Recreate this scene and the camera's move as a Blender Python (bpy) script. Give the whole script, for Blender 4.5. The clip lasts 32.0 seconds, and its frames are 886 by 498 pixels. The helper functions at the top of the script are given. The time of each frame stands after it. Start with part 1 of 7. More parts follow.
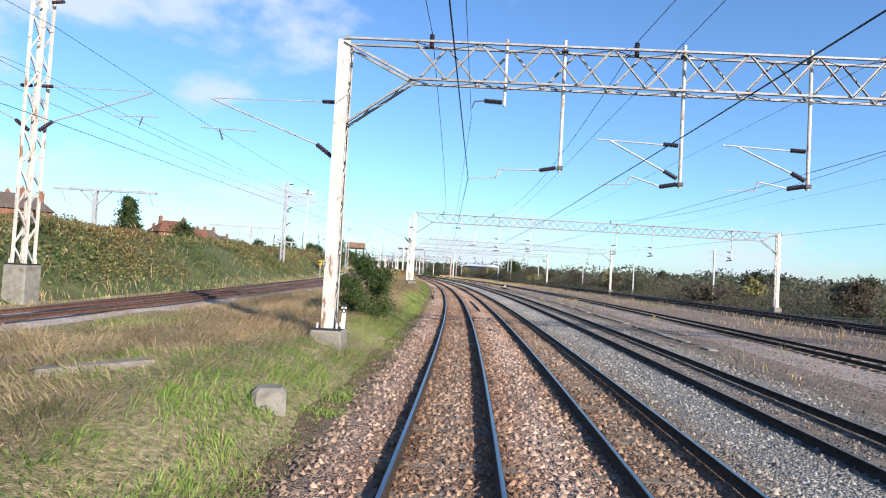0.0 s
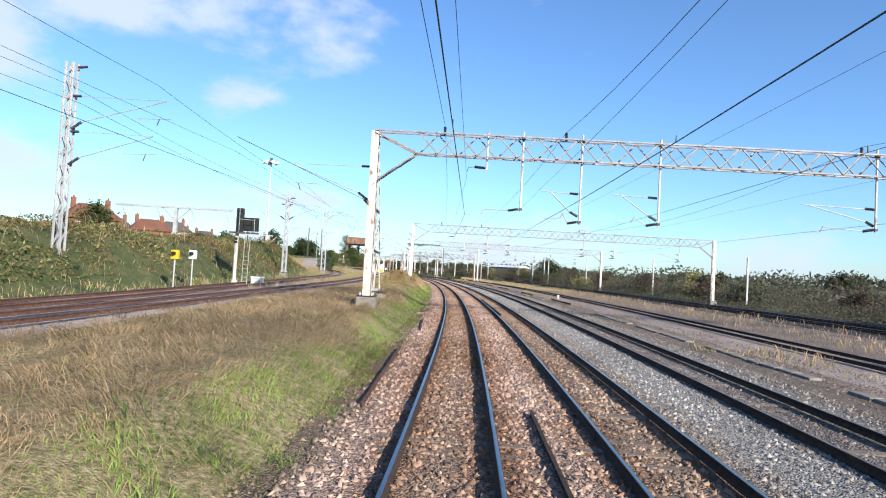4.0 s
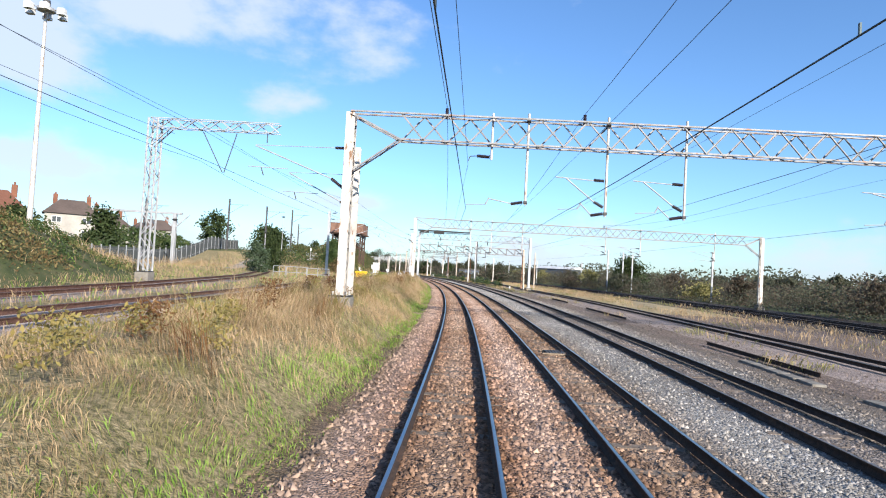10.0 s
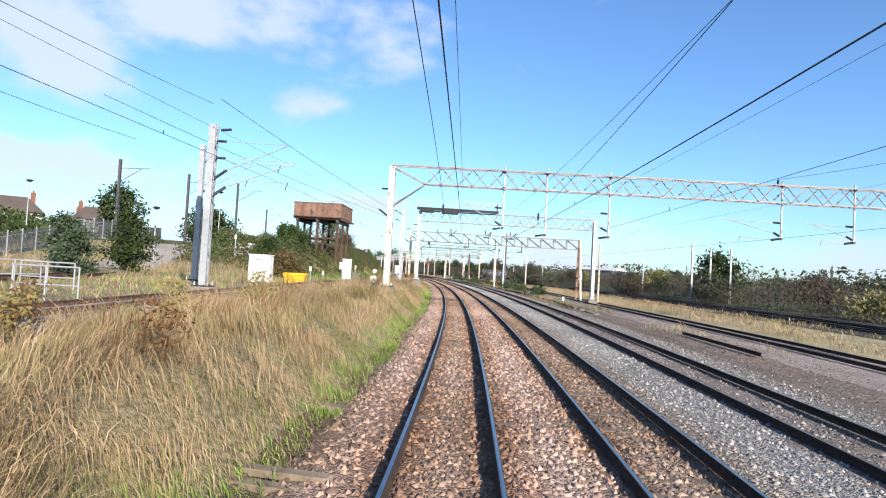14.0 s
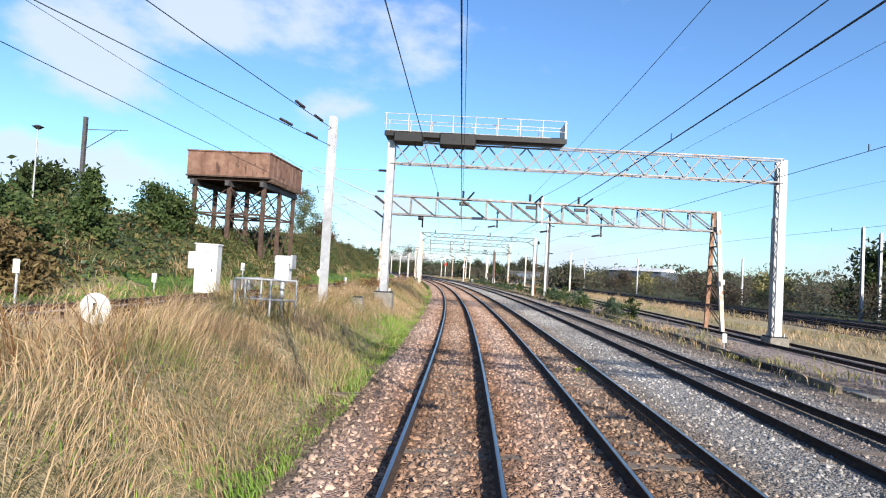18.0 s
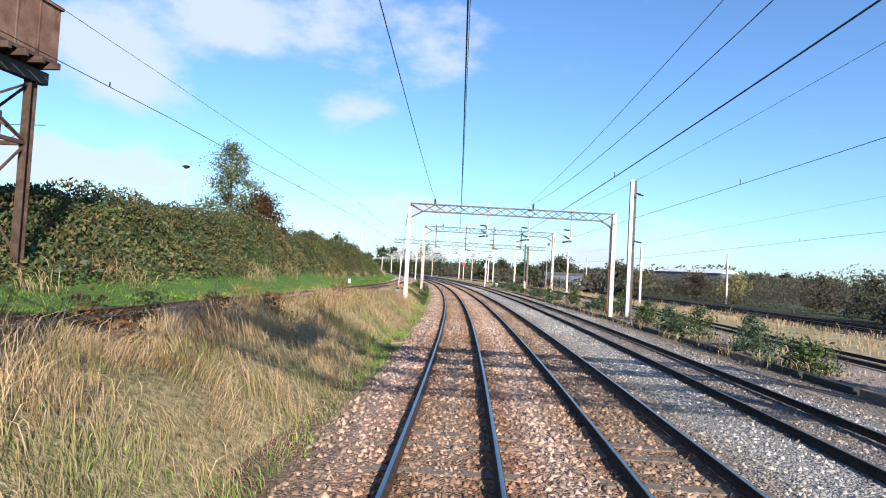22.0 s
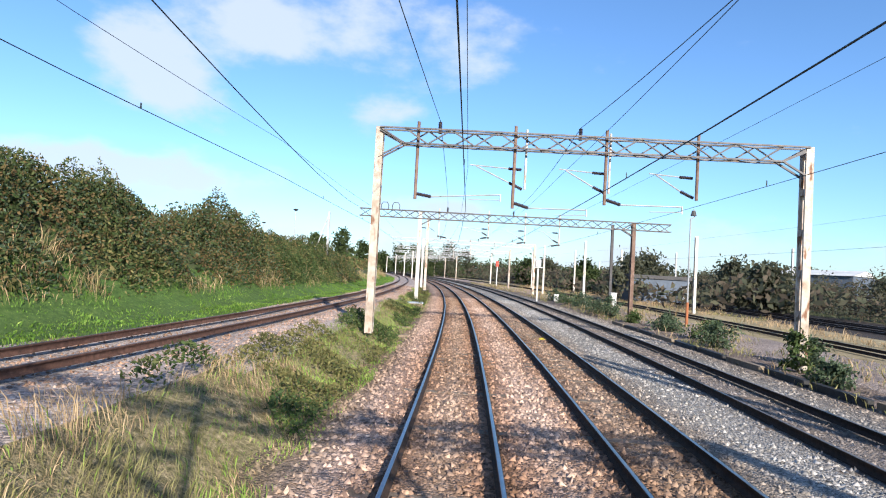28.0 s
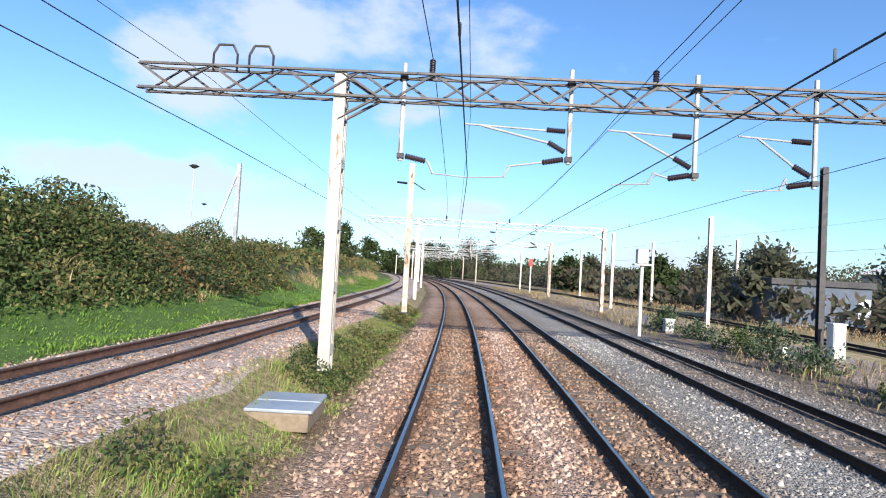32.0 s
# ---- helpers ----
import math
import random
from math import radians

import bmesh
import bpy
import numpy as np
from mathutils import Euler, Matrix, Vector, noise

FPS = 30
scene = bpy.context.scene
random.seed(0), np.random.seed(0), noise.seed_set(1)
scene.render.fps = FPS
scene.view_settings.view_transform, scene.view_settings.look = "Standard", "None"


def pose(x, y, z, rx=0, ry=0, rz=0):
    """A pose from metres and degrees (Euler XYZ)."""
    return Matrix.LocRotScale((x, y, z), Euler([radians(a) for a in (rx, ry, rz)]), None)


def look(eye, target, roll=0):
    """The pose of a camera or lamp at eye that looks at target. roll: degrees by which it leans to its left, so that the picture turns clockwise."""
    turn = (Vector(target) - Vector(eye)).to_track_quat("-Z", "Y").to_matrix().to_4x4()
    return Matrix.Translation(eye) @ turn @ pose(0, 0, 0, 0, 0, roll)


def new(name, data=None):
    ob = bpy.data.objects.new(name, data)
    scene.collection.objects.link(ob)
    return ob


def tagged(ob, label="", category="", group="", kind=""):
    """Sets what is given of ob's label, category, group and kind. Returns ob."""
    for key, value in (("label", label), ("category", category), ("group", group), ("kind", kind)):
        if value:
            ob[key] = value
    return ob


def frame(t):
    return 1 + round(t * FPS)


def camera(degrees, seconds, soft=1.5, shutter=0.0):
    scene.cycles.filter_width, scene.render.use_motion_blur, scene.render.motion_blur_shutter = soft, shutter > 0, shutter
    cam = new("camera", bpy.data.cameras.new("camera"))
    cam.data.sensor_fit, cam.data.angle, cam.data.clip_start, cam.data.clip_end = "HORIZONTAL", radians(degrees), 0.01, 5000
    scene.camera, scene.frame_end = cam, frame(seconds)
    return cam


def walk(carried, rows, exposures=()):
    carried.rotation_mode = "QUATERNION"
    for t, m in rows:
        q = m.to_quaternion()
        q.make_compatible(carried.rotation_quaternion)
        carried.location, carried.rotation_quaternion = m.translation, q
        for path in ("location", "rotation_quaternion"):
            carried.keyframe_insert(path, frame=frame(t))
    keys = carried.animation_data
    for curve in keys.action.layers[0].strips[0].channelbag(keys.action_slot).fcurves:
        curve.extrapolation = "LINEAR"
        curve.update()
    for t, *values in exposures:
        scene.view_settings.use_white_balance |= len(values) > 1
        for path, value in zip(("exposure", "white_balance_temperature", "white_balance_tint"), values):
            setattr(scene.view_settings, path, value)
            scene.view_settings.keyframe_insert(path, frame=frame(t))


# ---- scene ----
# The line of the track: s metres along it, d metres to its right, z up from the running rails.
SG = np.arange(-400.0, 3600.0, 1.0)
KAPPA = np.interp(SG, [0, 112, 225, 337, 450, 800, 900], [0.000989, 0.001021, 0.00104, 0.001069, 0.001071, 0.00107, 0.0])
KAPPA[SG < -100] = 0.0
TH = np.cumsum(KAPPA)
TH -= np.interp(0, SG, TH)
LX, LY = np.cumsum(-np.sin(TH)), np.cumsum(np.cos(TH))
LX -= np.interp(0, SG, LX)
LY -= np.interp(0, SG, LY)


def theta(s):
    return np.interp(s, SG, TH)


def pts(s, d, z):
    """Rows of world places for arrays along, across and up."""
    s, d, z = np.broadcast_arrays(np.asarray(s, float), np.asarray(d, float), np.asarray(z, float))
    a = theta(s)
    return np.stack([np.interp(s, SG, LX) + d * np.cos(a), np.interp(s, SG, LY) + d * np.sin(a), z], -1)


def P(s, d, z):
    return Vector(pts(s, d, z).tolist())


def at(s, d, z, turn=0.0):
    """The pose at a place of the line, x across to the right and y along it."""
    return Matrix.Translation(P(s, d, z)) @ Matrix.Rotation(float(theta(s)) + radians(turn), 4, "Z")


# ---- camera ----
cam = camera(73.5, 32.0, soft=1.1)
VT = np.arange(0.0, 32.01, 0.1)
SPEED = np.interp(VT, np.arange(0, 33, 4.0), [11.2136, 10.9311, 10.4991, 9.9617, 9.4661, 8.7745, 8.3648, 8.4174, 8.6538])
ST = np.concatenate([[0.0], np.cumsum((SPEED[1:] + SPEED[:-1]) * 0.05)])
CAM_D, CAM_Z, CAM_YAW, CAM_PITCH, CAM_ROLL = 0.215, 2.71, 0.0547, 0.0348, 0.0556
rows = []
for i in range(0, 65):
    t = i * 0.5
    s_now = float(np.interp(t, VT, ST))
    eye = P(s_now, CAM_D, CAM_Z)
    a = float(theta(s_now)) + CAM_YAW
    ahead = Vector((-math.sin(a) * math.cos(CAM_PITCH), math.cos(a) * math.cos(CAM_PITCH), math.sin(CAM_PITCH)))
    rows.append((t, look(eye, eye + ahead, math.degrees(CAM_ROLL))))
walk(cam, rows, exposures=[(0.0, 1.0), (32.0, 1.0)])

# ---- sky and sun ----
SUN_EL, SUN_HEAD = radians(23.0), radians(38.0)
to_sun = Vector((math.sin(SUN_HEAD) * math.cos(SUN_EL), -math.cos(SUN_HEAD) * math.cos(SUN_EL), math.sin(SUN_EL)))
world = bpy.data.worlds.new("sky")
scene.world = world
world.use_nodes = True
wn, wl = world.node_tree.nodes, world.node_tree.links
wn.clear()
w_out = wn.new("ShaderNodeOutputWorld")
w_bg = wn.new("ShaderNodeBackground")
w_sky = wn.new("ShaderNodeTexSky")
w_sky.sky_type, w_sky.sun_disc = "NISHITA", False
w_sky.sun_elevation, w_sky.sun_rotation = SUN_EL, math.atan2(to_sun.x, to_sun.y)
w_sky.air_density, w_sky.dust_density, w_sky.ozone_density = 1.0, 0.6, 2.5
w_bg.inputs["Strength"].default_value = 0.096
w_co = wn.new("ShaderNodeTexCoord")


def wmath(op, a, b=None, c=None):
    n = wn.new("ShaderNodeMath")
    n.operation = op
    for k, v in enumerate((a, b, c)):
        if v is None:
            continue
        if isinstance(v, (int, float)):
            n.inputs[k].default_value = v
        else:
            wl.new(v, n.inputs[k])
    return n.outputs[0]


w_noise = wn.new("ShaderNodeTexNoise")
w_noise.inputs["Scale"].default_value, w_noise.inputs["Detail"].default_value, w_noise.inputs["Roughness"].default_value = 5.0, 9.0, 0.58
w_map = wn.new("ShaderNodeMapping")
w_map.inputs["Scale"].default_value = (1, 1, 1.9)
wl.new(w_co.outputs["Generated"], w_map.inputs["Vector"])
wl.new(w_map.outputs["Vector"], w_noise.inputs["Vector"])
w_sep = wn.new("ShaderNodeSeparateXYZ")
wl.new(w_co.outputs["Generated"], w_sep.inputs[0])


def cloud_lump(head, el, wide, high, strength):
    """A lump of cloud: heading left of the y axis and elevation, half sizes, all in degrees."""
    az = wmath("ARCTAN2", wmath("MULTIPLY", w_sep.outputs[0], -1.0), w_sep.outputs[1])
    up = wmath("ARCSINE", w_sep.outputs[2])
    u = wmath("DIVIDE", wmath("SUBTRACT", az, radians(head)), radians(wide))
    v = wmath("DIVIDE", wmath("SUBTRACT", up, radians(el)), radians(high))
    r = wmath("ADD", wmath("MULTIPLY", u, u), wmath("MULTIPLY", v, v))
    return wmath("MULTIPLY", wmath("POWER", 2.718, wmath("MULTIPLY", r, -1.0)), strength)


lumps = None
for lump in ((36, 21, 8, 4.5, 0.62), (27, 21.5, 8, 5, 0.66), (19, 20.5, 7, 4.5, 0.58), (46, 15.5, 6, 4, 0.62), (25, 14.6, 4.0, 2.2, 0.5), (52, 6.8, 18, 2.3, 0.72), (22, 6.0, 9, 1.5, 0.6), (60, 26, 14, 6, 0.55), (-6, 30, 10, 4, 0.3), (95, 24, 20, 7, 0.5), (150, 30, 25, 9, 0.5), (-70, 32, 22, 9, 0.45)):
    g = cloud_lump(*lump)
    lumps = g if lumps is None else wmath("MAXIMUM", lumps, g)
w_low = wn.new("ShaderNodeMapRange")
w_low.inputs["From Min"].default_value, w_low.inputs["From Max"].default_value = 0.015, 0.17
w_low.inputs["To Min"].default_value, w_low.inputs["To Max"].default_value = 0.43, 0.0
wl.new(w_sep.outputs[2], w_low.inputs["Value"])
dens = wmath("ADD", wmath("MAXIMUM", lumps, w_low.outputs[0]), wmath("MULTIPLY", wmath("SUBTRACT", w_noise.outputs["Fac"], 0.5), 1.5))
w_ramp = wn.new("ShaderNodeMapRange")
w_ramp.interpolation_type = "SMOOTHSTEP"
w_ramp.inputs["From Min"].default_value, w_ramp.inputs["From Max"].default_value = 0.22, 0.6
w_ramp.inputs["To Max"].default_value = 0.85
wl.new(dens, w_ramp.inputs["Value"])
w_mix = wn.new("ShaderNodeMix")
w_mix.data_type = "RGBA"
wl.new(w_ramp.outputs[0], w_mix.inputs["Factor"])
w_tint = wn.new("ShaderNodeMix")
w_tint.data_type, w_tint.blend_type = "RGBA", "MULTIPLY"
w_tint.inputs["Factor"].default_value = 1.0
w_tint.inputs["B"].default_value = (0.73, 0.965, 1.22, 1)
wl.new(w_sky.outputs[0], w_tint.inputs["A"])
wl.new(w_tint.outputs["Result"], w_mix.inputs["A"])
w_mix.inputs["B"].default_value = (4.1, 4.65, 5.5, 1)
wl.new(w_mix.outputs["Result"], w_bg.inputs["Color"])
wl.new(w_bg.outputs[0], w_out.inputs[0])

sun_data = bpy.data.lights.new("sun", "SUN")
sun_data.energy, sun_data.angle, sun_data.color = 5.0, radians(0.53), (1.0, 0.92, 0.81)
sun = new("sun", sun_data)
sun.matrix_world = look(to_sun * 60, Vector((0, 0, 0)))


# ---- materials ----
def material(name, stops, scale=4.0, rough=0.85, metal=0.0, bump=0.3, bump_scale=40.0, detail=6.0, wear=None, obj_random=0.0, island=0.0, kind="noise", bump_dist=0.02, spec=0.3):
    """Base colours over a noise (or cells), a second larger variation, and fine relief."""
    m = bpy.data.materials.new(name)
    m.use_nodes = True
    n, l = m.node_tree.nodes, m.node_tree.links
    b = n["Principled BSDF"]
    b.inputs["Roughness"].default_value, b.inputs["Metallic"].default_value = rough, metal
    b.inputs["Specular IOR Level"].default_value = spec
    co = n.new("ShaderNodeTexCoord")
    if kind == "noise":
        tx = n.new("ShaderNodeTexNoise")
        tx.inputs["Scale"].default_value, tx.inputs["Detail"].default_value, tx.inputs["Roughness"].default_value = scale, detail, 0.65
        fac = tx.outputs["Fac"]
    else:
        tx = n.new("ShaderNodeTexVoronoi")
        tx.inputs["Scale"].default_value = scale
        sp = n.new("ShaderNodeSeparateColor")
        l.new(tx.outputs["Color"], sp.inputs[0])
        fac = sp.outputs[0]
    l.new(co.outputs["Object"], tx.inputs["Vector"])
    ramp = n.new("ShaderNodeValToRGB")
    e = ramp.color_ramp.elements
    while len(e) < len(stops):
        e.new(0.5)
    lo, hi = (0.3, 0.7) if kind == "noise" else (0.0, 1.0)
    for k, c in enumerate(stops):
        e[k].position = lo + (hi - lo) * k / (len(stops) - 1)
        e[k].color = (*c, 1)
    big = n.new("ShaderNodeTexNoise")
    big.inputs["Scale"].default_value, big.inputs["Detail"].default_value = (0.35, 4.0)
    l.new(co.outputs["Object"], big.inputs["Vector"])
    l.new(fac, ramp.inputs[0])
    col = ramp.outputs[0]
    hs = n.new("ShaderNodeHueSaturation")
    val = n.new("ShaderNodeMapRange")
    val.inputs["From Min"].default_value, val.inputs["From Max"].default_value = 0.3, 0.7
    val.inputs["To Min"].default_value, val.inputs["To Max"].default_value = 0.82, 1.18
    l.new(big.outputs["Fac"], val.inputs["Value"])
    v_out = val.outputs[0]
    if obj_random or island:
        src = n.new("ShaderNodeObjectInfo").outputs["Random"] if obj_random else n.new("ShaderNodeNewGeometry").outputs["Random Per Island"]
        mr = n.new("ShaderNodeMapRange")
        amount = obj_random or island
        mr.inputs["To Min"].default_value, mr.inputs["To Max"].default_value = 1 - amount, 1 + amount
        l.new(src, mr.inputs["Value"])
        mu = n.new("ShaderNodeMath")
        mu.operation = "MULTIPLY"
        l.new(v_out, mu.inputs[0])
        l.new(mr.outputs[0], mu.inputs[1])
        v_out = mu.outputs[0]
    l.new(v_out, hs.inputs["Value"])
    l.new(col, hs.inputs["Color"])
    col = hs.outputs[0]
    if wear:
        wt = n.new("ShaderNodeTexNoise")
        wt.inputs["Scale"].default_value, wt.inputs["Detail"].default_value = wear[1], 8.0
        wmp = n.new("ShaderNodeMapping")
        wmp.inputs["Scale"].default_value = (1, 1, wear[3] if len(wear) > 3 else 1.0)
        l.new(co.outputs["Object"], wmp.inputs["Vector"])
        l.new(wmp.outputs[0], wt.inputs["Vector"])
        wr = n.new("ShaderNodeMapRange")
        wr.inputs["From Min"].default_value, wr.inputs["From Max"].default_value = wear[2], wear[2] + 0.09
        l.new(wt.outputs["Fac"], wr.inputs["Value"])
        mx = n.new("ShaderNodeMix")
        mx.data_type = "RGBA"
        l.new(wr.outputs[0], mx.inputs["Factor"])
        l.new(col, mx.inputs["A"])
        mx.inputs["B"].default_value = (*wear[0], 1)
        col = mx.outputs["Result"]
    l.new(col, b.inputs["Base Color"])
    if bump:
        if kind == "noise":
            bt = n.new("ShaderNodeTexNoise")
            bt.inputs["Scale"].default_value, bt.inputs["Detail"].default_value = bump_scale, 5.0
            h = bt.outputs["Fac"]
        else:
            bt = n.new("ShaderNodeTexVoronoi")
            bt.inputs["Scale"].default_value = bump_scale
            h = bt.outputs["Distance"]
        l.new(co.outputs["Object"], bt.inputs["Vector"])
        bp = n.new("ShaderNodeBump")
        bp.inputs["Strength"].default_value, bp.inputs["Distance"].default_value = bump, bump_dist
        bp.invert = kind != "noise"
        l.new(h, bp.inputs["Height"])
        l.new(bp.outputs[0], b.inputs["Normal"])
    return m


M_BALLAST = {
    "pink": material("pinkish granite ballast", ((0.186, 0.143, 0.125), (0.358, 0.287, 0.251), (0.487, 0.409, 0.365), (0.258, 0.2, 0.176)), 17, 0.95, 0, 0.7, 17, kind="cells", bump_dist=0.05),
    "dull": material("dull mixed ballast", ((0.139, 0.107, 0.0928), (0.26, 0.204, 0.177), (0.371, 0.302, 0.264), (0.186, 0.144, 0.121)), 17, 0.95, 0, 1.0, 17, kind="cells", bump_dist=0.04),
}


def ballast_material(name, stones=False):
    """Stone ballast, its colour turning from brown beside the rails to pink and grey between the lines."""
    m = bpy.data.materials.new(name)
    m.use_nodes = True
    n, l = m.node_tree.nodes, m.node_tree.links
    b = n["Principled BSDF"]
    b.inputs["Roughness"].default_value, b.inputs["Specular IOR Level"].default_value = 0.95, 0.2
    uv = n.new("ShaderNodeUVMap")
    uv.uv_map = "line"
    sep = n.new("ShaderNodeSeparateXYZ")
    l.new(uv.outputs[0], sep.inputs[0])
    co = n.new("ShaderNodeTexCoord")
    nz = n.new("ShaderNodeTexNoise")
    nz.inputs["Scale"].default_value, nz.inputs["Detail"].default_value, nz.inputs["Roughness"].default_value = 1.1, 6.0, 0.7
    l.new(co.outputs["Object"], nz.inputs["Vector"])
    big = n.new("ShaderNodeTexNoise")
    big.inputs["Scale"].default_value, big.inputs["Detail"].default_value = 0.13, 3.0
    l.new(co.outputs["Object"], big.inputs["Vector"])

    def mm(op, a, c, d=None):
        q = n.new("ShaderNodeMath")
        q.operation = op
        for k, v in enumerate((a, c, d)):
            if isinstance(v, (int, float)):
                q.inputs[k].default_value = v
            elif v is not None:
                l.new(v, q.inputs[k])
        return q.outputs[0]

    across = mm("ADD", sep.outputs[1], mm("MULTIPLY", mm("SUBTRACT", nz.outputs["Fac"], 0.5), 1.1))
    ramp = n.new("ShaderNodeValToRGB")
    e = ramp.color_ramp.elements
    stops = ((-2.6, 0.158, 0.12, 0.078), (-1.6, 0.349, 0.248, 0.197), (-1.05, 0.316, 0.206, 0.152), (-0.78, 0.174, 0.105, 0.0706), (-0.5, 0.245, 0.156, 0.108), (0, 0.293, 0.206, 0.152), (0.5, 0.245, 0.151, 0.104), (0.78, 0.158, 0.0932, 0.061), (1.05, 0.293, 0.183, 0.13), (1.7, 0.378, 0.275, 0.219), (2.35, 0.323, 0.211, 0.152), (2.65, 0.158, 0.0932, 0.0632), (3.4, 0.293, 0.211, 0.156), (4.15, 0.158, 0.0971, 0.0669), (4.5, 0.245, 0.2, 0.164), (5.4, 0.288, 0.27, 0.248), (6.4, 0.27, 0.253, 0.236), (6.8, 0.135, 0.116, 0.103), (7.55, 0.225, 0.193, 0.173), (8.3, 0.135, 0.116, 0.103), (8.9, 0.256, 0.238, 0.218), (10.2, 0.19, 0.16, 0.136), (11.6, 0.16, 0.129, 0.105))
    while len(e) < len(stops):
        e.new(0.5)
    for k, (d, *c) in enumerate(stops):
        e[k].position, e[k].color = (d + 2.6) / 14.2, (*c, 1)
    l.new(mm("DIVIDE", mm("ADD", across, 2.6), 14.2), ramp.inputs[0])
    if stones:
        v = n.new("ShaderNodeNewGeometry").outputs["Random Per Island"]
    else:
        vo = n.new("ShaderNodeTexVoronoi")
        vo.inputs["Scale"].default_value = 24.0
        l.new(co.outputs["Object"], vo.inputs["Vector"])
        sc = n.new("ShaderNodeSeparateColor")
        l.new(vo.outputs["Color"], sc.inputs[0])
        v = sc.outputs[0]
        bp = n.new("ShaderNodeBump")
        bp.inputs["Strength"].default_value, bp.inputs["Distance"].default_value = 1.0, 0.05
        bp.invert = True
        l.new(vo.outputs["Distance"], bp.inputs["Height"])
        l.new(bp.outputs[0], b.inputs["Normal"])
    # bed coloured darker than the stones, standing in for shade in the gaps
    val = mm("MULTIPLY", mm("MULTIPLY_ADD", v, 1.0 if stones else 0.75, 0.42 if stones else 0.36), mm("MULTIPLY_ADD", big.outputs["Fac"], 0.9, 0.55))
    hs = n.new("ShaderNodeHueSaturation")
    l.new(mm("MULTIPLY_ADD", big.outputs["Fac"], -0.5, 1.33), hs.inputs["Saturation"])
    clean = n.new("ShaderNodeMapRange")
    clean.inputs["From Min"].default_value, clean.inputs["From Max"].default_value = 30.0, 260.0
    clean.inputs["To Min"].default_value, clean.inputs["To Max"].default_value = 1.05, 1.28
    l.new(sep.outputs[0], clean.inputs["Value"])
    val = mm("MULTIPLY", val, clean.outputs[0])
    l.new(val, hs.inputs["Value"])
    l.new(ramp.outputs[0], hs.inputs["Color"])
    l.new(hs.outputs[0], b.inputs["Base Color"])
    return m


M_STONEBED = ballast_material("mixed stone ballast")
M_STONES = ballast_material("loose mixed ballast stones", True)
M_CINDER = material("dark cinder ground", ((0.0604, 0.043, 0.0338), (0.151, 0.111, 0.088), (0.249, 0.19, 0.155), (0.106, 0.0753, 0.0598)), 14, 0.97, 0, 1.0, 14, kind="cells", bump_dist=0.04)
M_SOIL = material("matted dead grass and soil", ((0.0524, 0.0508, 0.0239), (0.165, 0.142, 0.0672), (0.299, 0.239, 0.134), (0.434, 0.351, 0.209)), 9.0, 0.97, 0, 1.0, 30, detail=9.0, bump_dist=0.08)
M_TURF = material("short bright green turf", ((0.0371, 0.0717, 0.0154), (0.0608, 0.112, 0.0218), (0.0928, 0.144, 0.0333)), 5.0, 0.97, 0, 0.9, 45, bump_dist=0.03)
M_BANK = material("overgrown bank soil", ((0.032, 0.0448, 0.016), (0.064, 0.0768, 0.0256), (0.109, 0.096, 0.0448)), 0.8, 0.97, 0, 1.0, 9, bump_dist=0.08)
M_FIELD = material("scrubby far ground", ((0.0384, 0.0448, 0.0192), (0.0768, 0.0768, 0.0384), (0.128, 0.109, 0.0576)), 0.12, 0.97, 0, 0.5, 2)
M_STRAW_SOIL = material("dry straw ground", ((0.192, 0.147, 0.0768), (0.288, 0.23, 0.128), (0.352, 0.294, 0.179)), 2.2, 0.97, 0, 0.8, 26)
# near-black strip of ground under the two far sidings
M_BLACKBED = material("near-black siding ballast", ((0.0192, 0.016, 0.0141), (0.0416, 0.0333, 0.0288), (0.0704, 0.0576, 0.0499)), 14, 0.97, 0, 1.0, 14, kind="cells", bump_dist=0.04)
M_YARD = material("worn yard gravel", ((0.192, 0.166, 0.141), (0.269, 0.237, 0.205), (0.32, 0.288, 0.256)), 2.5, 0.97, 0, 0.5, 40)
# rust taken below its own tone so the rails' shaded sides read black
M_RUST = material("rusty rail steel darkened for shade", ((0.0144, 0.0101, 0.00864), (0.0324, 0.0202, 0.0144), (0.0648, 0.036, 0.0238)), 9, 0.85, 0.0, 0.4, 60)
M_RUSTBROWN = material("brown rusted rail steel", ((0.0396, 0.0202, 0.0144), (0.0792, 0.0396, 0.0288), (0.13, 0.0684, 0.049)), 9, 0.9, 0.0, 0.4, 60)
M_STEEL = material("polished rail head", ((0.186, 0.205, 0.236), (0.26, 0.285, 0.322)), 14, 0.28, 1.0, 0.05, 200)
M_DULLHEAD = material("dull rail head", ((0.16, 0.12, 0.1), (0.25, 0.2, 0.17)), 14, 0.45, 0.8, 0.05, 200)
M_SLEEPER = material("weathered concrete sleeper", ((0.096, 0.0704, 0.0544), (0.147, 0.115, 0.0896), (0.198, 0.16, 0.128)), 7, 0.93, 0, 0.4, 50, obj_random=0.12)
M_GALV = material("weathered pale galvanised steel", ((0.36, 0.331, 0.295), (0.461, 0.432, 0.396), (0.54, 0.518, 0.49)), 3.0, 0.6, 0.15, 0.15, 70, wear=((0.216, 0.122, 0.072), 5.0, 0.59, 0.3), obj_random=0.05)
# booms in a darker grey than the masts
M_BOOM = material("mid-grey galvanised lattice steel", ((0.14, 0.146, 0.155), (0.205, 0.205, 0.211), (0.29, 0.281, 0.276)), 3.0, 0.6, 0.15, 0.15, 70, wear=((0.263, 0.14, 0.0842), 5.0, 0.58, 0.6), obj_random=0.08)
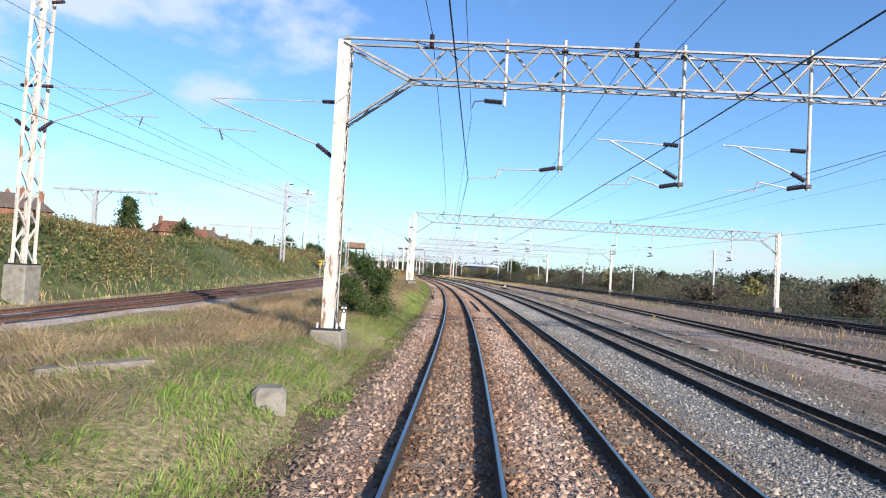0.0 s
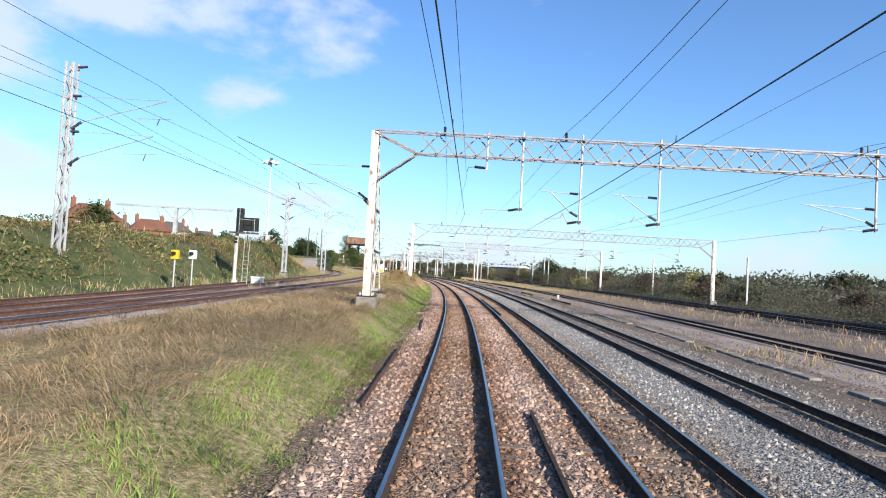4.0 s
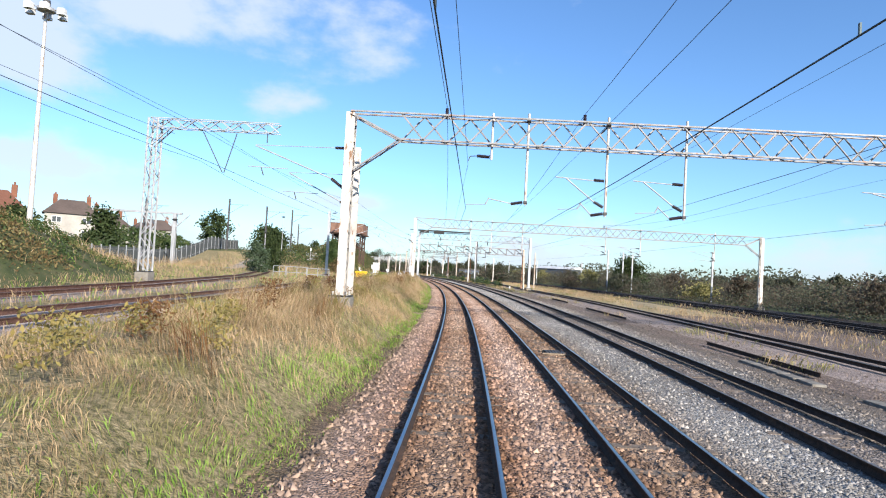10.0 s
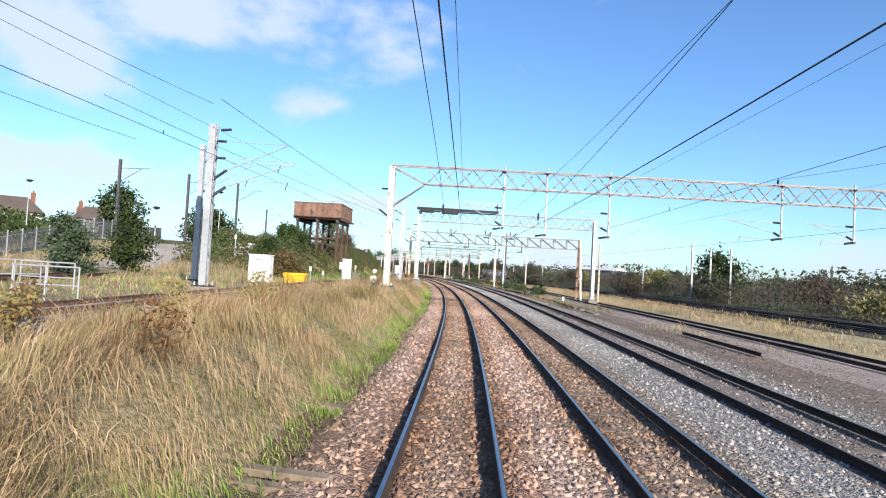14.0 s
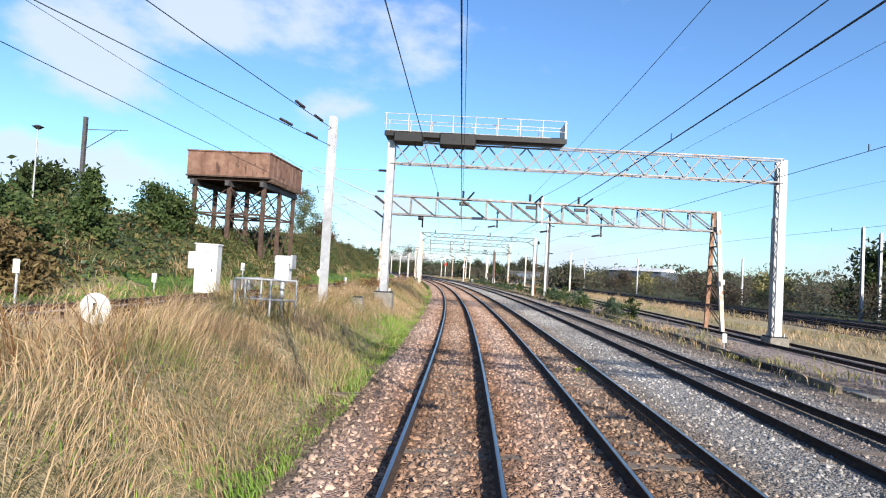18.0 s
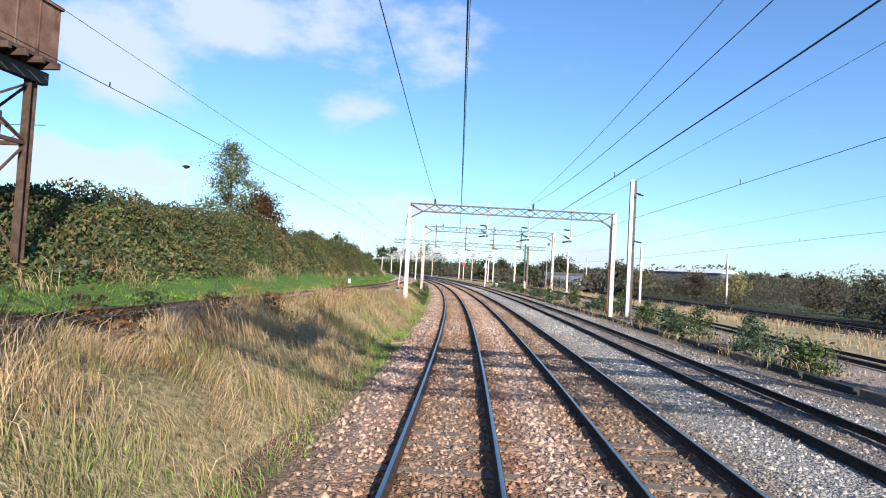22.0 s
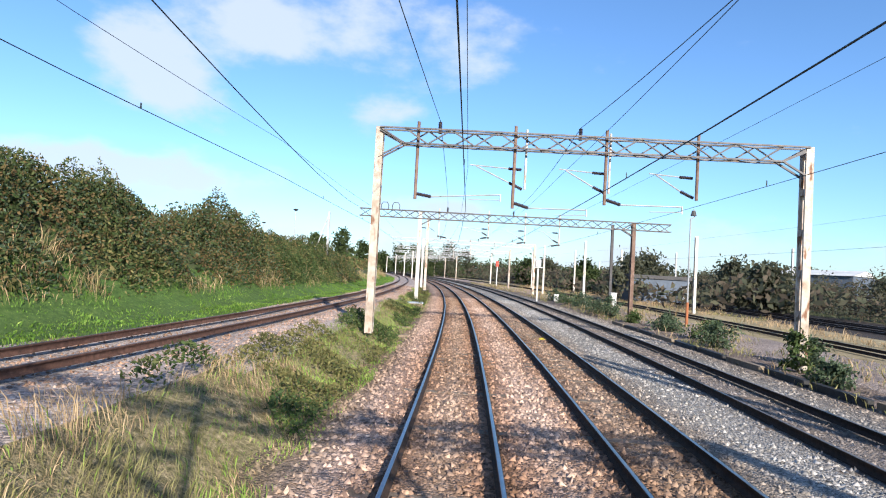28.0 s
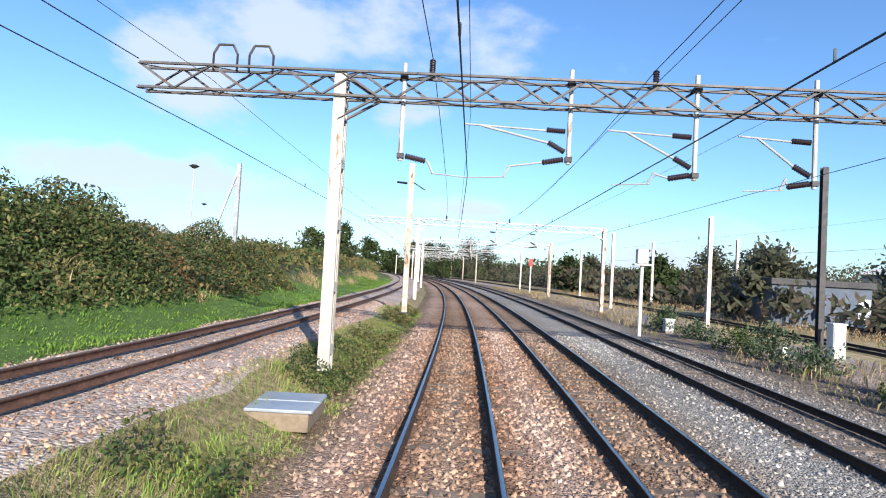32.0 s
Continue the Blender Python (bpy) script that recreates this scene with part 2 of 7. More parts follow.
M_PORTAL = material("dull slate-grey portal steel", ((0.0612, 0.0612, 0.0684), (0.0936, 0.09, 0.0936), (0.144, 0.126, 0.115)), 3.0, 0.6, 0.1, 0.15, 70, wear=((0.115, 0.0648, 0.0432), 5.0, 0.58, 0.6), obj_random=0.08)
M_RUSTGALV = material("rust-stained galvanised steel", ((0.288, 0.216, 0.158), (0.418, 0.353, 0.295), (0.518, 0.482, 0.432)), 2.4, 0.7, 0.15, 0.2, 60, wear=((0.173, 0.0864, 0.0504), 4.0, 0.55, 0.4), obj_random=0.08)
M_GREY = material("grey galvanised steel", ((0.259, 0.266, 0.281), (0.331, 0.338, 0.353), (0.396, 0.403, 0.41)), 3.0, 0.55, 0.3, 0.12, 70, obj_random=0.05)
M_DARK = material("dark grimy steel", ((0.045, 0.045, 0.05), (0.09, 0.085, 0.085)), 5, 0.7, 0.3, 0.2, 60)
M_WIRE = material("tarnished copper wire", ((0.035, 0.05, 0.055), (0.07, 0.09, 0.095)), 8, 0.55, 0.6, 0, 60)
M_INSUL = material("brown glazed porcelain", ((0.018, 0.012, 0.015), (0.033, 0.021, 0.024)), 6, 0.3, 0, 0, 60, spec=0.5)
M_CONC = material("rough weathered concrete", ((0.13, 0.115, 0.0968), (0.184, 0.168, 0.145), (0.23, 0.214, 0.189)), 4, 0.93, 0, 0.6, 30, wear=((0.112, 0.0952, 0.073), 3.0, 0.6))
M_TAR = material("black bitumen coat", ((0.012, 0.012, 0.013), (0.03, 0.03, 0.03)), 6, 0.6, 0, 0.4, 30)
M_WHITE = material("white painted steel", ((0.518, 0.518, 0.504), (0.576, 0.576, 0.562)), 4, 0.5, 0, 0.1, 40, wear=((0.324, 0.302, 0.259), 3.0, 0.64, 0.5))
M_BROWNPOST = material("brown weathered mast steel", ((0.0936, 0.0576, 0.0432), (0.144, 0.09, 0.0684), (0.202, 0.137, 0.108)), 4, 0.8, 0, 0.2, 40)
M_RUSTLEG = material("bare rusted leg steel", ((0.14, 0.075, 0.045), (0.24, 0.13, 0.08), (0.32, 0.2, 0.13)), 3, 0.85, 0, 0.3, 40)
M_ORANGE = material("orange-brown painted post", ((0.259, 0.0864, 0.036), (0.346, 0.13, 0.0576)), 4, 0.7, 0, 0.2, 40)


# ---- mesh helpers ----
class Geo:
    """Gathers simple solids into one mesh."""

    def __init__(self):
        self.v, self.f = [], []

    def add(self, verts, faces):
        k = len(self.v)
        self.v += [tuple(v) for v in verts]
        self.f += [tuple(i + k for i in f) for f in faces]
        return self

    def box(self, c, size, m=None):
        x, y, z = (a / 2 for a in size)
        vs = [Vector((c[0] + i * x, c[1] + j * y, c[2] + k * z)) for k in (-1, 1) for j in (-1, 1) for i in (-1, 1)]
        if m is not None:
            vs = [m @ v for v in vs]
        return self.add(vs, [(0, 2, 3, 1), (4, 5, 7, 6), (0, 1, 5, 4), (2, 6, 7, 3), (0, 4, 6, 2), (1, 3, 7, 5)])

    def chamfer(self, c, size, b=0.02):
        """A box with its upright and upper edges cut."""
        x, y, z = (a / 2 for a in size)
        out = [(-x + b, -y), (x - b, -y), (x, -y + b), (x, y - b), (x - b, y), (-x + b, y), (-x, y - b), (-x, -y + b)]
        vs = []
        for zz, k in ((-z, 1.0), (z - b, 1.0), (z, 1.0 - b / max(x, y))):
            vs += [(c[0] + px * k, c[1] + py * k, c[2] + zz) for px, py in out]
        fs = [tuple(range(7, -1, -1)), tuple(range(16, 24))]
        for r in (0, 8):
            fs += [(r + i, r + (i + 1) % 8, r + 8 + (i + 1) % 8, r + 8 + i) for i in range(8)]
        return self.add(vs, fs)

    def bar(self, a, b, w, h=None):
        a, b = Vector(a), Vector(b)
        h = w if h is None else h
        d = (b - a).normalized()
        side = d.cross(Vector((0, 0, 1)))
        if side.length < 1e-3:
            side = Vector((1, 0, 0))
        side.normalize()
        up = side.cross(d)
        vs = [p + side * (i * w / 2) + up * (j * h / 2) for p in (a, b) for i, j in ((-1, -1), (1, -1), (1, 1), (-1, 1))]
        return self.add(vs, [(3, 2, 1, 0), (4, 5, 6, 7), (0, 1, 5, 4), (1, 2, 6, 5), (2, 3, 7, 6), (3, 0, 4, 7)])

    def tube(self, a, b, r, n=8, r2=None):
        a, b = Vector(a), Vector(b)
        r2 = r if r2 is None else r2
        d = (b - a).normalized()
        side = d.cross(Vector((0, 0, 1)))
        if side.length < 1e-3:
            side = Vector((1, 0, 0))
        side.normalize()
        up = side.cross(d)
        vs = []
        for p, q in ((a, r), (b, r2)):
            vs += [p + (side * math.cos(k * math.tau / n) + up * math.sin(k * math.tau / n)) * q for k in range(n)]
        fs = [tuple(range(n - 1, -1, -1)), tuple(range(n, 2 * n))]
        fs += [(k, (k + 1) % n, n + (k + 1) % n, n + k) for k in range(n)]
        return self.add(vs, fs)

    def ribbed(self, a, b, r, sheds=6, n=10):
        """An insulator: a core with sheds."""
        a, b = Vector(a), Vector(b)
        d = (b - a).normalized()
        side = d.cross(Vector((0, 0, 1)))
        if side.length < 1e-3:
            side = Vector((1, 0, 0))
        side.normalize()
        up = side.cross(d)
        sheds = int(sheds * 1.7)
        prof = [(0, r * 0.5)]
        for k in range(sheds):
            prof += [((k + 0.15) / sheds, r * 0.6), ((k + 0.25) / sheds, r * 0.92), ((k + 0.75) / sheds, r * 0.75), ((k + 0.85) / sheds, r * 0.6)]
        prof.append((1, r * 0.5))
        vs = [a.lerp(b, u) + (side * math.cos(k * math.tau / n) + up * math.sin(k * math.tau / n)) * q for u, q in prof for k in range(n)]
        m = len(prof)
        fs = [tuple(range(n - 1, -1, -1)), tuple(range((m - 1) * n, m * n))]
        fs += [(i * n + k, i * n + (k + 1) % n, i * n + n + (k + 1) % n, i * n + n + k) for i in range(m - 1) for k in range(n)]
        return self.add(vs, fs)

    def angle(self, a, b, w, t=0.012):
        """A rolled angle: two thin legs."""
        a, b = Vector(a), Vector(b)
        d = (b - a).normalized()
        side = d.cross(Vector((0, 0, 1)))
        if side.length < 1e-3:
            side = Vector((1, 0, 0))
        side.normalize()
        up = side.cross(d)
        ring = [(0, 0), (w, 0), (w, t), (t, t), (t, w), (0, w)]
        vs = [p + side * i + up * j for p in (a, b) for i, j in ring]
        return self.add(vs, [(5, 4, 3, 2, 1, 0), (6, 7, 8, 9, 10, 11)] + [(k, (k + 1) % 6, 6 + (k + 1) % 6, 6 + k) for k in range(6)])

    def channel(self, c, w, f, z0, z1, t=0.018):
        """An upright channel: web across, flanges turned by f along the line."""
        s = math.copysign(t, f)
        ring = [(-w / 2, 0), (w / 2, 0), (w / 2, f), (w / 2 - t, f), (w / 2 - t, s), (-w / 2 + t, s), (-w / 2 + t, f), (-w / 2, f)]
        vs = [(c[0] + i, c[1] + j, z) for z in (z0, z1) for i, j in ring]
        fs = [tuple(range(7, -1, -1)), tuple(range(8, 16))] + [(k, (k + 1) % 8, 8 + (k + 1) % 8, 8 + k) for k in range(8)]
        return self.add(vs, fs if f > 0 else [q[::-1] for q in fs])

    def column(self, c, size, z0, z1, t=0.02):
        """An upright H-section, flanges across."""
        x, y = size[0] / 2, size[1] / 2
        ring = [(-x, -y), (x, -y), (x, -y + t), (t / 2, -y + t), (t / 2, y - t), (x, y - t), (x, y), (-x, y), (-x, y - t), (-t / 2, y - t), (-t / 2, -y + t), (-x, -y + t)]
        vs = [(c[0] + i, c[1] + j, z) for z in (z0, z1) for i, j in ring]
        return self.add(vs, [tuple(range(11, -1, -1)), tuple(range(12, 24))] + [(k, (k + 1) % 12, 12 + (k + 1) % 12, 12 + k) for k in range(12)])

    def mesh(self, name, smooth=False):
        me = bpy.data.meshes.new(name)
        me.from_pydata(self.v, [], self.f)
        if smooth:
            me.shade_smooth()
        return me


def part(name, geo, mat, parent=None, label="", smooth=False):
    me = geo if isinstance(geo, bpy.types.Mesh) else geo.mesh(name, smooth)
    if not me.materials:
        me.materials.append(mat)
    ob = new(name, me)
    ob.parent = parent
    return tagged(ob, label) if label else ob


def thing(name, m, label, category, group="", kind=""):
    ob = new(name)
    ob.empty_display_size = 0.2
    ob.matrix_world = m
    return tagged(ob, label, category, group, kind)


def np_mesh(name, verts, faces, mat, smooth=False, mats=None, index=None, line=None):
    """A mesh from arrays; faces all with the same number of corners."""
    verts, faces = np.asarray(verts, np.float32), np.asarray(faces, np.int32)
    me = bpy.data.meshes.new(name)
    me.vertices.add(len(verts))
    me.vertices.foreach_set("co", verts.ravel())
    n = faces.shape[1]
    me.loops.add(faces.size)
    me.loops.foreach_set("vertex_index", faces.ravel())
    me.polygons.add(len(faces))
    me.polygons.foreach_set("loop_start", np.arange(0, faces.size, n, dtype=np.int32))
    for q in (mats or [mat]):
        me.materials.append(q)
    if index is not None:
        me.polygons.foreach_set("material_index", np.asarray(index, np.int32))
    if line is not None:
        me.uv_layers.new(name="line").data.foreach_set("uv", np.asarray(line, np.float32)[faces.ravel()].ravel())
    me.update(calc_edges=True)
    if smooth:
        me.shade_smooth()
    return me


def grid_faces(rows_n, cols_n):
    a = np.arange((rows_n - 1) * cols_n).reshape(rows_n - 1, cols_n)[:, :-1].ravel()
    return np.stack([a, a + 1, a + cols_n + 1, a + cols_n], -1)


def sweep(name, profile, s, d0, z0, mat, cant=0.0, closed=True):
    """A profile of (across, up) drawn along the line."""
    prof = np.array(profile)
    n = len(prof)
    dd = np.broadcast_to(np.asarray(d0, float), s.shape)
    zz = np.broadcast_to(np.asarray(z0, float), s.shape)
    v = pts(s[:, None], dd[:, None] + prof[None, :, 0], zz[:, None] + prof[None, :, 1] + cant * prof[None, :, 0])
    if closed:
        v = np.concatenate([v, v[:, :1]], 1)
        n += 1
    return np_mesh(name, v.reshape(-1, 3), grid_faces(len(s), n)[:, ::-1], mat)


def vnoise(x, y, seed=0):
    """Smooth value noise of arrays, 0 to 1."""
    x, y = np.asarray(x, float), np.asarray(y, float)
    xi, yi = np.floor(x).astype(np.int64), np.floor(y).astype(np.int64)
    fx, fy = x - xi, y - yi
    fx, fy = fx * fx * (3 - 2 * fx), fy * fy * (3 - 2 * fy)

    def h(a, b):
        k = (a * 374761393 + b * 668265263 + seed * 974634777) & 0x7FFFFFFF
        k = ((k ^ (k >> 13)) * 1274126177) & 0x7FFFFFFF
        return ((k ^ (k >> 16)) & 0xFFFF) / 65535.0

    return (h(xi, yi) * (1 - fx) + h(xi + 1, yi) * fx) * (1 - fy) + (h(xi, yi + 1) * (1 - fx) + h(xi + 1, yi + 1) * fx) * fy


# ---- the ground ----
def smooth01(x):
    x = np.clip(x, 0, 1)
    return x * x * (3 - 2 * x)


def z_left(s):
    """Height of the grass strip left of the line."""
    return np.interp(s, [-100, 0, 40, 75, 135, 190, 225, 262, 294, 320, 400], [0.3, 0.35, 0.5, 0.6, 0.8, 1.0, 0.9, 0.7, 0.5, 0.45, 0.3])


def z_rail_left(s):
    return z_left(s) + 0.25


def d_la(s):
    return np.interp(s, [-100, 20, 60, 110, 155, 190, 210, 243, 282, 314, 360, 520, 900], [-15.6, -13.8, -12.4, -11.4, -11.4, -10.5, -9.8, -9.2, -7.5, -6.5, -6.2, -6.2, -6.2])


def d_lb(s):
    return np.interp(s, [-20, 20, 60, 110, 140, 165, 190, 230, 260], [-14.4, -13.9, -15.2, -16.4, -17.3, -20, -25, -36, -48])


def bank_foot(s):
    return np.interp(s, [-100, 30, 55, 120, 150, 170, 200, 225, 260, 290, 320, 400], [-16.5, -16.5, -17.4, -18.6, -22, -27, -16, -12.6, -12.2, -11, -9.2, -8.7])


def bank_high(s):
    return np.interp(s, [-100, 100, 140, 165, 200, 215, 245, 300, 318, 330, 400, 500], [3.1, 3.3, 3.8, 0.3, 0.3, 3.0, 3.6, 3.4, 2.7, 2.0, 1.7, 1.4])


def z_ground(s, d):
    s, d = np.broadcast_arrays(np.asarray(s, float), np.asarray(d, float))
    left = -0.32 + (z_left(s) + 0.32) * smooth01((-2.35 - d) / 2.4)
    left = left + bank_high(s) * smooth01((bank_foot(s) - d) / np.interp(s, [130, 170, 240, 275], [6.0, 8.0, 8.0, 5.5]))
    left = left + 0.1 * (vnoise(s * 0.35, d * 0.35) - 0.5) * smooth01((-2.6 - d) / 1.5)
    left = left + 0.9 * (vnoise(s * 0.11, d * 0.11, 3) - 0.5) * smooth01((bank_foot(s) - 2 - d) / 8.0)
    mid = np.where(d > -2.0, -0.2, -0.2 - 0.12 * smooth01((-2.0 - d) / 0.4))
    right = -0.2 - 0.12 * smooth01((d - 9.9) / 0.8) + 9.0 * smooth01((d - 60) / 500.0) + 0.05 * (vnoise(s * 0.4, d * 0.4, 5) - 0.5) * smooth01((d - 11) / 1.5)
    return np.where(d < -2.35, left, np.where(d < 5, mid, right))


GS = np.concatenate([np.arange(-150, -20, 10.0), np.arange(-20, 345, 1.5), np.arange(345, 520, 6.0), np.arange(520, 1000, 30.0), np.arange(1000, 3500, 250.0)])
GD = np.array([-420, -300, -200, -140, -100, -80, -66, -56, -48, -42, -37, -33, -30, -27.5, -25, -23, -21.5, -20, -19, -18, -17, -16, -15, -14, -13, -12.2, -11.4, -10.6, -9.8, -9, -8.3, -7.6, -7, -6.4, -5.8,
               -5.2, -4.7, -4.2, -3.7, -3.2, -2.8, -2.4, -2.1, -1.7, -1.2, -0.72, -0.2, 0.2, 0.72, 1.2, 1.7, 2.2, 2.65, 3.1, 3.7, 4.15, 4.8, 5.4, 6.1, 6.75, 7.2, 7.7, 8.25, 8.9, 9.5, 10.2, 10.9, 11.6, 12.4,
               13.3, 14.3, 15.3, 16.3, 17.3, 18.3, 19.4, 21, 23, 25.5, 28, 31, 34, 37, 40, 44, 50, 60, 75, 100, 140, 200, 300, 450, 700, 1200, 2500])
gs2, gd2 = np.meshgrid(GS, GD, indexing="ij")
wob = (vnoise(gs2 * 0.5, gd2 * 0.1 + 7, 11) - 0.5) * 0.5
gd_w = gd2 + np.where((gd2 < -2.2) & (gd2 > -6), wob, 0) + np.where((gd2 > 9.5) & (gd2 < 25), wob * 1.4, 0)
ground_v = pts(gs2, gd_w, z_ground(gs2, gd_w)).reshape(-1, 3)
ground_f = grid_faces(len(GS), len(GD))[:, ::-1]
fs_, fd_ = gs2[:-1, :-1].ravel() + 0.7, ((gd2[:-1, :-1] + gd2[:-1, 1:]) / 2).ravel()
la_f, lb_f, bf_f = d_la(fs_), d_lb(fs_), bank_foot(fs_)
zone = np.full(len(fd_), 5)
zone[fd_ > -2.95] = 1
zone[fd_ > -0.72] = 0
zone[fd_ > 0.72] = 1
zone[fd_ > 2.65] = 0
zone[fd_ > 4.7] = 2
zone[fd_ > 6.75] = 3
zone[fd_ > 8.25] = 2
zone[fd_ > 10.2] = 4
zone[fd_ > 13.5] = 3
zone[(fd_ > 18.5) & (fs_ > 165)] = 7
zone[(fd_ > 18.5) & (fs_ <= 165)] = 4
zone[fd_ > 27.5] = 10
zone[fd_ > 42] = 6
zone[fd_ > 60] = 8
zone[(zone < 4) & (fd_ < 12)] = 0
zone[(fd_ > 10) & (fd_ < 12)] = 0
zone[(np.abs(fd_ - lb_f) < 1.9) & (fs_ < 200)] = 3
zone[np.abs(fd_ - la_f) < 1.9] = 1
zone[(fd_ > la_f - 2.0) & (fd_ < la_f + np.interp(fs_, [205, 255, 265, 285, 310], [2.2, 2.2, 3.1, 3.0, 2.4])) & (fs_ > 205)] = 1
zone[(fd_ < bf_f)] = 6
zone[(fs_ > 205) & (fs_ < 420) & (fd_ < la_f - 2.0) & (fd_ > bf_f - 2.6)] = 11
zone[(fs_ > 158) & (fs_ < 214) & (fd_ < -15)] = 5
zone[(fs_ > 184) & (fs_ < 214) & (fd_ < -27) & (fd_ > -32)] = 9
zone[(fd_ < -60)] = 8
ground_mesh = np_mesh("ground", ground_v, ground_f, None, True, [M_STONEBED, M_BALLAST["pink"], M_BALLAST["pink"], M_BALLAST["dull"], M_CINDER, M_SOIL, M_BANK, M_STRAW_SOIL, M_FIELD, M_YARD, M_BLACKBED, M_TURF], zone, np.stack([gs2, gd_w], -1).reshape(-1, 2))
ground = tagged(new("ground", ground_mesh), "railway formation of stone ballast with grassy verge and overgrown banks", "ground", kind="structure")

# ---- tracks ----
RAIL = [(-0.035, 0.0), (-0.036, -0.03), (-0.01, -0.045), (-0.01, -0.135), (-0.07, -0.15), (-0.07, -0.16), (0.07, -0.16), (0.07, -0.15), (0.01, -0.135), (0.01, -0.045), (0.036, -0.03), (0.035, 0.0)]
HEAD = [(-0.026, 0.004), (-0.034, -0.006), (0.034, -0.006), (0.026, 0.004)]


def track(name, s, d, z, cant, polished, label, web=M_RUST):
    tr = thing(name, Matrix(), label, "railway track", "railway tracks", "structure")
    for side in (-1, 1):
        ob = part("rail", sweep("rail", RAIL, s, d + side * 0.7525, z + side * 0.7525 * cant, web, cant), web, tr)
        part("rail_head", sweep("rail_head", HEAD, s, d + side * 0.7525, z + side * 0.7525 * cant, M_STEEL if polished else M_DULLHEAD, cant), None, ob, "worn bright running surface" if polished else "")
    return tr


S_LONG = np.concatenate([np.arange(-30, 380, 2.0), np.arange(380, 660, 5.0)])


def flat(v):
    return np.full(S_LONG.shape, float(v))


def d_4(s):
    return np.interp(s, [-50, 40, 130, 180, 215, 250, 300, 340, 420, 600], [17.3, 17.3, 17.0, 17.2, 16.6, 17.6, 20.5, 21.0, 19, 16])


TRACK_1 = track("track", S_LONG, flat(0), flat(0), 0.03, True, "canted running line with bright-headed rails on rusty ballast")
TRACK_2 = track("track", S_LONG, flat(3.4), flat(0), 0.03, True, "parallel running line with worn rail heads on brown ballast")
TRACK_3 = track("track", S_LONG, flat(7.55), flat(0), 0.03, False, "parallel slow line with dull rails in grey ballast")
TRACK_4 = track("track", S_LONG, d_4(S_LONG), flat(-0.1), 0, False, "little-used siding with dark rails in dull ballast")
TRACK_5 = track("track", S_LONG, flat(32), flat(-0.1), 0, False, "far siding with dark rails in cinder ground")
TRACK_6 = track("track", S_LONG, flat(36), flat(-0.1), 0, False, "far siding with dark rails beside the scrub")
TRACK_A = track("track", S_LONG, d_la(S_LONG), z_rail_left(S_LONG), 0, False, "rusty branch line on the grassy side of the formation", M_RUSTBROWN)
S_LB = np.arange(20.0, 232.0, 2.0)
TRACK_B = track("track", S_LB, d_lb(S_LB), z_rail_left(S_LB), 0, False, "rusty diverging siding curving away to the yard", M_RUSTBROWN)


# ---- overhead line ----
def zigzag(geo, a, b, off, n, w, axis):
    """Lacing bars between a line a-b and its parallel at off."""
    a, b, off = Vector(a), Vector(b), Vector(off)
    for k in range(n):
        p, q = a.lerp(b, k / n), a.lerp(b, (k + 1) / n)
        if k % 2:
            geo.bar(p + off, q, w, 0.014) if axis else geo.bar(p + off, q, w)
        else:
            geo.bar(p, q + off, w, 0.014) if axis else geo.bar(p, q + off, w)


def lattice_mast(parent, x, z0, z1, mat, wide=0.4, deep=0.42, battens=False):
    """Two facing channels tied by lacing or by batten plates."""
    m = part("mast", Geo(), mat, parent)
    for y in (-1, 1):
        part("channel", Geo().channel((x, y * deep / 2), wide, -y * 0.09, z0, z1), mat, m)
    if battens:
        plate = Geo().box((0, 0, 0), (0.014, deep * 0.98, 0.24)).mesh("batten_plate")
        for k in (-1, 1):
            for zb in np.arange(z0 + 0.5, z1, 1.5):
                part("batten_plate", plate, mat, m).location = (x + k * wide * 0.48, 0, float(zb))
        return m
    n = max(4, int((z1 - z0) / 0.62))
    rise = (z1 - z0) / n
    bars = [Geo().bar((0, -q * deep * 0.46, 0), (0, q * deep * 0.46, rise), 0.014, 0.07).mesh("lacing_bar") for q in (-1, 1)]
    for k in (-1, 1):
        for i in range(n):
            part("lacing_bar", bars[i % 2], mat, m).location = (x + k * wide * 0.47, 0, z0 + rise * i)
    return m


def open_mast(parent, x, z0, z1, mat, wide=0.5):
    """Four corner angles laced on all sides."""
    m = part("mast", Geo().angle((x - wide / 2, -wide / 2, z0), (x - wide / 2, -wide / 2, z1), 0.09), mat, parent)
    for i, j in ((1, -1), (1, 1), (-1, 1)):
        part("corner_angle", Geo().angle((x + i * wide / 2, j * wide / 2, z0), (x + i * wide / 2, j * wide / 2, z1), 0.09), mat, m)
    n = max(6, int((z1 - z0) / 0.75))
    rise = (z1 - z0) / n
    h = wide / 2
    for k in range(n):
        q = 1 if k % 2 else -1
        za, zb = z0 + k * rise, z0 + (k + 1) * rise
        for j in (-1, 1):
            part("lacing_bar", Geo().bar((x - q * h, j * h, za), (x + q * h, j * h, zb), 0.015, 0.06), mat, m)
            part("lacing_bar", Geo().bar((x + j * h, -q * h, za), (x + j * h, q * h, zb), 0.015, 0.06), mat, m)
    return m


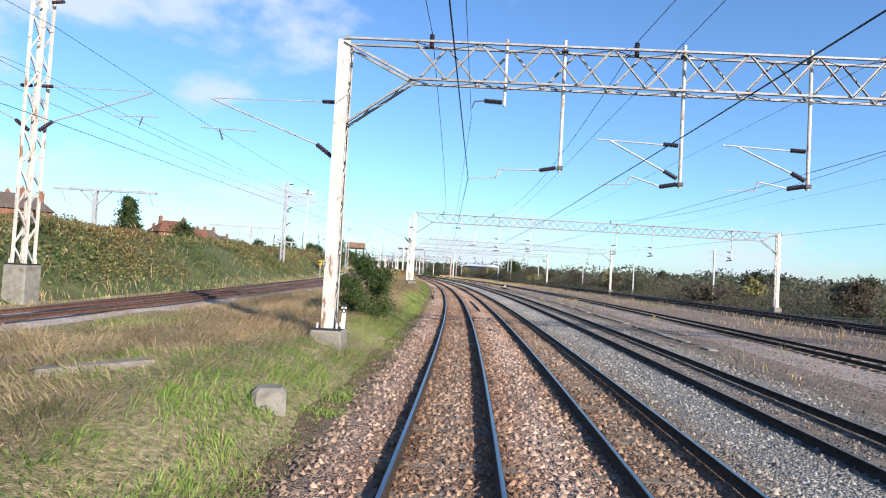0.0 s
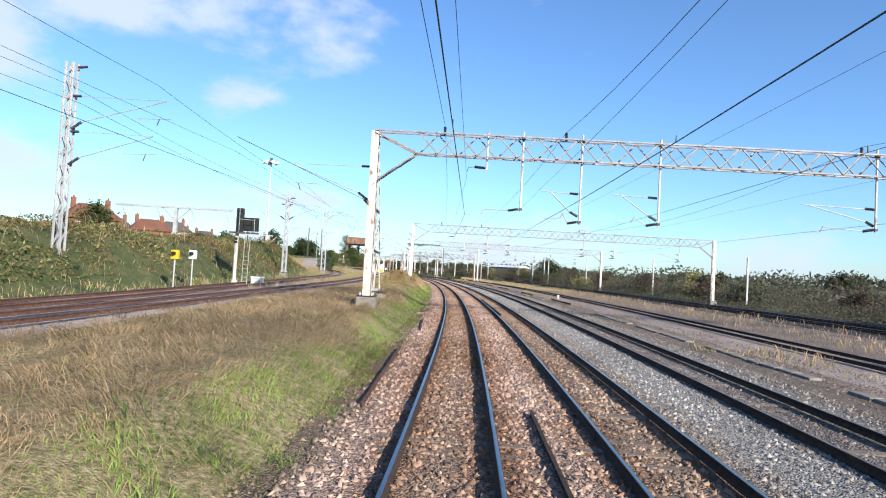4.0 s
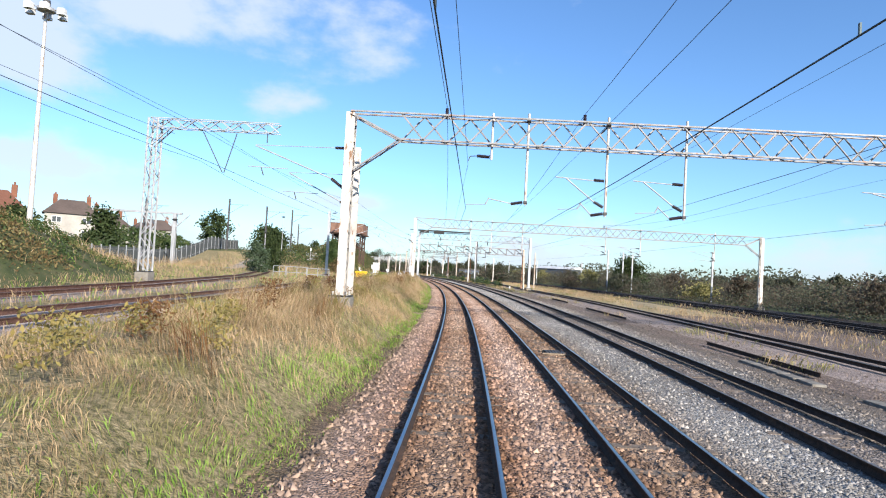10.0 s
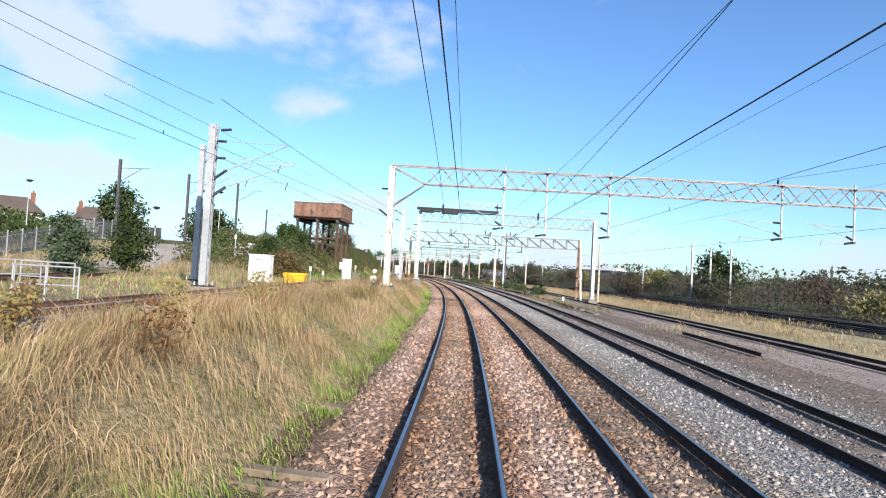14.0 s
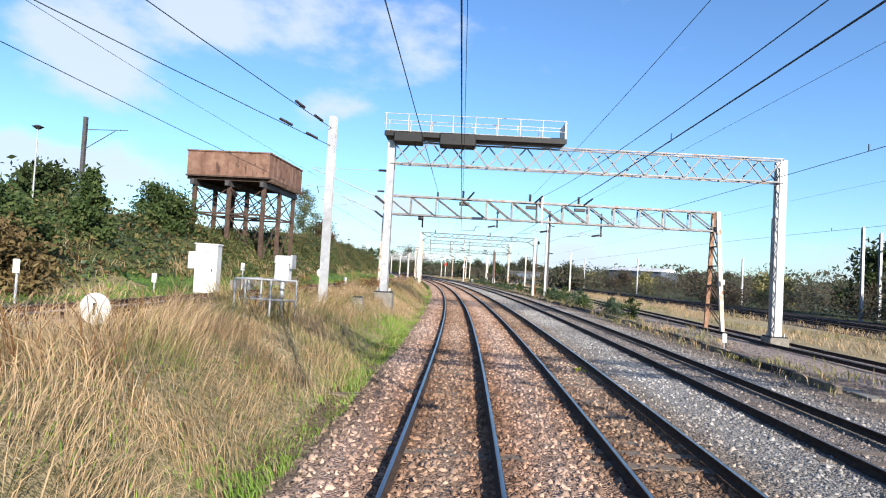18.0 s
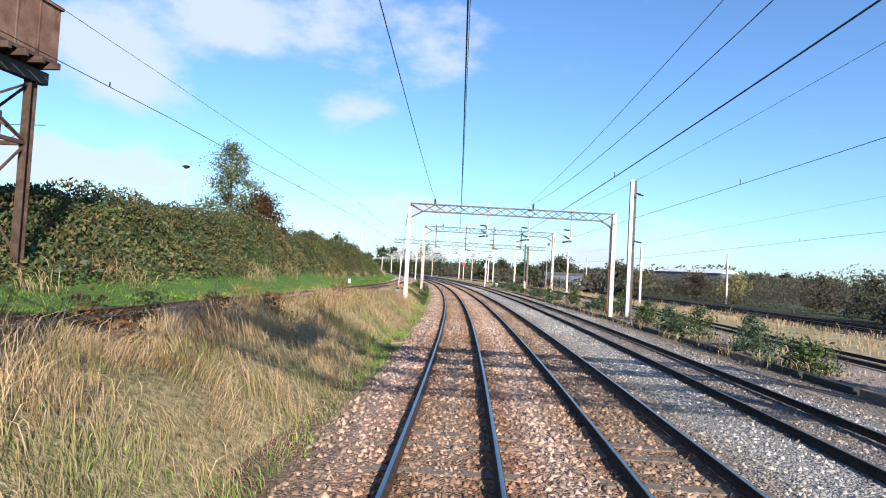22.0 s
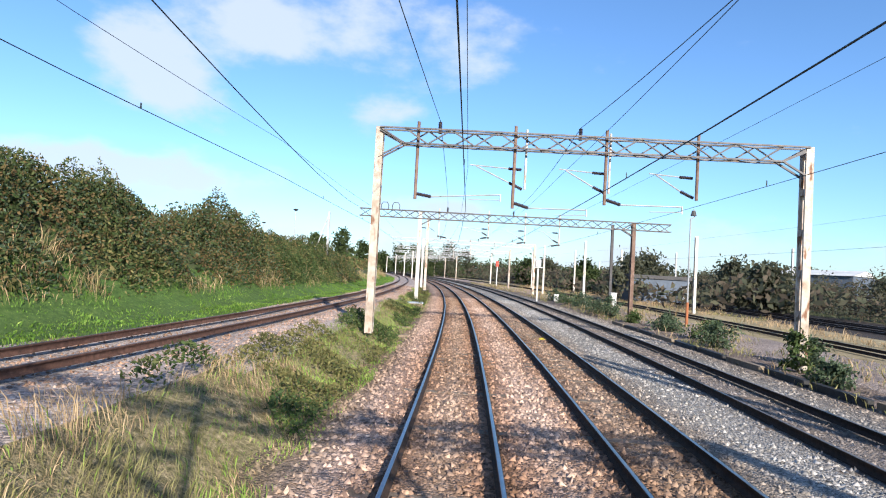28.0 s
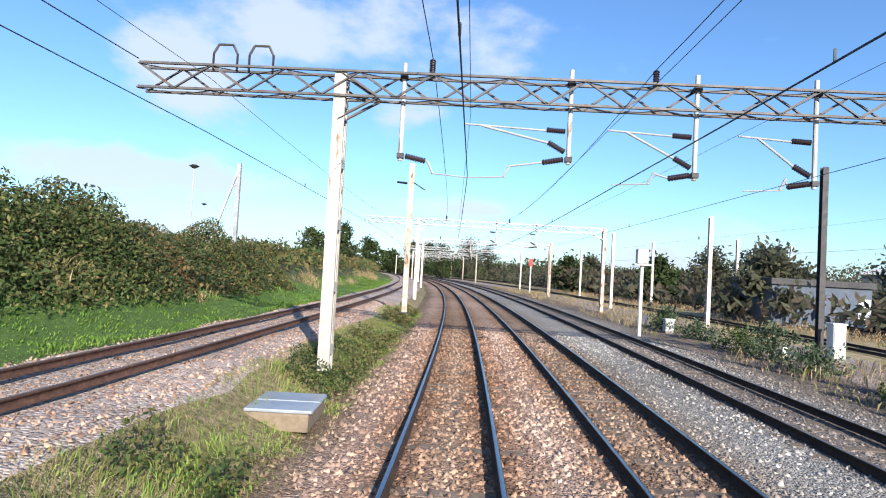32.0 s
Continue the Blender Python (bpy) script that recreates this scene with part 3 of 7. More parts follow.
def base_block(parent, x, zt, zg, size=1.0):
    b = part("concrete_base", Geo().chamfer((x, 0, (zt + zg) / 2 - 0.2), (size, size, zt - zg + 0.4), 0.05), M_CONC, parent, "weathered concrete foundation block")
    part("bitumen_cap", Geo().chamfer((x, 0, zt + 0.03), (size * 0.92, size * 0.92, 0.06), 0.02), M_TAR, b, "black bitumen cap")
    for i in (-1, 1):
        for j in (-1, 1):
            part("anchor_bolt", Geo().tube((x + i * 0.3, j * 0.3, zt + 0.05), (x + i * 0.3, j * 0.3, zt + 0.22), 0.04, 6), M_GALV, b)
    return b


def lattice_boom(parent, x0, x1, zb, zt, deep, mat, bay=1.02, w=0.09, inset=(0, 0), dg=0.075):
    """Four chords laced on every side; inset: how far the lower ones stop short of the masts."""
    a0, a1, x0, x1 = x0, x1, x0 + inset[0], x1 - inset[1]
    bm_ = part("boom", Geo().angle((x0, -deep / 2, zb), (x1, -deep / 2, zb), w), mat, parent)
    part("chord", Geo().angle((x0, deep / 2, zb), (x1, deep / 2, zb), w), mat, bm_)
    for y in (-deep / 2, deep / 2):
        part("chord", Geo().angle((a0, y, zt), (a1, y, zt), w), mat, bm_)
        if inset[0]:
            part("end_tie", Geo().angle((a0, y, zt - 0.1), (x0, y, zb), w), mat, bm_)
        if inset[1]:
            part("end_tie", Geo().angle((a1, y, zt - 0.1), (x1, y, zb), w), mat, bm_)
    n = max(2, int(round((x1 - x0) / bay)))
    step = (x1 - x0) / n
    shared = {}
    for y in (-1, 1):
        for i in range(n):
            up = (i + (y > 0)) % 2
            key = (up, y)
            if key not in shared:
                g = Geo()
                g.angle((0, 0, 0 if up else zt - zb), (step, 0, zt - zb if up else 0), dg, 0.012)
                shared[key] = g.mesh("diagonal")
            ob = part("diagonal", shared[key], mat, bm_)
            ob.location = (x0 + i * step, y * deep / 2, zb)
    for z in (zt, zb):
        g = Geo()
        zigzag(g, (x0, -deep / 2, z), (x1, -deep / 2, z), (0, deep, 0), n, 0.045, True)
        tagged(part("cross_lacing", g, mat, bm_), kind="stuff")
    return bm_


def knee(parent, x, side, zb, mat, reach=2.2, drop=1.6, deep=0.42):
    for y in (-deep / 2, deep / 2):
        part("knee_brace", Geo().angle((x, y, zb - drop), (x + side * reach, y, zb), 0.085), mat, parent)
    g = Geo()
    zigzag(g, (x, -deep / 2, zb - drop), (x + side * reach, -deep / 2, zb), (0, deep, 0), 5, 0.045, True)
    tagged(part("knee_lacing", g, mat, parent), kind="stuff")


def drop_tube(parent, x, zt, zb, x_wire, z_wire, z_cat, mat, upper=True, flip=1):
    """A hanging tube with its insulators, arms and registration of one track's wires."""
    t = part("drop_tube", Geo().tube((x, 0, zt + 0.35), (x, 0, zb), 0.055, 10), mat, parent)
    part("clamp", Geo().box((x, 0, zb + 0.12), (0.16, 0.18, 0.12)), M_DARK, t)
    part("clamp", Geo().box((x, 0, zt), (0.18, 0.2, 0.1)), M_DARK, t)
    k = -1 if x_wire < x else 1
    zr = z_wire + 0.32
    part("insulator", Geo().ribbed((x + k * 0.12, 0, zb + 0.12), (x + k * 0.62, 0, zb + 0.02), 0.085, 5), M_INSUL, t)
    g = Geo().tube((x + k * 0.6, 0, zb + 0.03), (x + k * (abs(x - x_wire) - 0.95), 0, zr + 0.02), 0.024, 8)
    part("registration_tube", g, M_GREY, t)
    g = Geo().tube((x + k * (abs(x - x_wire) - 1.0), 0, zr + 0.05), (x + k * (abs(x - x_wire) - 0.85), 0, zr - 0.24), 0.03, 6)
    g.tube((x + k * (abs(x - x_wire) - 0.9), 0, zr - 0.24), (x_wire, 0, z_wire + 0.02), 0.018, 6)
    part("steady_arm", g, M_GREY, t)
    if upper:
        zu = z_cat + 0.1
        part("upper_insulator", Geo().ribbed((x + k * 0.1, 0, zu), (x + k * 0.55, 0, zu + 0.02), 0.08, 5), M_INSUL, t)
        part("top_tube", Geo().tube((x + k * 0.5, 0, zu), (x_wire - k * -0.15, 0, zu + 0.08), 0.024, 8), M_GREY, t)
        zl = max(zb + 0.3, zu - 1.15)
        part("lower_insulator", Geo().ribbed((x + k * 0.1, 0, zl), (x + k * 0.5, 0, zl + 0.22), 0.085, 5), M_INSUL, t)
        part("bracket_tube", Geo().tube((x + k * 0.48, 0, zl + 0.2), (x_wire - k * 0.3, 0, zu + 0.05), 0.03, 8), M_GREY, t)
    return t


def side_arm(parent, x, z, k, length, mat, insul=True):
    """A bracket arm from a mast out over the branch line."""
    a = part("bracket_arm", Geo().tube((x + k * 0.75, 0, z - 0.75), (x + k * length, 0, z + 0.55), 0.028, 8), M_GREY, parent)
    part("insulator", Geo().ribbed((x + k * 0.2, 0, z - 1.15), (x + k * 0.75, 0, z - 0.75), 0.09, 5), M_INSUL, a)
    part("top_tie", Geo().tube((x + k * 0.6, 0, z + 0.62), (x + k * length, 0, z + 0.58), 0.016, 6), M_GREY, a)
    part("upper_insulator", Geo().ribbed((x + k * 0.2, 0, z + 0.62), (x + k * 0.65, 0, z + 0.62), 0.08, 5), M_INSUL, a)
    part("registration_arm", Geo().tube((x + k * (length - 1.5), 0, z - 0.42), (x + k * (length + 0.3), 0, z - 0.38), 0.02, 6), M_GREY, a)
    part("steady_arm", Geo().tube((x + k * (length - 0.3), 0, z - 0.4), (x + k * (length - 0.42), 0, z - 0.75), 0.025, 6), M_DARK, a)
    return a


def gantry(s, x0, x1, zb, zt, g0, g1, drops, mat_l=M_GALV, mat_b=M_BOOM, deep=0.55, label="", right_mast=True, reach=2.2, drop=1.6, wide=0.38, z_wire=5.6, tail=0.0, inset=True, mast_deep=0.6):
    g = thing("overhead_line_gantry", at(s, 0, 0), label or "pale galvanised lattice gantry spanning the tracks, rust-streaked, on concrete bases", "gantry", "overhead line gantries")
    base_block(g, x0, g0, float(z_ground(s, x0)))
    lattice_mast(g, x0, g0 + 0.05, zt, mat_l, wide, mast_deep)
    if inset:
        knee(g, x0, 1, zb, mat_b, reach, drop)
    if right_mast:
        base_block(g, x1, g1, float(z_ground(s, x1)))
        lattice_mast(g, x1, g1 + 0.05, zt, mat_l, wide, mast_deep)
        if inset:
            knee(g, x1, -1, zb, mat_b, reach, drop)
    side_arm(g, x0, 7.2, -1, 4.2, mat_l)
    lattice_boom(g, x0 - tail, x1, zb, zt, deep, mat_b, inset=(reach, reach) if inset else (0, 0))
    if drops and not drops[0][3]:
        hg = part("hanger", Geo().tube((1.05, 0, zt + 0.3), (1.05, 0, zb - 0.62), 0.05, 8), mat_l, g)
        part("insulator", Geo().ribbed((0.98, 0, zb - 0.5), (0.42, 0, zb - 0.47), 0.095, 6), M_INSUL, hg)
        part("hook", Geo().tube((0.42, 0, zb - 0.47), (0.12, 0, zb - 0.5), 0.02, 6).tube((0.12, 0, zb - 0.5), (0.04, 0, zb - 0.72), 0.02, 6), M_DARK, hg)
    for x, z_b, x_w, up in drops:
        drop_tube(g, x, zt, z_b, x_w, z_wire, z_wire + 1.25, mat_l, up)
    return g


FAR_DROPS = [(20.8, 5.8, 17.2, True), (25.5, 5.8, 22.5, True), (35.6, 5.8, 32, True)]
gantry(18.5, -4.05, 40.5, 8.55, 9.75, 0.66, 0.2, [(2.87, 5.95, 0.04, False), (6.58, 5.62, 4.1, True), (10.45, 5.75, 8.0, True)] + FAR_DROPS)
gantry(74.7, -4.75, 41.6, 8.55, 9.65, 1.12, 0.2, [(2.87, 5.9, 0.04, False), (5.9, 5.4, 4.08, True), (9.9, 5.5, 7.7, True)] + FAR_DROPS)
gantry(133.8, -5.2, 41.0, 8.25, 9.4, 1.3, 0.2, [(2.62, 5.72, 0.04, False), (6.1, 5.4, 4.05, True), (9.5, 5.42, 7.4, True)] + FAR_DROPS)
gantry(186.6, -4.7, 42.0, 8.2, 9.35, 1.42, 0.2, [(2.68, 5.52, 0.06, True), (5.47, 5.22, 3.7, False), (9.6, 5.3, 7.4, True)] + FAR_DROPS)
gantry(217.0, -4.0, 16.6, 8.2, 9.42, 1.35, 0.15, [], inset=False, mat_l=M_GREY, mat_b=M_BOOM, label="signal gantry with a walkway over the tracks, pale lattice steel")


def truss_gantry(s, x0, x1, zb, zt, drops, label):
    """A braced truss beam carried on raking A-frame legs."""
    g = thing("overhead_line_gantry", at(s, 0, 0), label, "gantry", "overhead line gantries")
    deep = 0.55
    for x in (x0, x1):
        z0 = float(z_ground(s, x)) - 0.1
        m = part("front_leg", Geo().bar((x, -1.6, z0), (x, -0.32, zt + 0.1), 0.26, 0.16), M_RUSTGALV, g, "rust-stained raking leg")
        part("rear_leg", Geo().bar((x, 0.9, z0), (x, 0.3, zt + 0.1), 0.26, 0.16), M_RUSTLEG, g)
        part("number_plate", Geo().box((x, -1.42, 2.9), (0.2, 0.05, 0.34)), M_WHITE, m)
        for k in range(5):
            za, zc = z0 + 0.5 + k * 1.3, z0 + 1.8 + k * 1.3
            ya, yb = -1.6 + 1.28 * (za - z0) / 7.2, 0.9 - 0.6 * (zc - z0) / 7.2
            for q in (-0.1, 0.1):
                part("leg_brace", Geo().bar((x + q, ya, za), (x + q, yb, zc), 0.03, 0.09), M_BROWNPOST, m)
            part("leg_tie", Geo().bar((x, -1.6 + 1.28 * (zc - z0) / 7.2, zc), (x, yb, zc), 0.16, 0.08), M_BROWNPOST, m)
    b = part("boom", Geo().angle((x0, -deep / 2, zb), (x1, -deep / 2, zb), 0.13), M_BOOM, g)
    for y, z in ((deep / 2, zb), (-deep / 2, zt), (deep / 2, zt)):
        part("chord", Geo().angle((x0, y, z), (x1, y, z), 0.13), M_BOOM, b)
    n = 13
    w = (x1 - x0) / n
    up_m = Geo().bar((0, 0, 0), (0, 0, zt - zb), 0.1, 0.05).mesh("upright")
    dg_m = Geo().bar((0, 0, zt - zb), (w, 0, 0), 0.05, 0.09).mesh("diagonal")
    lc_m = Geo().bar((0, -deep / 2, 0), (w / 2, deep / 2, 0), 0.07, 0.02).mesh("cross_lacing")
    # diagonals and lacing take the darker steel: the beam's inner shade, put into colour
    for k in range(n):
        for y in (-deep / 2, deep / 2):
            part("upright", up_m, M_BOOM, b).location = (x0 + (k + 1) * w - 0.05, y, zb)
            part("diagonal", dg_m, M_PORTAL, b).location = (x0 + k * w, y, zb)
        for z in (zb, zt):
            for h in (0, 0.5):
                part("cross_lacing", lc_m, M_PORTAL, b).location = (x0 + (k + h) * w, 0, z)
    for x in (0.05, 4.6, 7.9):
        bd = part("insulator_board", Geo().box((x, 0, zt + 0.1), (1.3, 0.4, 0.07)), M_GALV, g)
        part("post_insulator", Geo().ribbed((x, 0, zt + 0.13), (x, 0, zt + 0.65), 0.1, 5), M_INSUL, bd)
        part("pull_insulator", Geo().ribbed((x + 0.35, -0.3, zt + 0.1), (x + 0.7, -1.1, zt + 0.45), 0.07, 5), M_INSUL, bd)
        part("under_clamp", Geo().box((x + 0.1, 0, zt - 0.25), (0.7, 0.4, 0.2)), M_DARK, bd)
    part("hanger_post", Geo().box((5.4, -0.3, (zb + zt) / 2 + 0.2), (0.14, 0.1, zt - zb + 0.8)), M_GREY, g)
    dk = part("switch_block", Geo().box((-2.75, 0, zb - 0.12), (0.35, 0.5, 0.25)), M_DARK, g)
    part("switch_rod", Geo().tube((-2.62, 0, zb - 0.2), (-2.62, 0, zb - 0.75), 0.06, 8), M_DARK, dk)
    side_arm(g, x0, 7.2, -1, 4.2, M_GALV)
    for x, z_b, x_w, up in drops:
        drop_tube(g, x, zb + 0.5, z_b, x_w, 5.4, 6.65, M_DARK, up)
    return g


truss_gantry(225.8, -5.15, 17.2, 6.25, 7.5, [(2.45, 5.75, 0.04, False), (6.0, 5.6, 3.9, False), (9.5, 5.5, 7.2, False)], "rusty truss gantry on raking A-frame legs carrying insulators")


def long_drop(parent, x, zt, zb, reg=0.0, arm=0.0, shift=0.45, rise=0.08):
    """A hanging tube whose pull-off arm reaches right, with a bracket arm of a second tube to the left."""
    t = part("drop_tube", Geo().tube((x, 0, zt + 0.35), (x, 0, zb), 0.06, 10), M_BROWNPOST, parent)
    if reg:
        part("insulator", Geo().ribbed((x + 0.06, 0, zb + 0.2), (x + 0.6, 0, zb + 0.02 + rise * 0.3), 0.085, 6), M_INSUL, t)
        part("registration_tube", Geo().tube((x + 0.58, 0, zb + 0.02 + rise * 0.3), (reg, 0, zb + rise), 0.026, 8), M_GREY, t)
        part("steady_arm", Geo().tube((reg, 0, zb + rise + 0.02), (reg, 0, zb + rise - 0.26), 0.03, 6).tube((reg - 0.02, 0, zb + rise - 0.2), (reg - 1.2, 0, zb + rise - 0.24), 0.018, 6), M_GREY, t)
    if arm:
        h = part("hanger_tube", Geo().tube((x + shift, 0.25, zt + 0.3), (x + shift, 0.25, zt - 2.0), 0.045, 8), M_GALV, t)
        za = zt - 1.25
        part("insulator", Geo().ribbed((x + shift - 0.15, 0.25, za), (x + shift - 0.65, 0.25, za + 0.02), 0.07, 5), M_INSUL, h)
        part("top_tube", Geo().tube((x + shift - 0.6, 0.25, za + 0.02), (arm, 0.25, za + 0.1), 0.024, 6), M_GREY, h)
        part("lower_insulator", Geo().ribbed((x + shift - 0.1, 0.25, za - 0.75), (x + shift - 0.6, 0.25, za - 0.52), 0.075, 5), M_INSUL, h)
        part("bracket_tube", Geo().tube((x + shift - 0.58, 0.25, za - 0.53), (arm + 0.25, 0.25, za + 0.06), 0.026, 6), M_GREY, h)
    return t


def beam_gantry(s, x0, x1, zb, zt, g0, g1, tubes, mat, label, tail=0.0, tail_r=0.0, mast_l=None, mast_r=None):
    g = thing("overhead_line_portal", at(s, 0, 0), label, "gantry", "overhead line portals")
    for x, gz in ((x0, g0), (x1, g1)):
        lattice_mast(g, x, gz - 0.3, zt + 0.05, (mast_l or mat) if x == x0 else (mast_r or mat), 0.28, 0.44, True)
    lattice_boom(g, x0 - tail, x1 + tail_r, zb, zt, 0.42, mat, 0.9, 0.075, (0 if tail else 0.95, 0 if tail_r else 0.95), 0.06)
    for x, k in ((x0, 1), (x1, -1)):
        for y in (-0.2, 0.2):
            part("knee_brace", Geo().angle((x, y, zb - 0.55), (x + k * 0.95, y, zb), 0.07), mat, g)
            part("end_tie", Geo().angle((x, y, zt), (x + k * 0.95, y, zb), 0.06), mat, g)
    for x, z_b, x_w, up in tubes:
        drop_tube(g, x, zt, z_b, x_w, 4.95, 6.1, M_GALV, up)
    return g


LIGHT = "slim galvanised portal with a shallow lattice beam carrying drop tubes"
beam_gantry(265.5, -3.8, 11.6, 7.0, 7.55, 0.75, 0.1, [(2.1, 5.32, 0.04, True), (5.22, 5.2, 3.55, True), (8.4, 5.25, 6.6, True)], M_PORTAL, LIGHT, mast_l=M_GALV, mast_r=M_GALV)
g8_ = beam_gantry(293.55, -3.35, 12.6, 7.35, 7.92, 0.5, 0.1, [], M_PORTAL, "rust-stained slim portal with a shallow lattice beam and drop tubes", mast_l=M_RUSTGALV, mast_r=M_RUSTGALV)
long_drop(g8_, -1.9, 7.92, 5.32, 1.32, rise=0.32)
long_drop(g8_, 1.78, 7.92, 5.15, 4.56, 0.1)
long_drop(g8_, 5.2, 7.92, 5.45, 8.09, 3.5, 0.2)
long_drop(g8_, 8.6, 7.92, 5.8, 0.0, 6.9, 0.08)
g9_ = beam_gantry(319.7, -3.15, 14.3, 6.75, 7.35, 0.45, 0.1, [(-1.62, 5.3, 0.04, False), (2.44, 5.4, 0.04, True), (5.44, 5.16, 3.5, True), (8.24, 5.1, 6.6, True)], M_PORTAL, "grey portal whose lattice beam runs on over the branch line", 5.0, 3.0, M_GALV, M_BROWNPOST)
for x in (-6.4, -5.5):
    jp_ = part("jumper_bracket", Geo().tube((x, 0, 7.35), (x, 0, 7.75), 0.03, 6).tube((x + 0.6, 0, 7.35), (x + 0.6, 0, 7.75), 0.03, 6), M_INSUL, g9_)
    for a_, b_ in (((x, 7.75), (x + 0.12, 7.98)), ((x + 0.12, 7.98), (x + 0.48, 7.98)), ((x + 0.48, 7.98), (x + 0.6, 7.75))):
        part("jumper_wire", Geo().tube((a_[0], 0, a_[1]), (b_[0], 0, b_[1]), 0.03, 6), M_DARK, jp_)
for k, sg_ in enumerate((357, 390, 422, 455, 488, 520)):
    beam_gantry(sg_, -3.4, 12.8 + (k % 3) * 2, 6.5, 7.0, 0.3, 0.1, [(3.4, 5.0, 0.1, True), (6.9, 5.0, 3.4, True)], M_GREY, LIGHT, 4.6 if k < 3 else 0.0, mast_l=M_GALV, mast_r=M_RUSTGALV)

# wires of each track: carrier above, contact wire below, droppers between
SUP_S = [-32, 18.5, 74.7, 133.8, 186.6, 225.8, 265.5, 293.8, 319.7, 357, 390, 422, 455, 488]
SUP_Z = [5.62, 5.62, 5.6, 5.47, 5.42, 5.5, 5.18, 5.05, 5.0, 5.0, 5.0, 5.0, 5.0, 5.0]


def wire(name, points, r, parent, n=5):
    pp = np.array(points)
    tang = np.gradient(pp, axis=0)
    tang /= np.linalg.norm(tang, axis=1)[:, None]
    side = np.cross(tang, [0, 0, 1.0])
    side /= np.linalg.norm(side, axis=1)[:, None]
    up = np.cross(side, tang)
    ring = [pp + r * (side * math.cos(k * math.tau / n) + up * math.sin(k * math.tau / n)) for k in range(n)]
    v = np.stack(ring + [ring[0]], 1).reshape(-1, 3)
    return part(name, np_mesh(name, v, grid_faces(len(pp), n + 1)[:, ::-1], M_WIRE), M_WIRE, parent)


def catenary(dfun, label, bow=0.0, z_up=0.0, far=1.9, near=1.55, dip=0.12, r_c=0.011, r_m=0.007, zfun=None):
    """Contact wire and carrier of one track; dip: how far the carrier sags in a long span."""
    cat = thing("overhead_wires", Matrix(), label, "wires", "overhead wires")
    for k in range(len(SUP_S) - 1):
        s0, s1 = SUP_S[k], SUP_S[k + 1]
        u = np.linspace(0, 1, 13)
        s = s0 + (s1 - s0) * u
        hump = 4 * u * (1 - u)
        dd = np.array([dfun(q) for q in s]) - bow * hump * ((s1 - s0) / 58.0) ** 2
        zc = (SUP_Z[k] + (SUP_Z[k + 1] - SUP_Z[k]) * u + z_up) if zfun is None else np.array([zfun(q) for q in s])
        con = pts(s, dd, zc - 0.04 * hump)
        hi = np.interp(s, [205, 240], [far, near])
        mes = pts(s, dd, zc + hi - dip * hump * min(1.0, (s1 - s0) / 50.0))
        wire("contact_wire", con, r_c, cat)
        wire("carrier_wire", mes, r_m, cat)
        for j in (3, 8):
            c_ = Vector(con[j].tolist())
            part("wire_clip", Geo().bar(c_, c_ + Vector((0, 0, 0.13)), 0.02, 0.035), M_WIRE, cat)
    return cat


def d_wire_2(s):
    return float(np.interp(s, [0, 150, 190, 226, 265, 320], [4.1, 4.06, 3.72, 3.78, 3.55, 3.5]))


def d_wire_3(s):
    return float(np.interp(s, [18, 75, 134, 187, 265, 320], [8.1, 7.8, 7.4, 7.4, 6.6, 6.6]))


def z_wire_branch(s):
    return float(np.interp(s, [0, 135, 189, 205, 240, 260, 282, 315, 400], [6.9, 6.9, 7.3, 7.1, 7.0, 6.6, 6.05, 5.8, 5.6]))


catenary(lambda s: 0.04, "tarnished contact and carrier wires over the running line", 0.4)
catenary(d_wire_2, "tarnished contact and carrier wires over the second line", 0.0, -0.12, r_c=0.012)
catenary(d_wire_3, "tarnished contact and carrier wires over the slow line", 0.2, -0.15, r_c=0.007, r_m=0.005)
catenary(lambda s: float(d_4(s)), "tarnished wires over the siding", r_c=0.008, r_m=0.005)
catenary(lambda s: float(d_la(s)), "tarnished wires over the branch line", 0.2, 0.0, 1.4, 1.35, 0.35, zfun=z_wire_branch)


def feeder(points, label, sags, r=0.0115):
    """A bare feeder carried on post insulators on the beams."""
    f = thing("feeder_wire", Matrix(), label, "wires", "overhead wires")
    for (s0, d0, z0), (s1, d1, z1), g in zip(points, points[1:], sags):
        u = np.linspace(0, 1, 13)
        wire("span", pts(s0 + (s1 - s0) * u, d0 + (d1 - d0) * u, z0 + (z1 - z0) * u - g * 4 * u * (1 - u)), r, f)
    for s0, d0, z0 in points:
        p = P(s0, d0, z0)
        part("post_insulator", Geo().ribbed(p - Vector((0, 0, 0.48)), p - Vector((0, 0, 0.02)), 0.09, 5), M_INSUL, f)
    return f


feeder([(-32, -1.3, 10.1), (18.5, -1.33, 10.15), (74.7, -1.2, 10.1), (133.8, -1.0, 9.85), (186.6, -1.25, 7.0), (225.8, -1.68, 7.98), (265.5, -1.96, 8.05), (293.8, -1.1, 8.38), (319.7, -0.95, 7.84), (357, -1, 7.45), (390, -1, 7.45)], "thin bare feeder wire carried on beam-top insulators", (1.4, 1.55, 1.5, 0.9, 0.6, 0.85, 0.4, 0.3, 0.4, 0.4))
feeder([(-32, 5.2, 10.1), (18.5, 5.1, 10.15), (74.7, 5.05, 10.1), (133.8, 5.05, 9.85), (186.6, 5.0, 6.75), (225.8, 5.3, 7.98), (265.5, 5.47, 8.05), (293.8, 4.25, 8.38), (319.7, 4.45, 7.8), (357, 4.5, 7.45), (390, 4.5, 7.45)], "bare feeder wire carried on beam-top insulators over the middle lines", (0.9, 1.2, 0.15, 0.1, 0.25, 0.35, 0.3, 0.3, 0.4, 0.4))
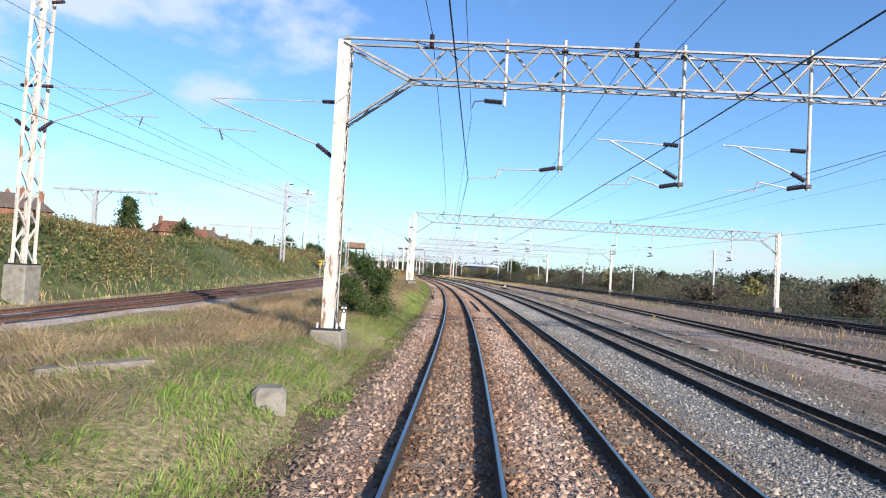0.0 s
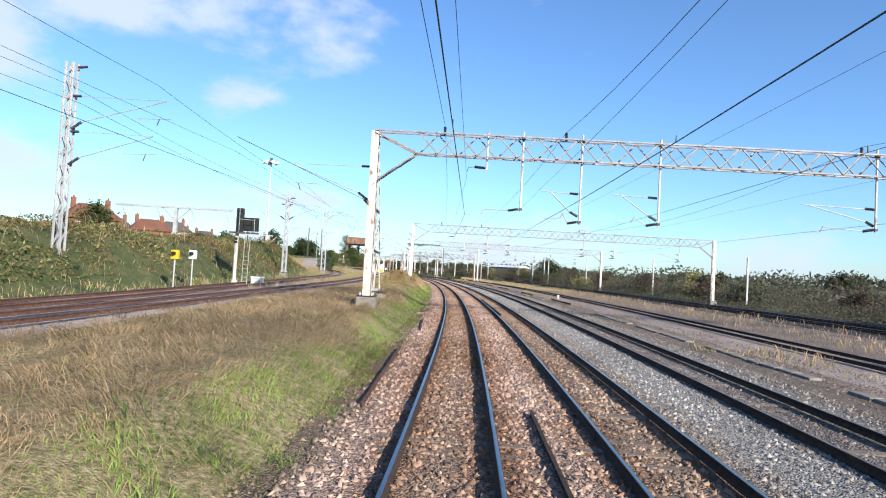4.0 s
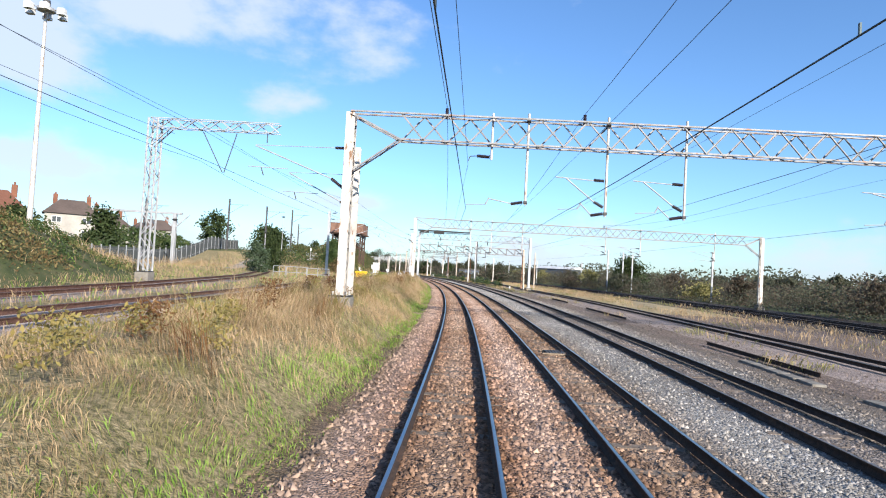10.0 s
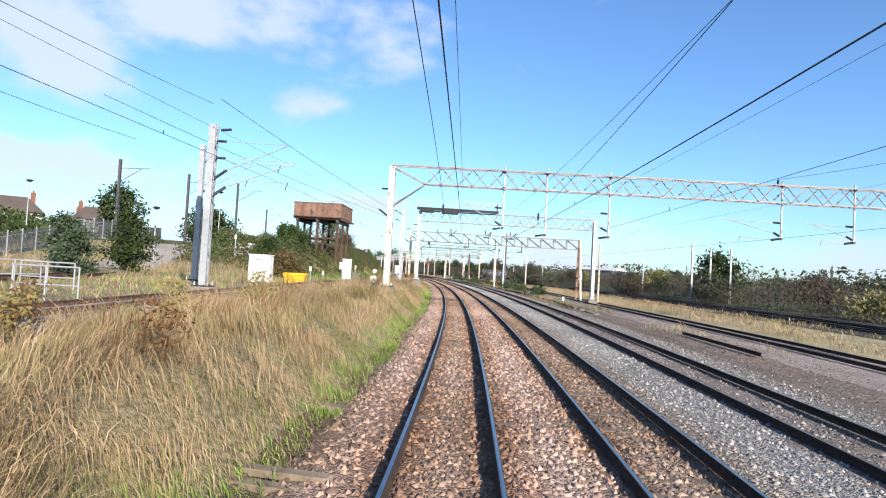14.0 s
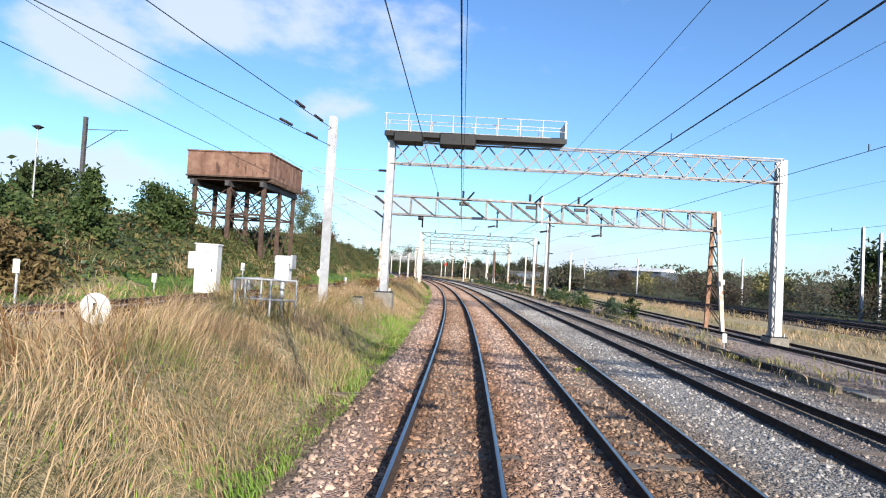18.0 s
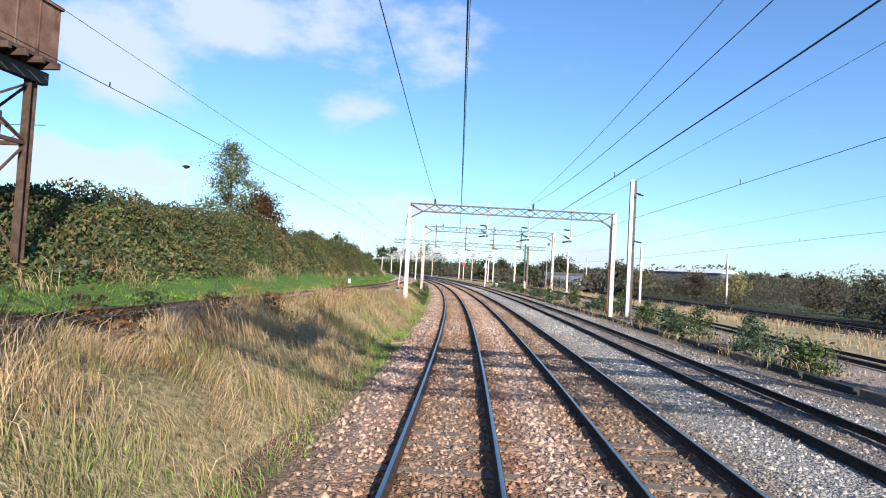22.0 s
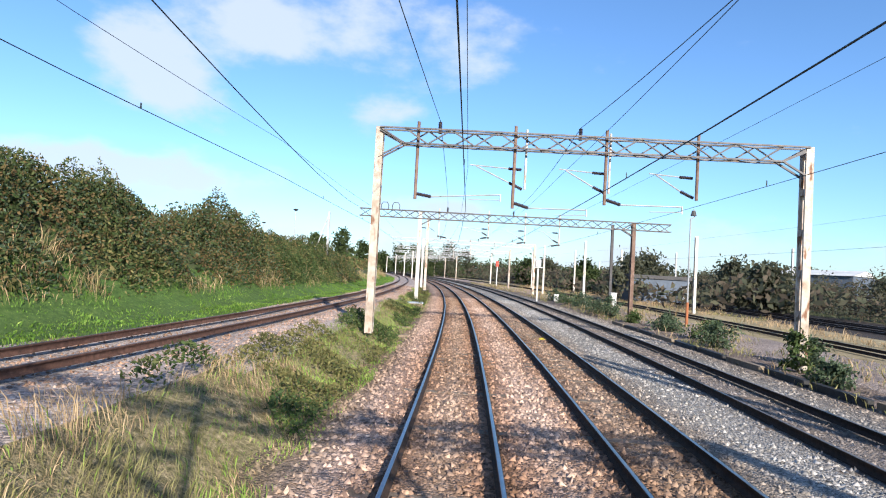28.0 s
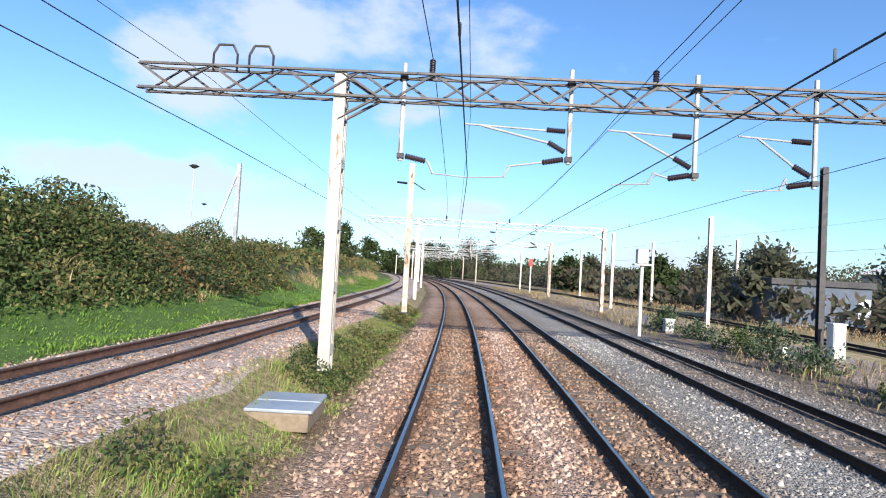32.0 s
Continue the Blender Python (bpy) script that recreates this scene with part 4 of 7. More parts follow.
feeder([(-32, 20, 10.1), (18.5, 20, 10.15), (74.7, 20, 10.1), (133.8, 20, 9.85), (186.6, 20.5, 9.8)], "distant bare feeder wire over the sidings", (1.3, 1.3, 1.4, 1.2))
for ends_ in ([(-25, -16.4, 11.2), (22.5, -16.5, 11.4), (75, -16.5, 11.6), (112.8, -16.9, 11.2), (146, -16.9, 10.8), (175.5, -12.2, 10.0)], [(-25, -20.8, 10.6), (22.5, -20.8, 10.9), (75, -21.0, 11.3), (112.8, -21, 10.9), (146, -19, 10.6)], [(-25, -20.0, 9.6), (22.5, -20.0, 9.7), (75, -20.5, 10.4), (112.8, -18.6, 9.4), (146, -17.2, 8.9), (178, -17.2, 8.6)]):
    lw = thing("feeder_wire", Matrix(), "thin bare wire strung along the branch line masts", "wires", "overhead wires")
    for (s0, d0, z0), (s1, d1, z1) in zip(ends_, ends_[1:]):
        u = np.linspace(0, 1, 11)
        wire("span", pts(s0 + (s1 - s0) * u, d0 + (d1 - d0) * u, z0 + (z1 - z0) * u - 0.45 * 4 * u * (1 - u)), 0.011, lw)
lw = thing("feeder_wire", Matrix(), "bare wire crossing from the portal to the far beam end", "wires", "overhead wires")
u = np.linspace(0, 1, 15)
wire("span", pts(265.5 + 54.2 * u, -3.9 - 4.4 * u, 7.55 - 1.0 * 4 * u * (1 - u)), 0.014, lw)

# ---- signal gantry walkway ----
M_BLACK = material("matt black panel", ((0.008, 0.008, 0.009), (0.018, 0.018, 0.018)), 6, 0.6, 0, 0.1, 30)
M_YELLOW = material("yellow plastic", ((0.504, 0.302, 0.0144), (0.576, 0.36, 0.0216)), 5, 0.5, 0, 0.1, 40)
M_YPAINT = material("yellow spray paint", ((0.36, 0.302, 0.036), (0.446, 0.374, 0.0576)), 12, 0.9, 0, 0.6, 30)
M_TANK = material("red-brown rusted tank plate", ((0.108, 0.0576, 0.0396), (0.173, 0.0972, 0.0684), (0.238, 0.151, 0.112)), 1.2, 0.8, 0.1, 0.3, 25, wear=((0.072, 0.0396, 0.0288), 2.5, 0.58, 0.3))
# rusty stand steel, its colour lowered to hold the shade under the tank
M_TANKLEG = material("rusty riveted steel darkened for shade", ((0.036, 0.0216, 0.0173), (0.0684, 0.0432, 0.0324), (0.108, 0.072, 0.0576)), 3, 0.85, 0.1, 0.3, 40)
M_BRICK = material("red house brick", ((0.134, 0.057, 0.0353), (0.179, 0.0805, 0.0504)), 6, 0.9, 0, 0.3, 40)
M_ROOF = material("red-brown roof tiles", ((0.108, 0.0459, 0.0297), (0.157, 0.0702, 0.0459)), 5, 0.9, 0, 0.5, 18)
M_SLATE = material("dark roof tiles", ((0.0648, 0.0504, 0.0432), (0.108, 0.0792, 0.0684)), 5, 0.85, 0, 0.5, 18)
M_RENDER = material("pale house render", ((0.281, 0.262, 0.234), (0.328, 0.309, 0.281)), 3, 0.9, 0, 0.2, 30)
M_GLASS = material("dark window glass", ((0.03, 0.035, 0.04), (0.05, 0.055, 0.06)), 2, 0.1, 0, 0, 10, spec=0.5)
M_WOOD = material("weathered timber", ((0.144, 0.108, 0.072), (0.238, 0.187, 0.137)), 6, 0.9, 0, 0.4, 30)
M_RED = material("red sign enamel", ((0.55, 0.03, 0.02), (0.65, 0.05, 0.03)), 5, 0.4, 0, 0, 30)
M_BLUEWALL = material("blue-grey hut cladding", ((0.0648, 0.0828, 0.115), (0.0936, 0.112, 0.144)), 2, 0.7, 0, 0.2, 20)
M_LID = material("blue-grey steel lid", ((0.302, 0.331, 0.374), (0.396, 0.425, 0.461)), 3, 0.4, 0.5, 0.1, 40)

deck = thing("signal_walkway", at(217.0, 0, 9.55), "black steel walkway with handrails on top of the signal gantry", "walkway")
part("deck", Geo().box((0.4, 0, 0.14), (9.5, 1.5, 0.1)), M_BLACK, deck)
part("edge_beam", Geo().box((0.4, -0.78, 0.14), (9.5, 0.06, 0.26)), M_BLACK, deck)
part("signal_back", Geo().chamfer((-3.1, -0.3, 0.0), (1.5, 1.2, 0.5), 0.05), M_BLACK, deck)
part("signal_back", Geo().chamfer((-0.5, -0.3, -0.02), (1.9, 1.2, 0.6), 0.05), M_BLACK, deck)
for x in np.arange(-4.3, 5.2, 1.17):
    part("handrail_post", Geo().tube((x, -0.74, 0.1), (x, -0.74, 1.2), 0.025, 6), M_GALV, deck)
    part("handrail_post", Geo().tube((x, 0.74, 0.1), (x, 0.74, 1.2), 0.025, 6), M_GALV, deck)
for z in (0.65, 1.2):
    for y in (-0.74, 0.74):
        part("handrail", Geo().tube((-4.4, y, z), (5.1, y, z), 0.02, 6), M_GALV, deck)
part("end_panel", Geo().box((5.1, 0, 0.65), (0.05, 1.5, 1.1)), M_GALV, deck)

# ---- masts beside the branch line ----


def cantilever_mast(s, d, z0, z1, arms, mat, label, wide=0.32, deep=0.4, open_work=False):
    m = thing("overhead_line_mast", at(s, d, 0), label, "mast", "overhead line masts")
    base_block(m, 0, z0, float(z_ground(s, d)) - 0.2, 0.9)
    if open_work:
        open_mast(m, 0, z0, z1, mat, deep)
    else:
        lattice_mast(m, 0, z0, z1, mat, wide, deep)
    for k, length, z in arms:
        side_arm(m, 0, z, k, length, mat)
    part("cap_insulator", Geo().ribbed((0.35, 0, z1 - 0.25), (0.85, 0, z1 - 0.2), 0.08, 5), M_INSUL, m)
    return m


LM = "tall galvanised lattice mast with bracket arms on the grassy bank"
cantilever_mast(22.5, -17.0, 2.0, 12.6, [(1, 4.6, 8.4), (-1, 3.5, 8.4)], M_GALV, LM, 0.42, 0.5, True)
cantilever_mast(75, -21.2, 2.1, 12.6, [(1, 5.2, 10.2), (1, 4.6, 8.3)], M_GREY, LM, open_work=True)
cantilever_mast(112.8, -19.3, 1.35, 10.2, [(1, 3.8, 8.6), (-1, 3.0, 8.6)], M_GREY, LM, open_work=True)
cantilever_mast(175.5, -12.1, 1.3, 9.0, [(1, 3.6, 7.6), (1, 4.0, 6.8)], M_GREY, "pale galvanised mast with paired bracket arms by the yard")
cantilever_mast(181.8, -15.3, 1.3, 9.2, [(1, 3.0, 7.6)], M_GREY, "grey galvanised mast with a bracket arm by the yard", 0.28, 0.28)


def plain_post(s, d, z0, z1, mat, r=0.11, label="plain slender steel post", name="steel_post", cap=True):
    p = thing(name, at(s, d, 0), label, "post", "posts")
    part("shaft", Geo().column((0, 0), (2 * r, 2 * r), z0, z1), mat, p)
    part("foot_plate", Geo().box((0, 0, z0 + 0.03), (0.5, 0.5, 0.06)), M_DARK, p)
    return p


def gz(s, d):
    return float(z_ground(s, d))


# slender anchor posts in the grass strip
pp_ = plain_post(81.4, -5.6, 0.9, 9.6, M_GALV, 0.12, "pale anchor mast stayed by a braced pair of raking legs", "anchor_mast")


def rear_y(z):
    return 3.05 - (z - 0.95) * 0.29


for x in (-0.06, 0.3):
    part("raking_leg", Geo().bar((x, rear_y(0.85), 0.85), (x * 0.4, rear_y(9.4), 9.4), 0.075, 0.1), M_GALV, pp_)
for z in (3.7, 6.3, 8.4):
    part("tie_beam", Geo().bar((0.1, 0, z), (0.15, rear_y(z), z - 0.1), 0.09, 0.14), M_DARK, pp_)
part("base_beam", Geo().bar((0.1, 0, 1.16), (0.15, rear_y(1.16), 1.14), 0.16, 0.12), M_GALV, pp_)
for za, zb in ((1.15, 3.5), (3.85, 6.1)):
    for x in (-0.04, 0.22):
        part("diagonal_brace", Geo().bar((x, 0.05, za), (x, rear_y(zb) - 0.05, zb), 0.06, 0.08), M_GALV, pp_)
for x, y, r in ((0.05, 0, 0.52), (0.12, 3.1, 0.58)):
    cb = part("concrete_base", Geo().tube((x, y, -0.3), (x, y, 0.88), r * 1.05, 18, r), M_CONC, pp_, "stained round concrete base")
    part("bitumen_cap", Geo().tube((x, y, 0.84), (x, y, 0.99), r * 1.04, 18, r * 0.8), M_TAR, cb)
part("plate", Geo().box((0, -0.14, 3.3), (0.2, 0.02, 0.4)), M_WHITE, pp_)
ins = part("insulator", Geo().ribbed((-0.12, -0.15, 6.3), (-0.5, -0.9, 6.75), 0.09, 6), M_INSUL, pp_)
part("tension_wire", Geo().tube((-0.5, -0.9, 6.75), (-3.6, -14, 7.5), 0.014, 5), M_WIRE, ins)
pp_ = plain_post(137.5, -5.5, 0.95, 8.6, M_GALV, 0.15, "pale galvanised channel mast with a bracket arm", "anchor_mast")
side_arm(pp_, 0, 6.6, -1, 3.4, M_GALV)
part("number_plate", Geo().box((0, -0.17, 3.6), (0.26, 0.02, 0.5)), M_WHITE, pp_)
pp_ = plain_post(209.0, -5.45, 1.1, 8.6, M_GREY, 0.15, "grey steel anchor post taking tension wires", "anchor_mast")
for z, dd, z_end in ((7.4, -12.0, 9.9), (8.1, -6.6, 10.0)):
    ends_ = [(dd * u, -34 * u, z + (z_end - z) * u - 1.2 * u * (1 - u)) for u in np.linspace(0, 1, 9)]
    wire("stay_wire", ends_, 0.014, pp_)
    for u in (0.03, 0.075):
        a_, b_ = Vector((dd * u, -34 * u, z + (z_end - z) * u)), Vector((dd * (u + 0.02), -34 * (u + 0.02), z + (z_end - z) * (u + 0.02)))
        part("insulator", Geo().ribbed(a_, b_, 0.06, 6), M_INSUL, pp_)

# lattice portal over the branch
po = thing("branch_portal", at(146, -20.3, 0), "grey lattice half-portal reaching over the branch line", "gantry")
base_block(po, 0, 1.5, gz(146, -20.3) - 0.2, 0.9)
open_mast(po, 0, 1.5, 11.5, M_GREY, 0.62)
lattice_boom(po, -0.2, 8.2, 10.9, 11.5, 0.5, M_GREY, 0.75, 0.06)
knee(po, 0, 1, 10.9, M_GREY, 1.2, 1.2)
for a, b in (((3.2, 0, 10.8), (4.6, 0, 8.2)), ((5.4, 0, 10.8), (4.7, 0, 8.2)), ((7.4, 0, 10.9), (7.4, 0, 10.3))):
    part("hanger", Geo().tube(a, b, 0.03, 6), M_DARK, po)


def t_gantry(s, d, z0, z1, x0, x1, label="weathered T-shaped gantry beam on a braced mast"):
    t = thing("t_gantry", at(s, d, 0), label, "gantry", "T gantries")
    lattice_mast(t, 0, z0, z1, M_GREY, 0.5, 0.5)
    part("beam", Geo().box(((x0 + x1) / 2, 0, z1 + 0.15), (x1 - x0, 0.5, 0.3)), M_GREY, t)
    for k in (-1, 1):
        part("brace", Geo().bar((0, 0, z1 - 2.0), (k * 2.0, 0, z1), 0.16), M_GREY, t)
    for x in np.linspace(x0 + 1, x1 - 1, 4):
        part("hanger", Geo().tube((x, 0, z1), (x + 0.6, 0, z1 - 1.6), 0.03, 5), M_DARK, t)
    return t


t_gantry(80, -47.5, 4.2, 10.6, -5.5, 8.0)
t_gantry(135, -41.0, 3.6, 9.7, -9.0, 8.3)
t_gantry(196, -40, 1.0, 8.6, -12.0, 1.0)

# floodlight tower
fl = thing("floodlight_mast", at(150.2, -31, 0), "very tall pale mast with a ring of floodlights", "floodlight")
part("shaft", Geo().tube((0, 0, gz(150.2, -31) - 0.3), (0, 0, 20.0), 0.2, 12, 0.1), M_GALV, fl)
part("head_ring", Geo().tube((0, 0, 19.9), (0, 0, 20.1), 0.6, 14), M_GREY, fl)
for k in range(6):
    a = k * math.tau / 6
    lm_ = part("floodlight", Geo().chamfer((1.15 * math.cos(a), 1.15 * math.sin(a), 19.9), (0.55, 0.45, 0.5), 0.06), M_WHITE, fl)
    part("bracket", Geo().tube((0.5 * math.cos(a), 0.5 * math.sin(a), 20.0), (1.0 * math.cos(a), 1.0 * math.sin(a), 20.0), 0.04, 6), M_GREY, lm_)
part("finial", Geo().tube((0, 0, 20.0), (0, 0, 20.7), 0.25, 8), M_DARK, fl)

# colour-light signal on the bank
sg_ = thing("railway_signal", at(91.2, -17.6, 0), "black-backed colour light signal on a caged platform", "signal")
z0 = gz(91.2, -17.6)
part("post", Geo().tube((0, 0, z0 - 0.2), (0, 0, 4.7), 0.14, 10), M_GALV, sg_)
part("base_cone", Geo().tube((0, 0, z0 - 0.1), (0, 0, z0 + 0.5), 0.35, 10, 0.15), M_GALV, sg_)
part("platform", Geo().box((0.55, 0, 4.75), (2.0, 1.1, 0.1)), M_DARK, sg_)
part("signal_head", Geo().chamfer((0.15, 0.1, 5.75), (0.55, 0.35, 1.9), 0.04), M_BLACK, sg_)
part("backboard", Geo().box((0.95, 0.3, 5.45), (1.3, 0.05, 1.1)), M_BLACK, sg_)
for a, b in (((0.3, -0.5, 4.8), (0.3, -0.5, 6.7)), ((1.5, -0.5, 4.8), (1.5, -0.5, 6.5)), ((0.3, -0.5, 6.7), (1.5, -0.5, 6.5)), ((0.3, -0.5, 5.8), (1.5, -0.5, 5.75)), ((1.5, 0.5, 4.8), (1.5, 0.5, 6.5))):
    part("cage_bar", Geo().tube(a, b, 0.022, 6), M_GREY, sg_)
for x in (0.85, 1.25):
    part("ladder_rail", Geo().tube((x, -0.75, z0), (x, -0.55, 4.8), 0.025, 6), M_GREY, sg_)
for k in range(8):
    part("ladder_rung", Geo().tube((0.85, -0.74 + k * 0.02, z0 + 0.3 + k * 0.33), (1.25, -0.74 + k * 0.02, z0 + 0.3 + k * 0.33), 0.014, 5), M_GREY, sg_)
for z in (4.0, 4.25):
    part("plate", Geo().box((0, -0.17, z), (0.26, 0.03, 0.2)), M_BLACK, sg_)

# ---- water tank ----
TK = at(232.9, -15.5, 0, -4.0)
tk = thing("water_tank", TK, "rusty red-brown riveted water tank on a braced steel stand", "water tank")
W, LN, ZB, ZT = 6.8, 8.3, 9.2, 11.3
for cx, cy, sx, sy in ((-W / 2, 0, W, 0.04), (-W / 2, LN, W, 0.04), (0, LN / 2, 0.04, LN), (-W, LN / 2, 0.04, LN)):
    part("tank_wall", Geo().box((cx, cy, (ZB + ZT) / 2), (sx, sy, ZT - ZB)), M_TANK, tk)
part("tank_floor", Geo().box((-W / 2, LN / 2, ZB + 0.02), (W - 0.05, LN - 0.05, 0.04)), M_TANK, tk)
part("tank_cover", Geo().box((-W / 2, LN / 2, ZT - 0.25), (W - 0.06, LN - 0.06, 0.04)), M_TANK, tk)
for cx, cy, sx, sy in ((-W / 2, -0.06, W + 0.16, 0.08), (-W / 2, LN + 0.06, W + 0.16, 0.08), (0.06, LN / 2, 0.08, LN), (-W - 0.06, LN / 2, 0.08, LN)):
    part("rim_flange", Geo().box((cx, cy, ZT - 0.02), (sx, sy, 0.1)), M_TANK, tk)
    part("base_flange", Geo().box((cx, cy, ZB + 0.06), (sx, sy, 0.12)), M_TANKLEG, tk)
for k in range(1, 6):
    part("panel_joint", Geo().box((-W * k / 6, -0.03, (ZB + ZT) / 2), (0.05, 0.03, ZT - ZB - 0.2)), M_TANK, tk)
for k in range(1, 9):
    part("panel_joint", Geo().box((0.03, LN * k / 9, (ZB + ZT) / 2), (0.03, 0.05, ZT - ZB - 0.2)), M_TANK, tk)
for k in range(12):
    part("floor_joist", Geo().box((-W / 2 + 0.15, 0.35 + k * (LN - 0.7) / 11, ZB - 0.12), (W + 0.5, 0.14, 0.22)), M_TANKLEG, tk)
for x in (-0.5, -W / 2, -W + 0.5):
    part("bearer", Geo().box((x, LN / 2, ZB - 0.46), (0.3, LN + 0.2, 0.44)), M_DARK, tk)
legs = [(x, y) for x in (-0.5, -W / 2, -W + 0.5) for y in (0.5, LN / 2, LN - 0.5)]
leg_z = min(gz(233, -16), gz(240, -16), gz(236, -20)) - 0.5
for x, y in legs:
    part("leg", Geo().column((x, y), (0.3, 0.27), leg_z, ZB - 0.6, 0.025), M_TANKLEG, tk)
z_m = ZB - 2.9
for i, (x, y) in enumerate(legs):
    for x2, y2 in legs[i + 1:]:
        if abs(x - x2) < 0.1 and abs(y - y2) < 6 or abs(y - y2) < 0.1 and abs(x - x2) < 4:
            part("cross_brace", Geo().bar((x, y, z_m), (x2, y2, ZB - 0.75), 0.07), M_TANKLEG, tk)
            part("cross_brace", Geo().bar((x, y, ZB - 0.75), (x2, y2, z_m), 0.07), M_TANKLEG, tk)
            part("cross_brace", Geo().bar((x, y, leg_z + 0.6), (x2, y2, z_m), 0.07), M_TANKLEG, tk)
            part("tie_beam", Geo().bar((x, y, z_m), (x2, y2, z_m), 0.14), M_TANKLEG, tk)

# ---- trackside cabinets and signs ----


def cabinet(s, d, size, label, turn=0.0, mat=M_WHITE, name="equipment_cabinet", z=None):
    z = gz(s, d) if z is None else z
    c = thing(name, at(s, d, z, turn), label, "cabinet", "equipment cabinets")
    w, dp, h = size
    part("body", Geo().chamfer((0, 0, h / 2 + 0.06), (w, dp, h - 0.12), 0.02), mat, c)
    part("plinth", Geo().box((0, 0, 0.0), (w * 0.96, dp * 0.96, 0.24)), M_CONC, c)
    part("roof", Geo().chamfer((0, 0, h + 0.03), (w + 0.1, dp + 0.1, 0.06), 0.02), mat, c)
    dr = part("door", Geo().box((0, -dp / 2 - 0.012, h / 2 + 0.08), (w * 0.86, 0.02, h * 0.82)), mat, c)
    part("handle", Geo().box((w * 0.3, -dp / 2 - 0.04, h * 0.5), (0.04, 0.04, 0.16)), M_DARK, dr)
    part("vent", Geo().box((0, -dp / 2 - 0.026, h * 0.84), (w * 0.4, 0.012, 0.1)), M_GREY, dr)
    return c


c1 = cabinet(212.0, -11.4, (0.95, 0.8, 2.25), "tall white trackside equipment cabinet with a side box", 8)
part("side_box", Geo().chamfer((-0.62, -0.1, 1.55), (0.32, 0.5, 0.75), 0.02), M_WHITE, c1)
cabinet(189.8, -14.0, (1.5, 0.9, 2.0), "wide white equipment cabinet by the branch line")
cabinet(92.0, -16.0, (0.9, 0.5, 0.6), "low pale box on the bank beside the signal")
cabinet(331.8, 16.5, (0.55, 0.5, 1.6), "narrow white cabinet among weeds beside the siding")
cabinet(341, 12.6, (0.5, 0.5, 0.8), "small white cabinet among the weeds")
lb = thing("locking_box", at(203.3, -5.38, gz(203.3, -5.38)), "white location box on a short post inside guard rails", "equipment box")
part("box_body", Geo().chamfer((0, 0, 1.4), (0.42, 0.4, 0.5), 0.03), M_WHITE, lb)
part("lid", Geo().chamfer((0, 0, 1.76), (0.46, 0.44, 0.24), 0.04), M_WHITE, lb)
part("side_panel", Geo().box((0.26, 0.1, 1.7), (0.06, 0.42, 0.42)), M_GREY, lb)
part("post", Geo().tube((0, 0, -0.1), (0, 0, 1.3), 0.07, 8), M_GREY, lb)


def guard_rail(s, d, w, h, label, turn=0.0):
    g = thing("guard_rail", at(s, d, gz(s, d), turn), label, "guard rail", "guard rails")
    for x in (-w / 2, 0, w / 2):
        part("upright", Geo().tube((x, 0, -0.2), (x, 0, h), 0.03, 8), M_GREY, g)
    for z in (h, h * 0.5):
        part("rail", Geo().tube((-w / 2, 0, z), (w / 2, 0, z), 0.03, 8), M_GREY, g)
    return g


GR = "tubular galvanised guard rail standing in the grass"
guard_rail(203.0, -6.3, 1.5, 1.15, GR, 80)
guard_rail(202.6, -5.5, 1.5, 1.15, GR)
guard_rail(171.0, -16.5, 2.2, 1.2, GR)
guard_rail(166.5, -13.4, 2.2, 1.2, GR)
guard_rail(172.0, -18.6, 2.2, 1.2, GR, 70)


def disc_sign(s, d, z, r, label, ring=True):
    g = thing("round_sign", at(s, d, gz(s, d)), label, "sign")
    zc = z - gz(s, d)
    part("post", Geo().tube((0, 0, -0.2), (0, 0, zc), 0.04, 8), M_GREY, g)
    part("disc", Geo().tube((0, -0.03, zc), (0, -0.06, zc), r, 20), M_RED if ring else M_WHITE, g)
    part("face", Geo().tube((0, -0.061, zc), (0, -0.068, zc), r * 0.84, 20), M_WHITE, g)
    part("bar_mark", Geo().box((0, -0.074, zc), (r * 0.16, 0.008, r * 0.75)), M_RED if ring else M_BLACK, g)


disc_sign(228.2, -9.85, 2.0, 0.28, "round white speed sign on a short post beside the branch", False)
disc_sign(196.4, -6.75, 1.62, 0.3, "round white marker disc on a short post beside the branch", False)


def marker(s, d, h, w, label, name="marker_post", mat=M_WHITE):
    g = thing(name, at(s, d, gz(s, d)), label, "marker", "marker posts")
    part("post", Geo().tube((0, 0, -0.15), (0, 0, h), 0.04, 8), M_GREY, g)
    part("plate", Geo().chamfer((0, -0.05, h - 0.15), (w, 0.05, 0.42), 0.02), mat, g)


MK = "small white marker plate on a short grey post"
for s_, d_, h_ in ((225.5, -7.6, 0.85), (219, -12.3, 1.5), (203, -13.4, 1.3), (207.4, -22.0, 2.6), (212.4, -14.0, 0.8), (229.5, -12.6, 1.7), (214, 12.6, 0.7), (276, -9.7, 0.7), (330, 13.3, 0.6), (345, 12.6, 0.7), (118, 13.6, 0.6)):
    marker(s_, d_, h_, 0.22, MK)

# low concrete wall at the foot of the bank
for k in range(7):
    s_ = 219 + k * 1.9
    wl_ = thing("concrete_wall_panel", at(s_, -12.6 + 0.05 * k, gz(s_, -12.6)), "weathered pale concrete retaining panel at the bank foot", "wall panel", "retaining wall panels")
    part("panel", Geo().chamfer((0, 0, 0.15), (0.16, 1.8, 0.85), 0.02), M_CONC, wl_)
    part("post", Geo().chamfer((0.02, 0.93, 0.2), (0.2, 0.12, 0.95), 0.02), M_CONC, wl_)

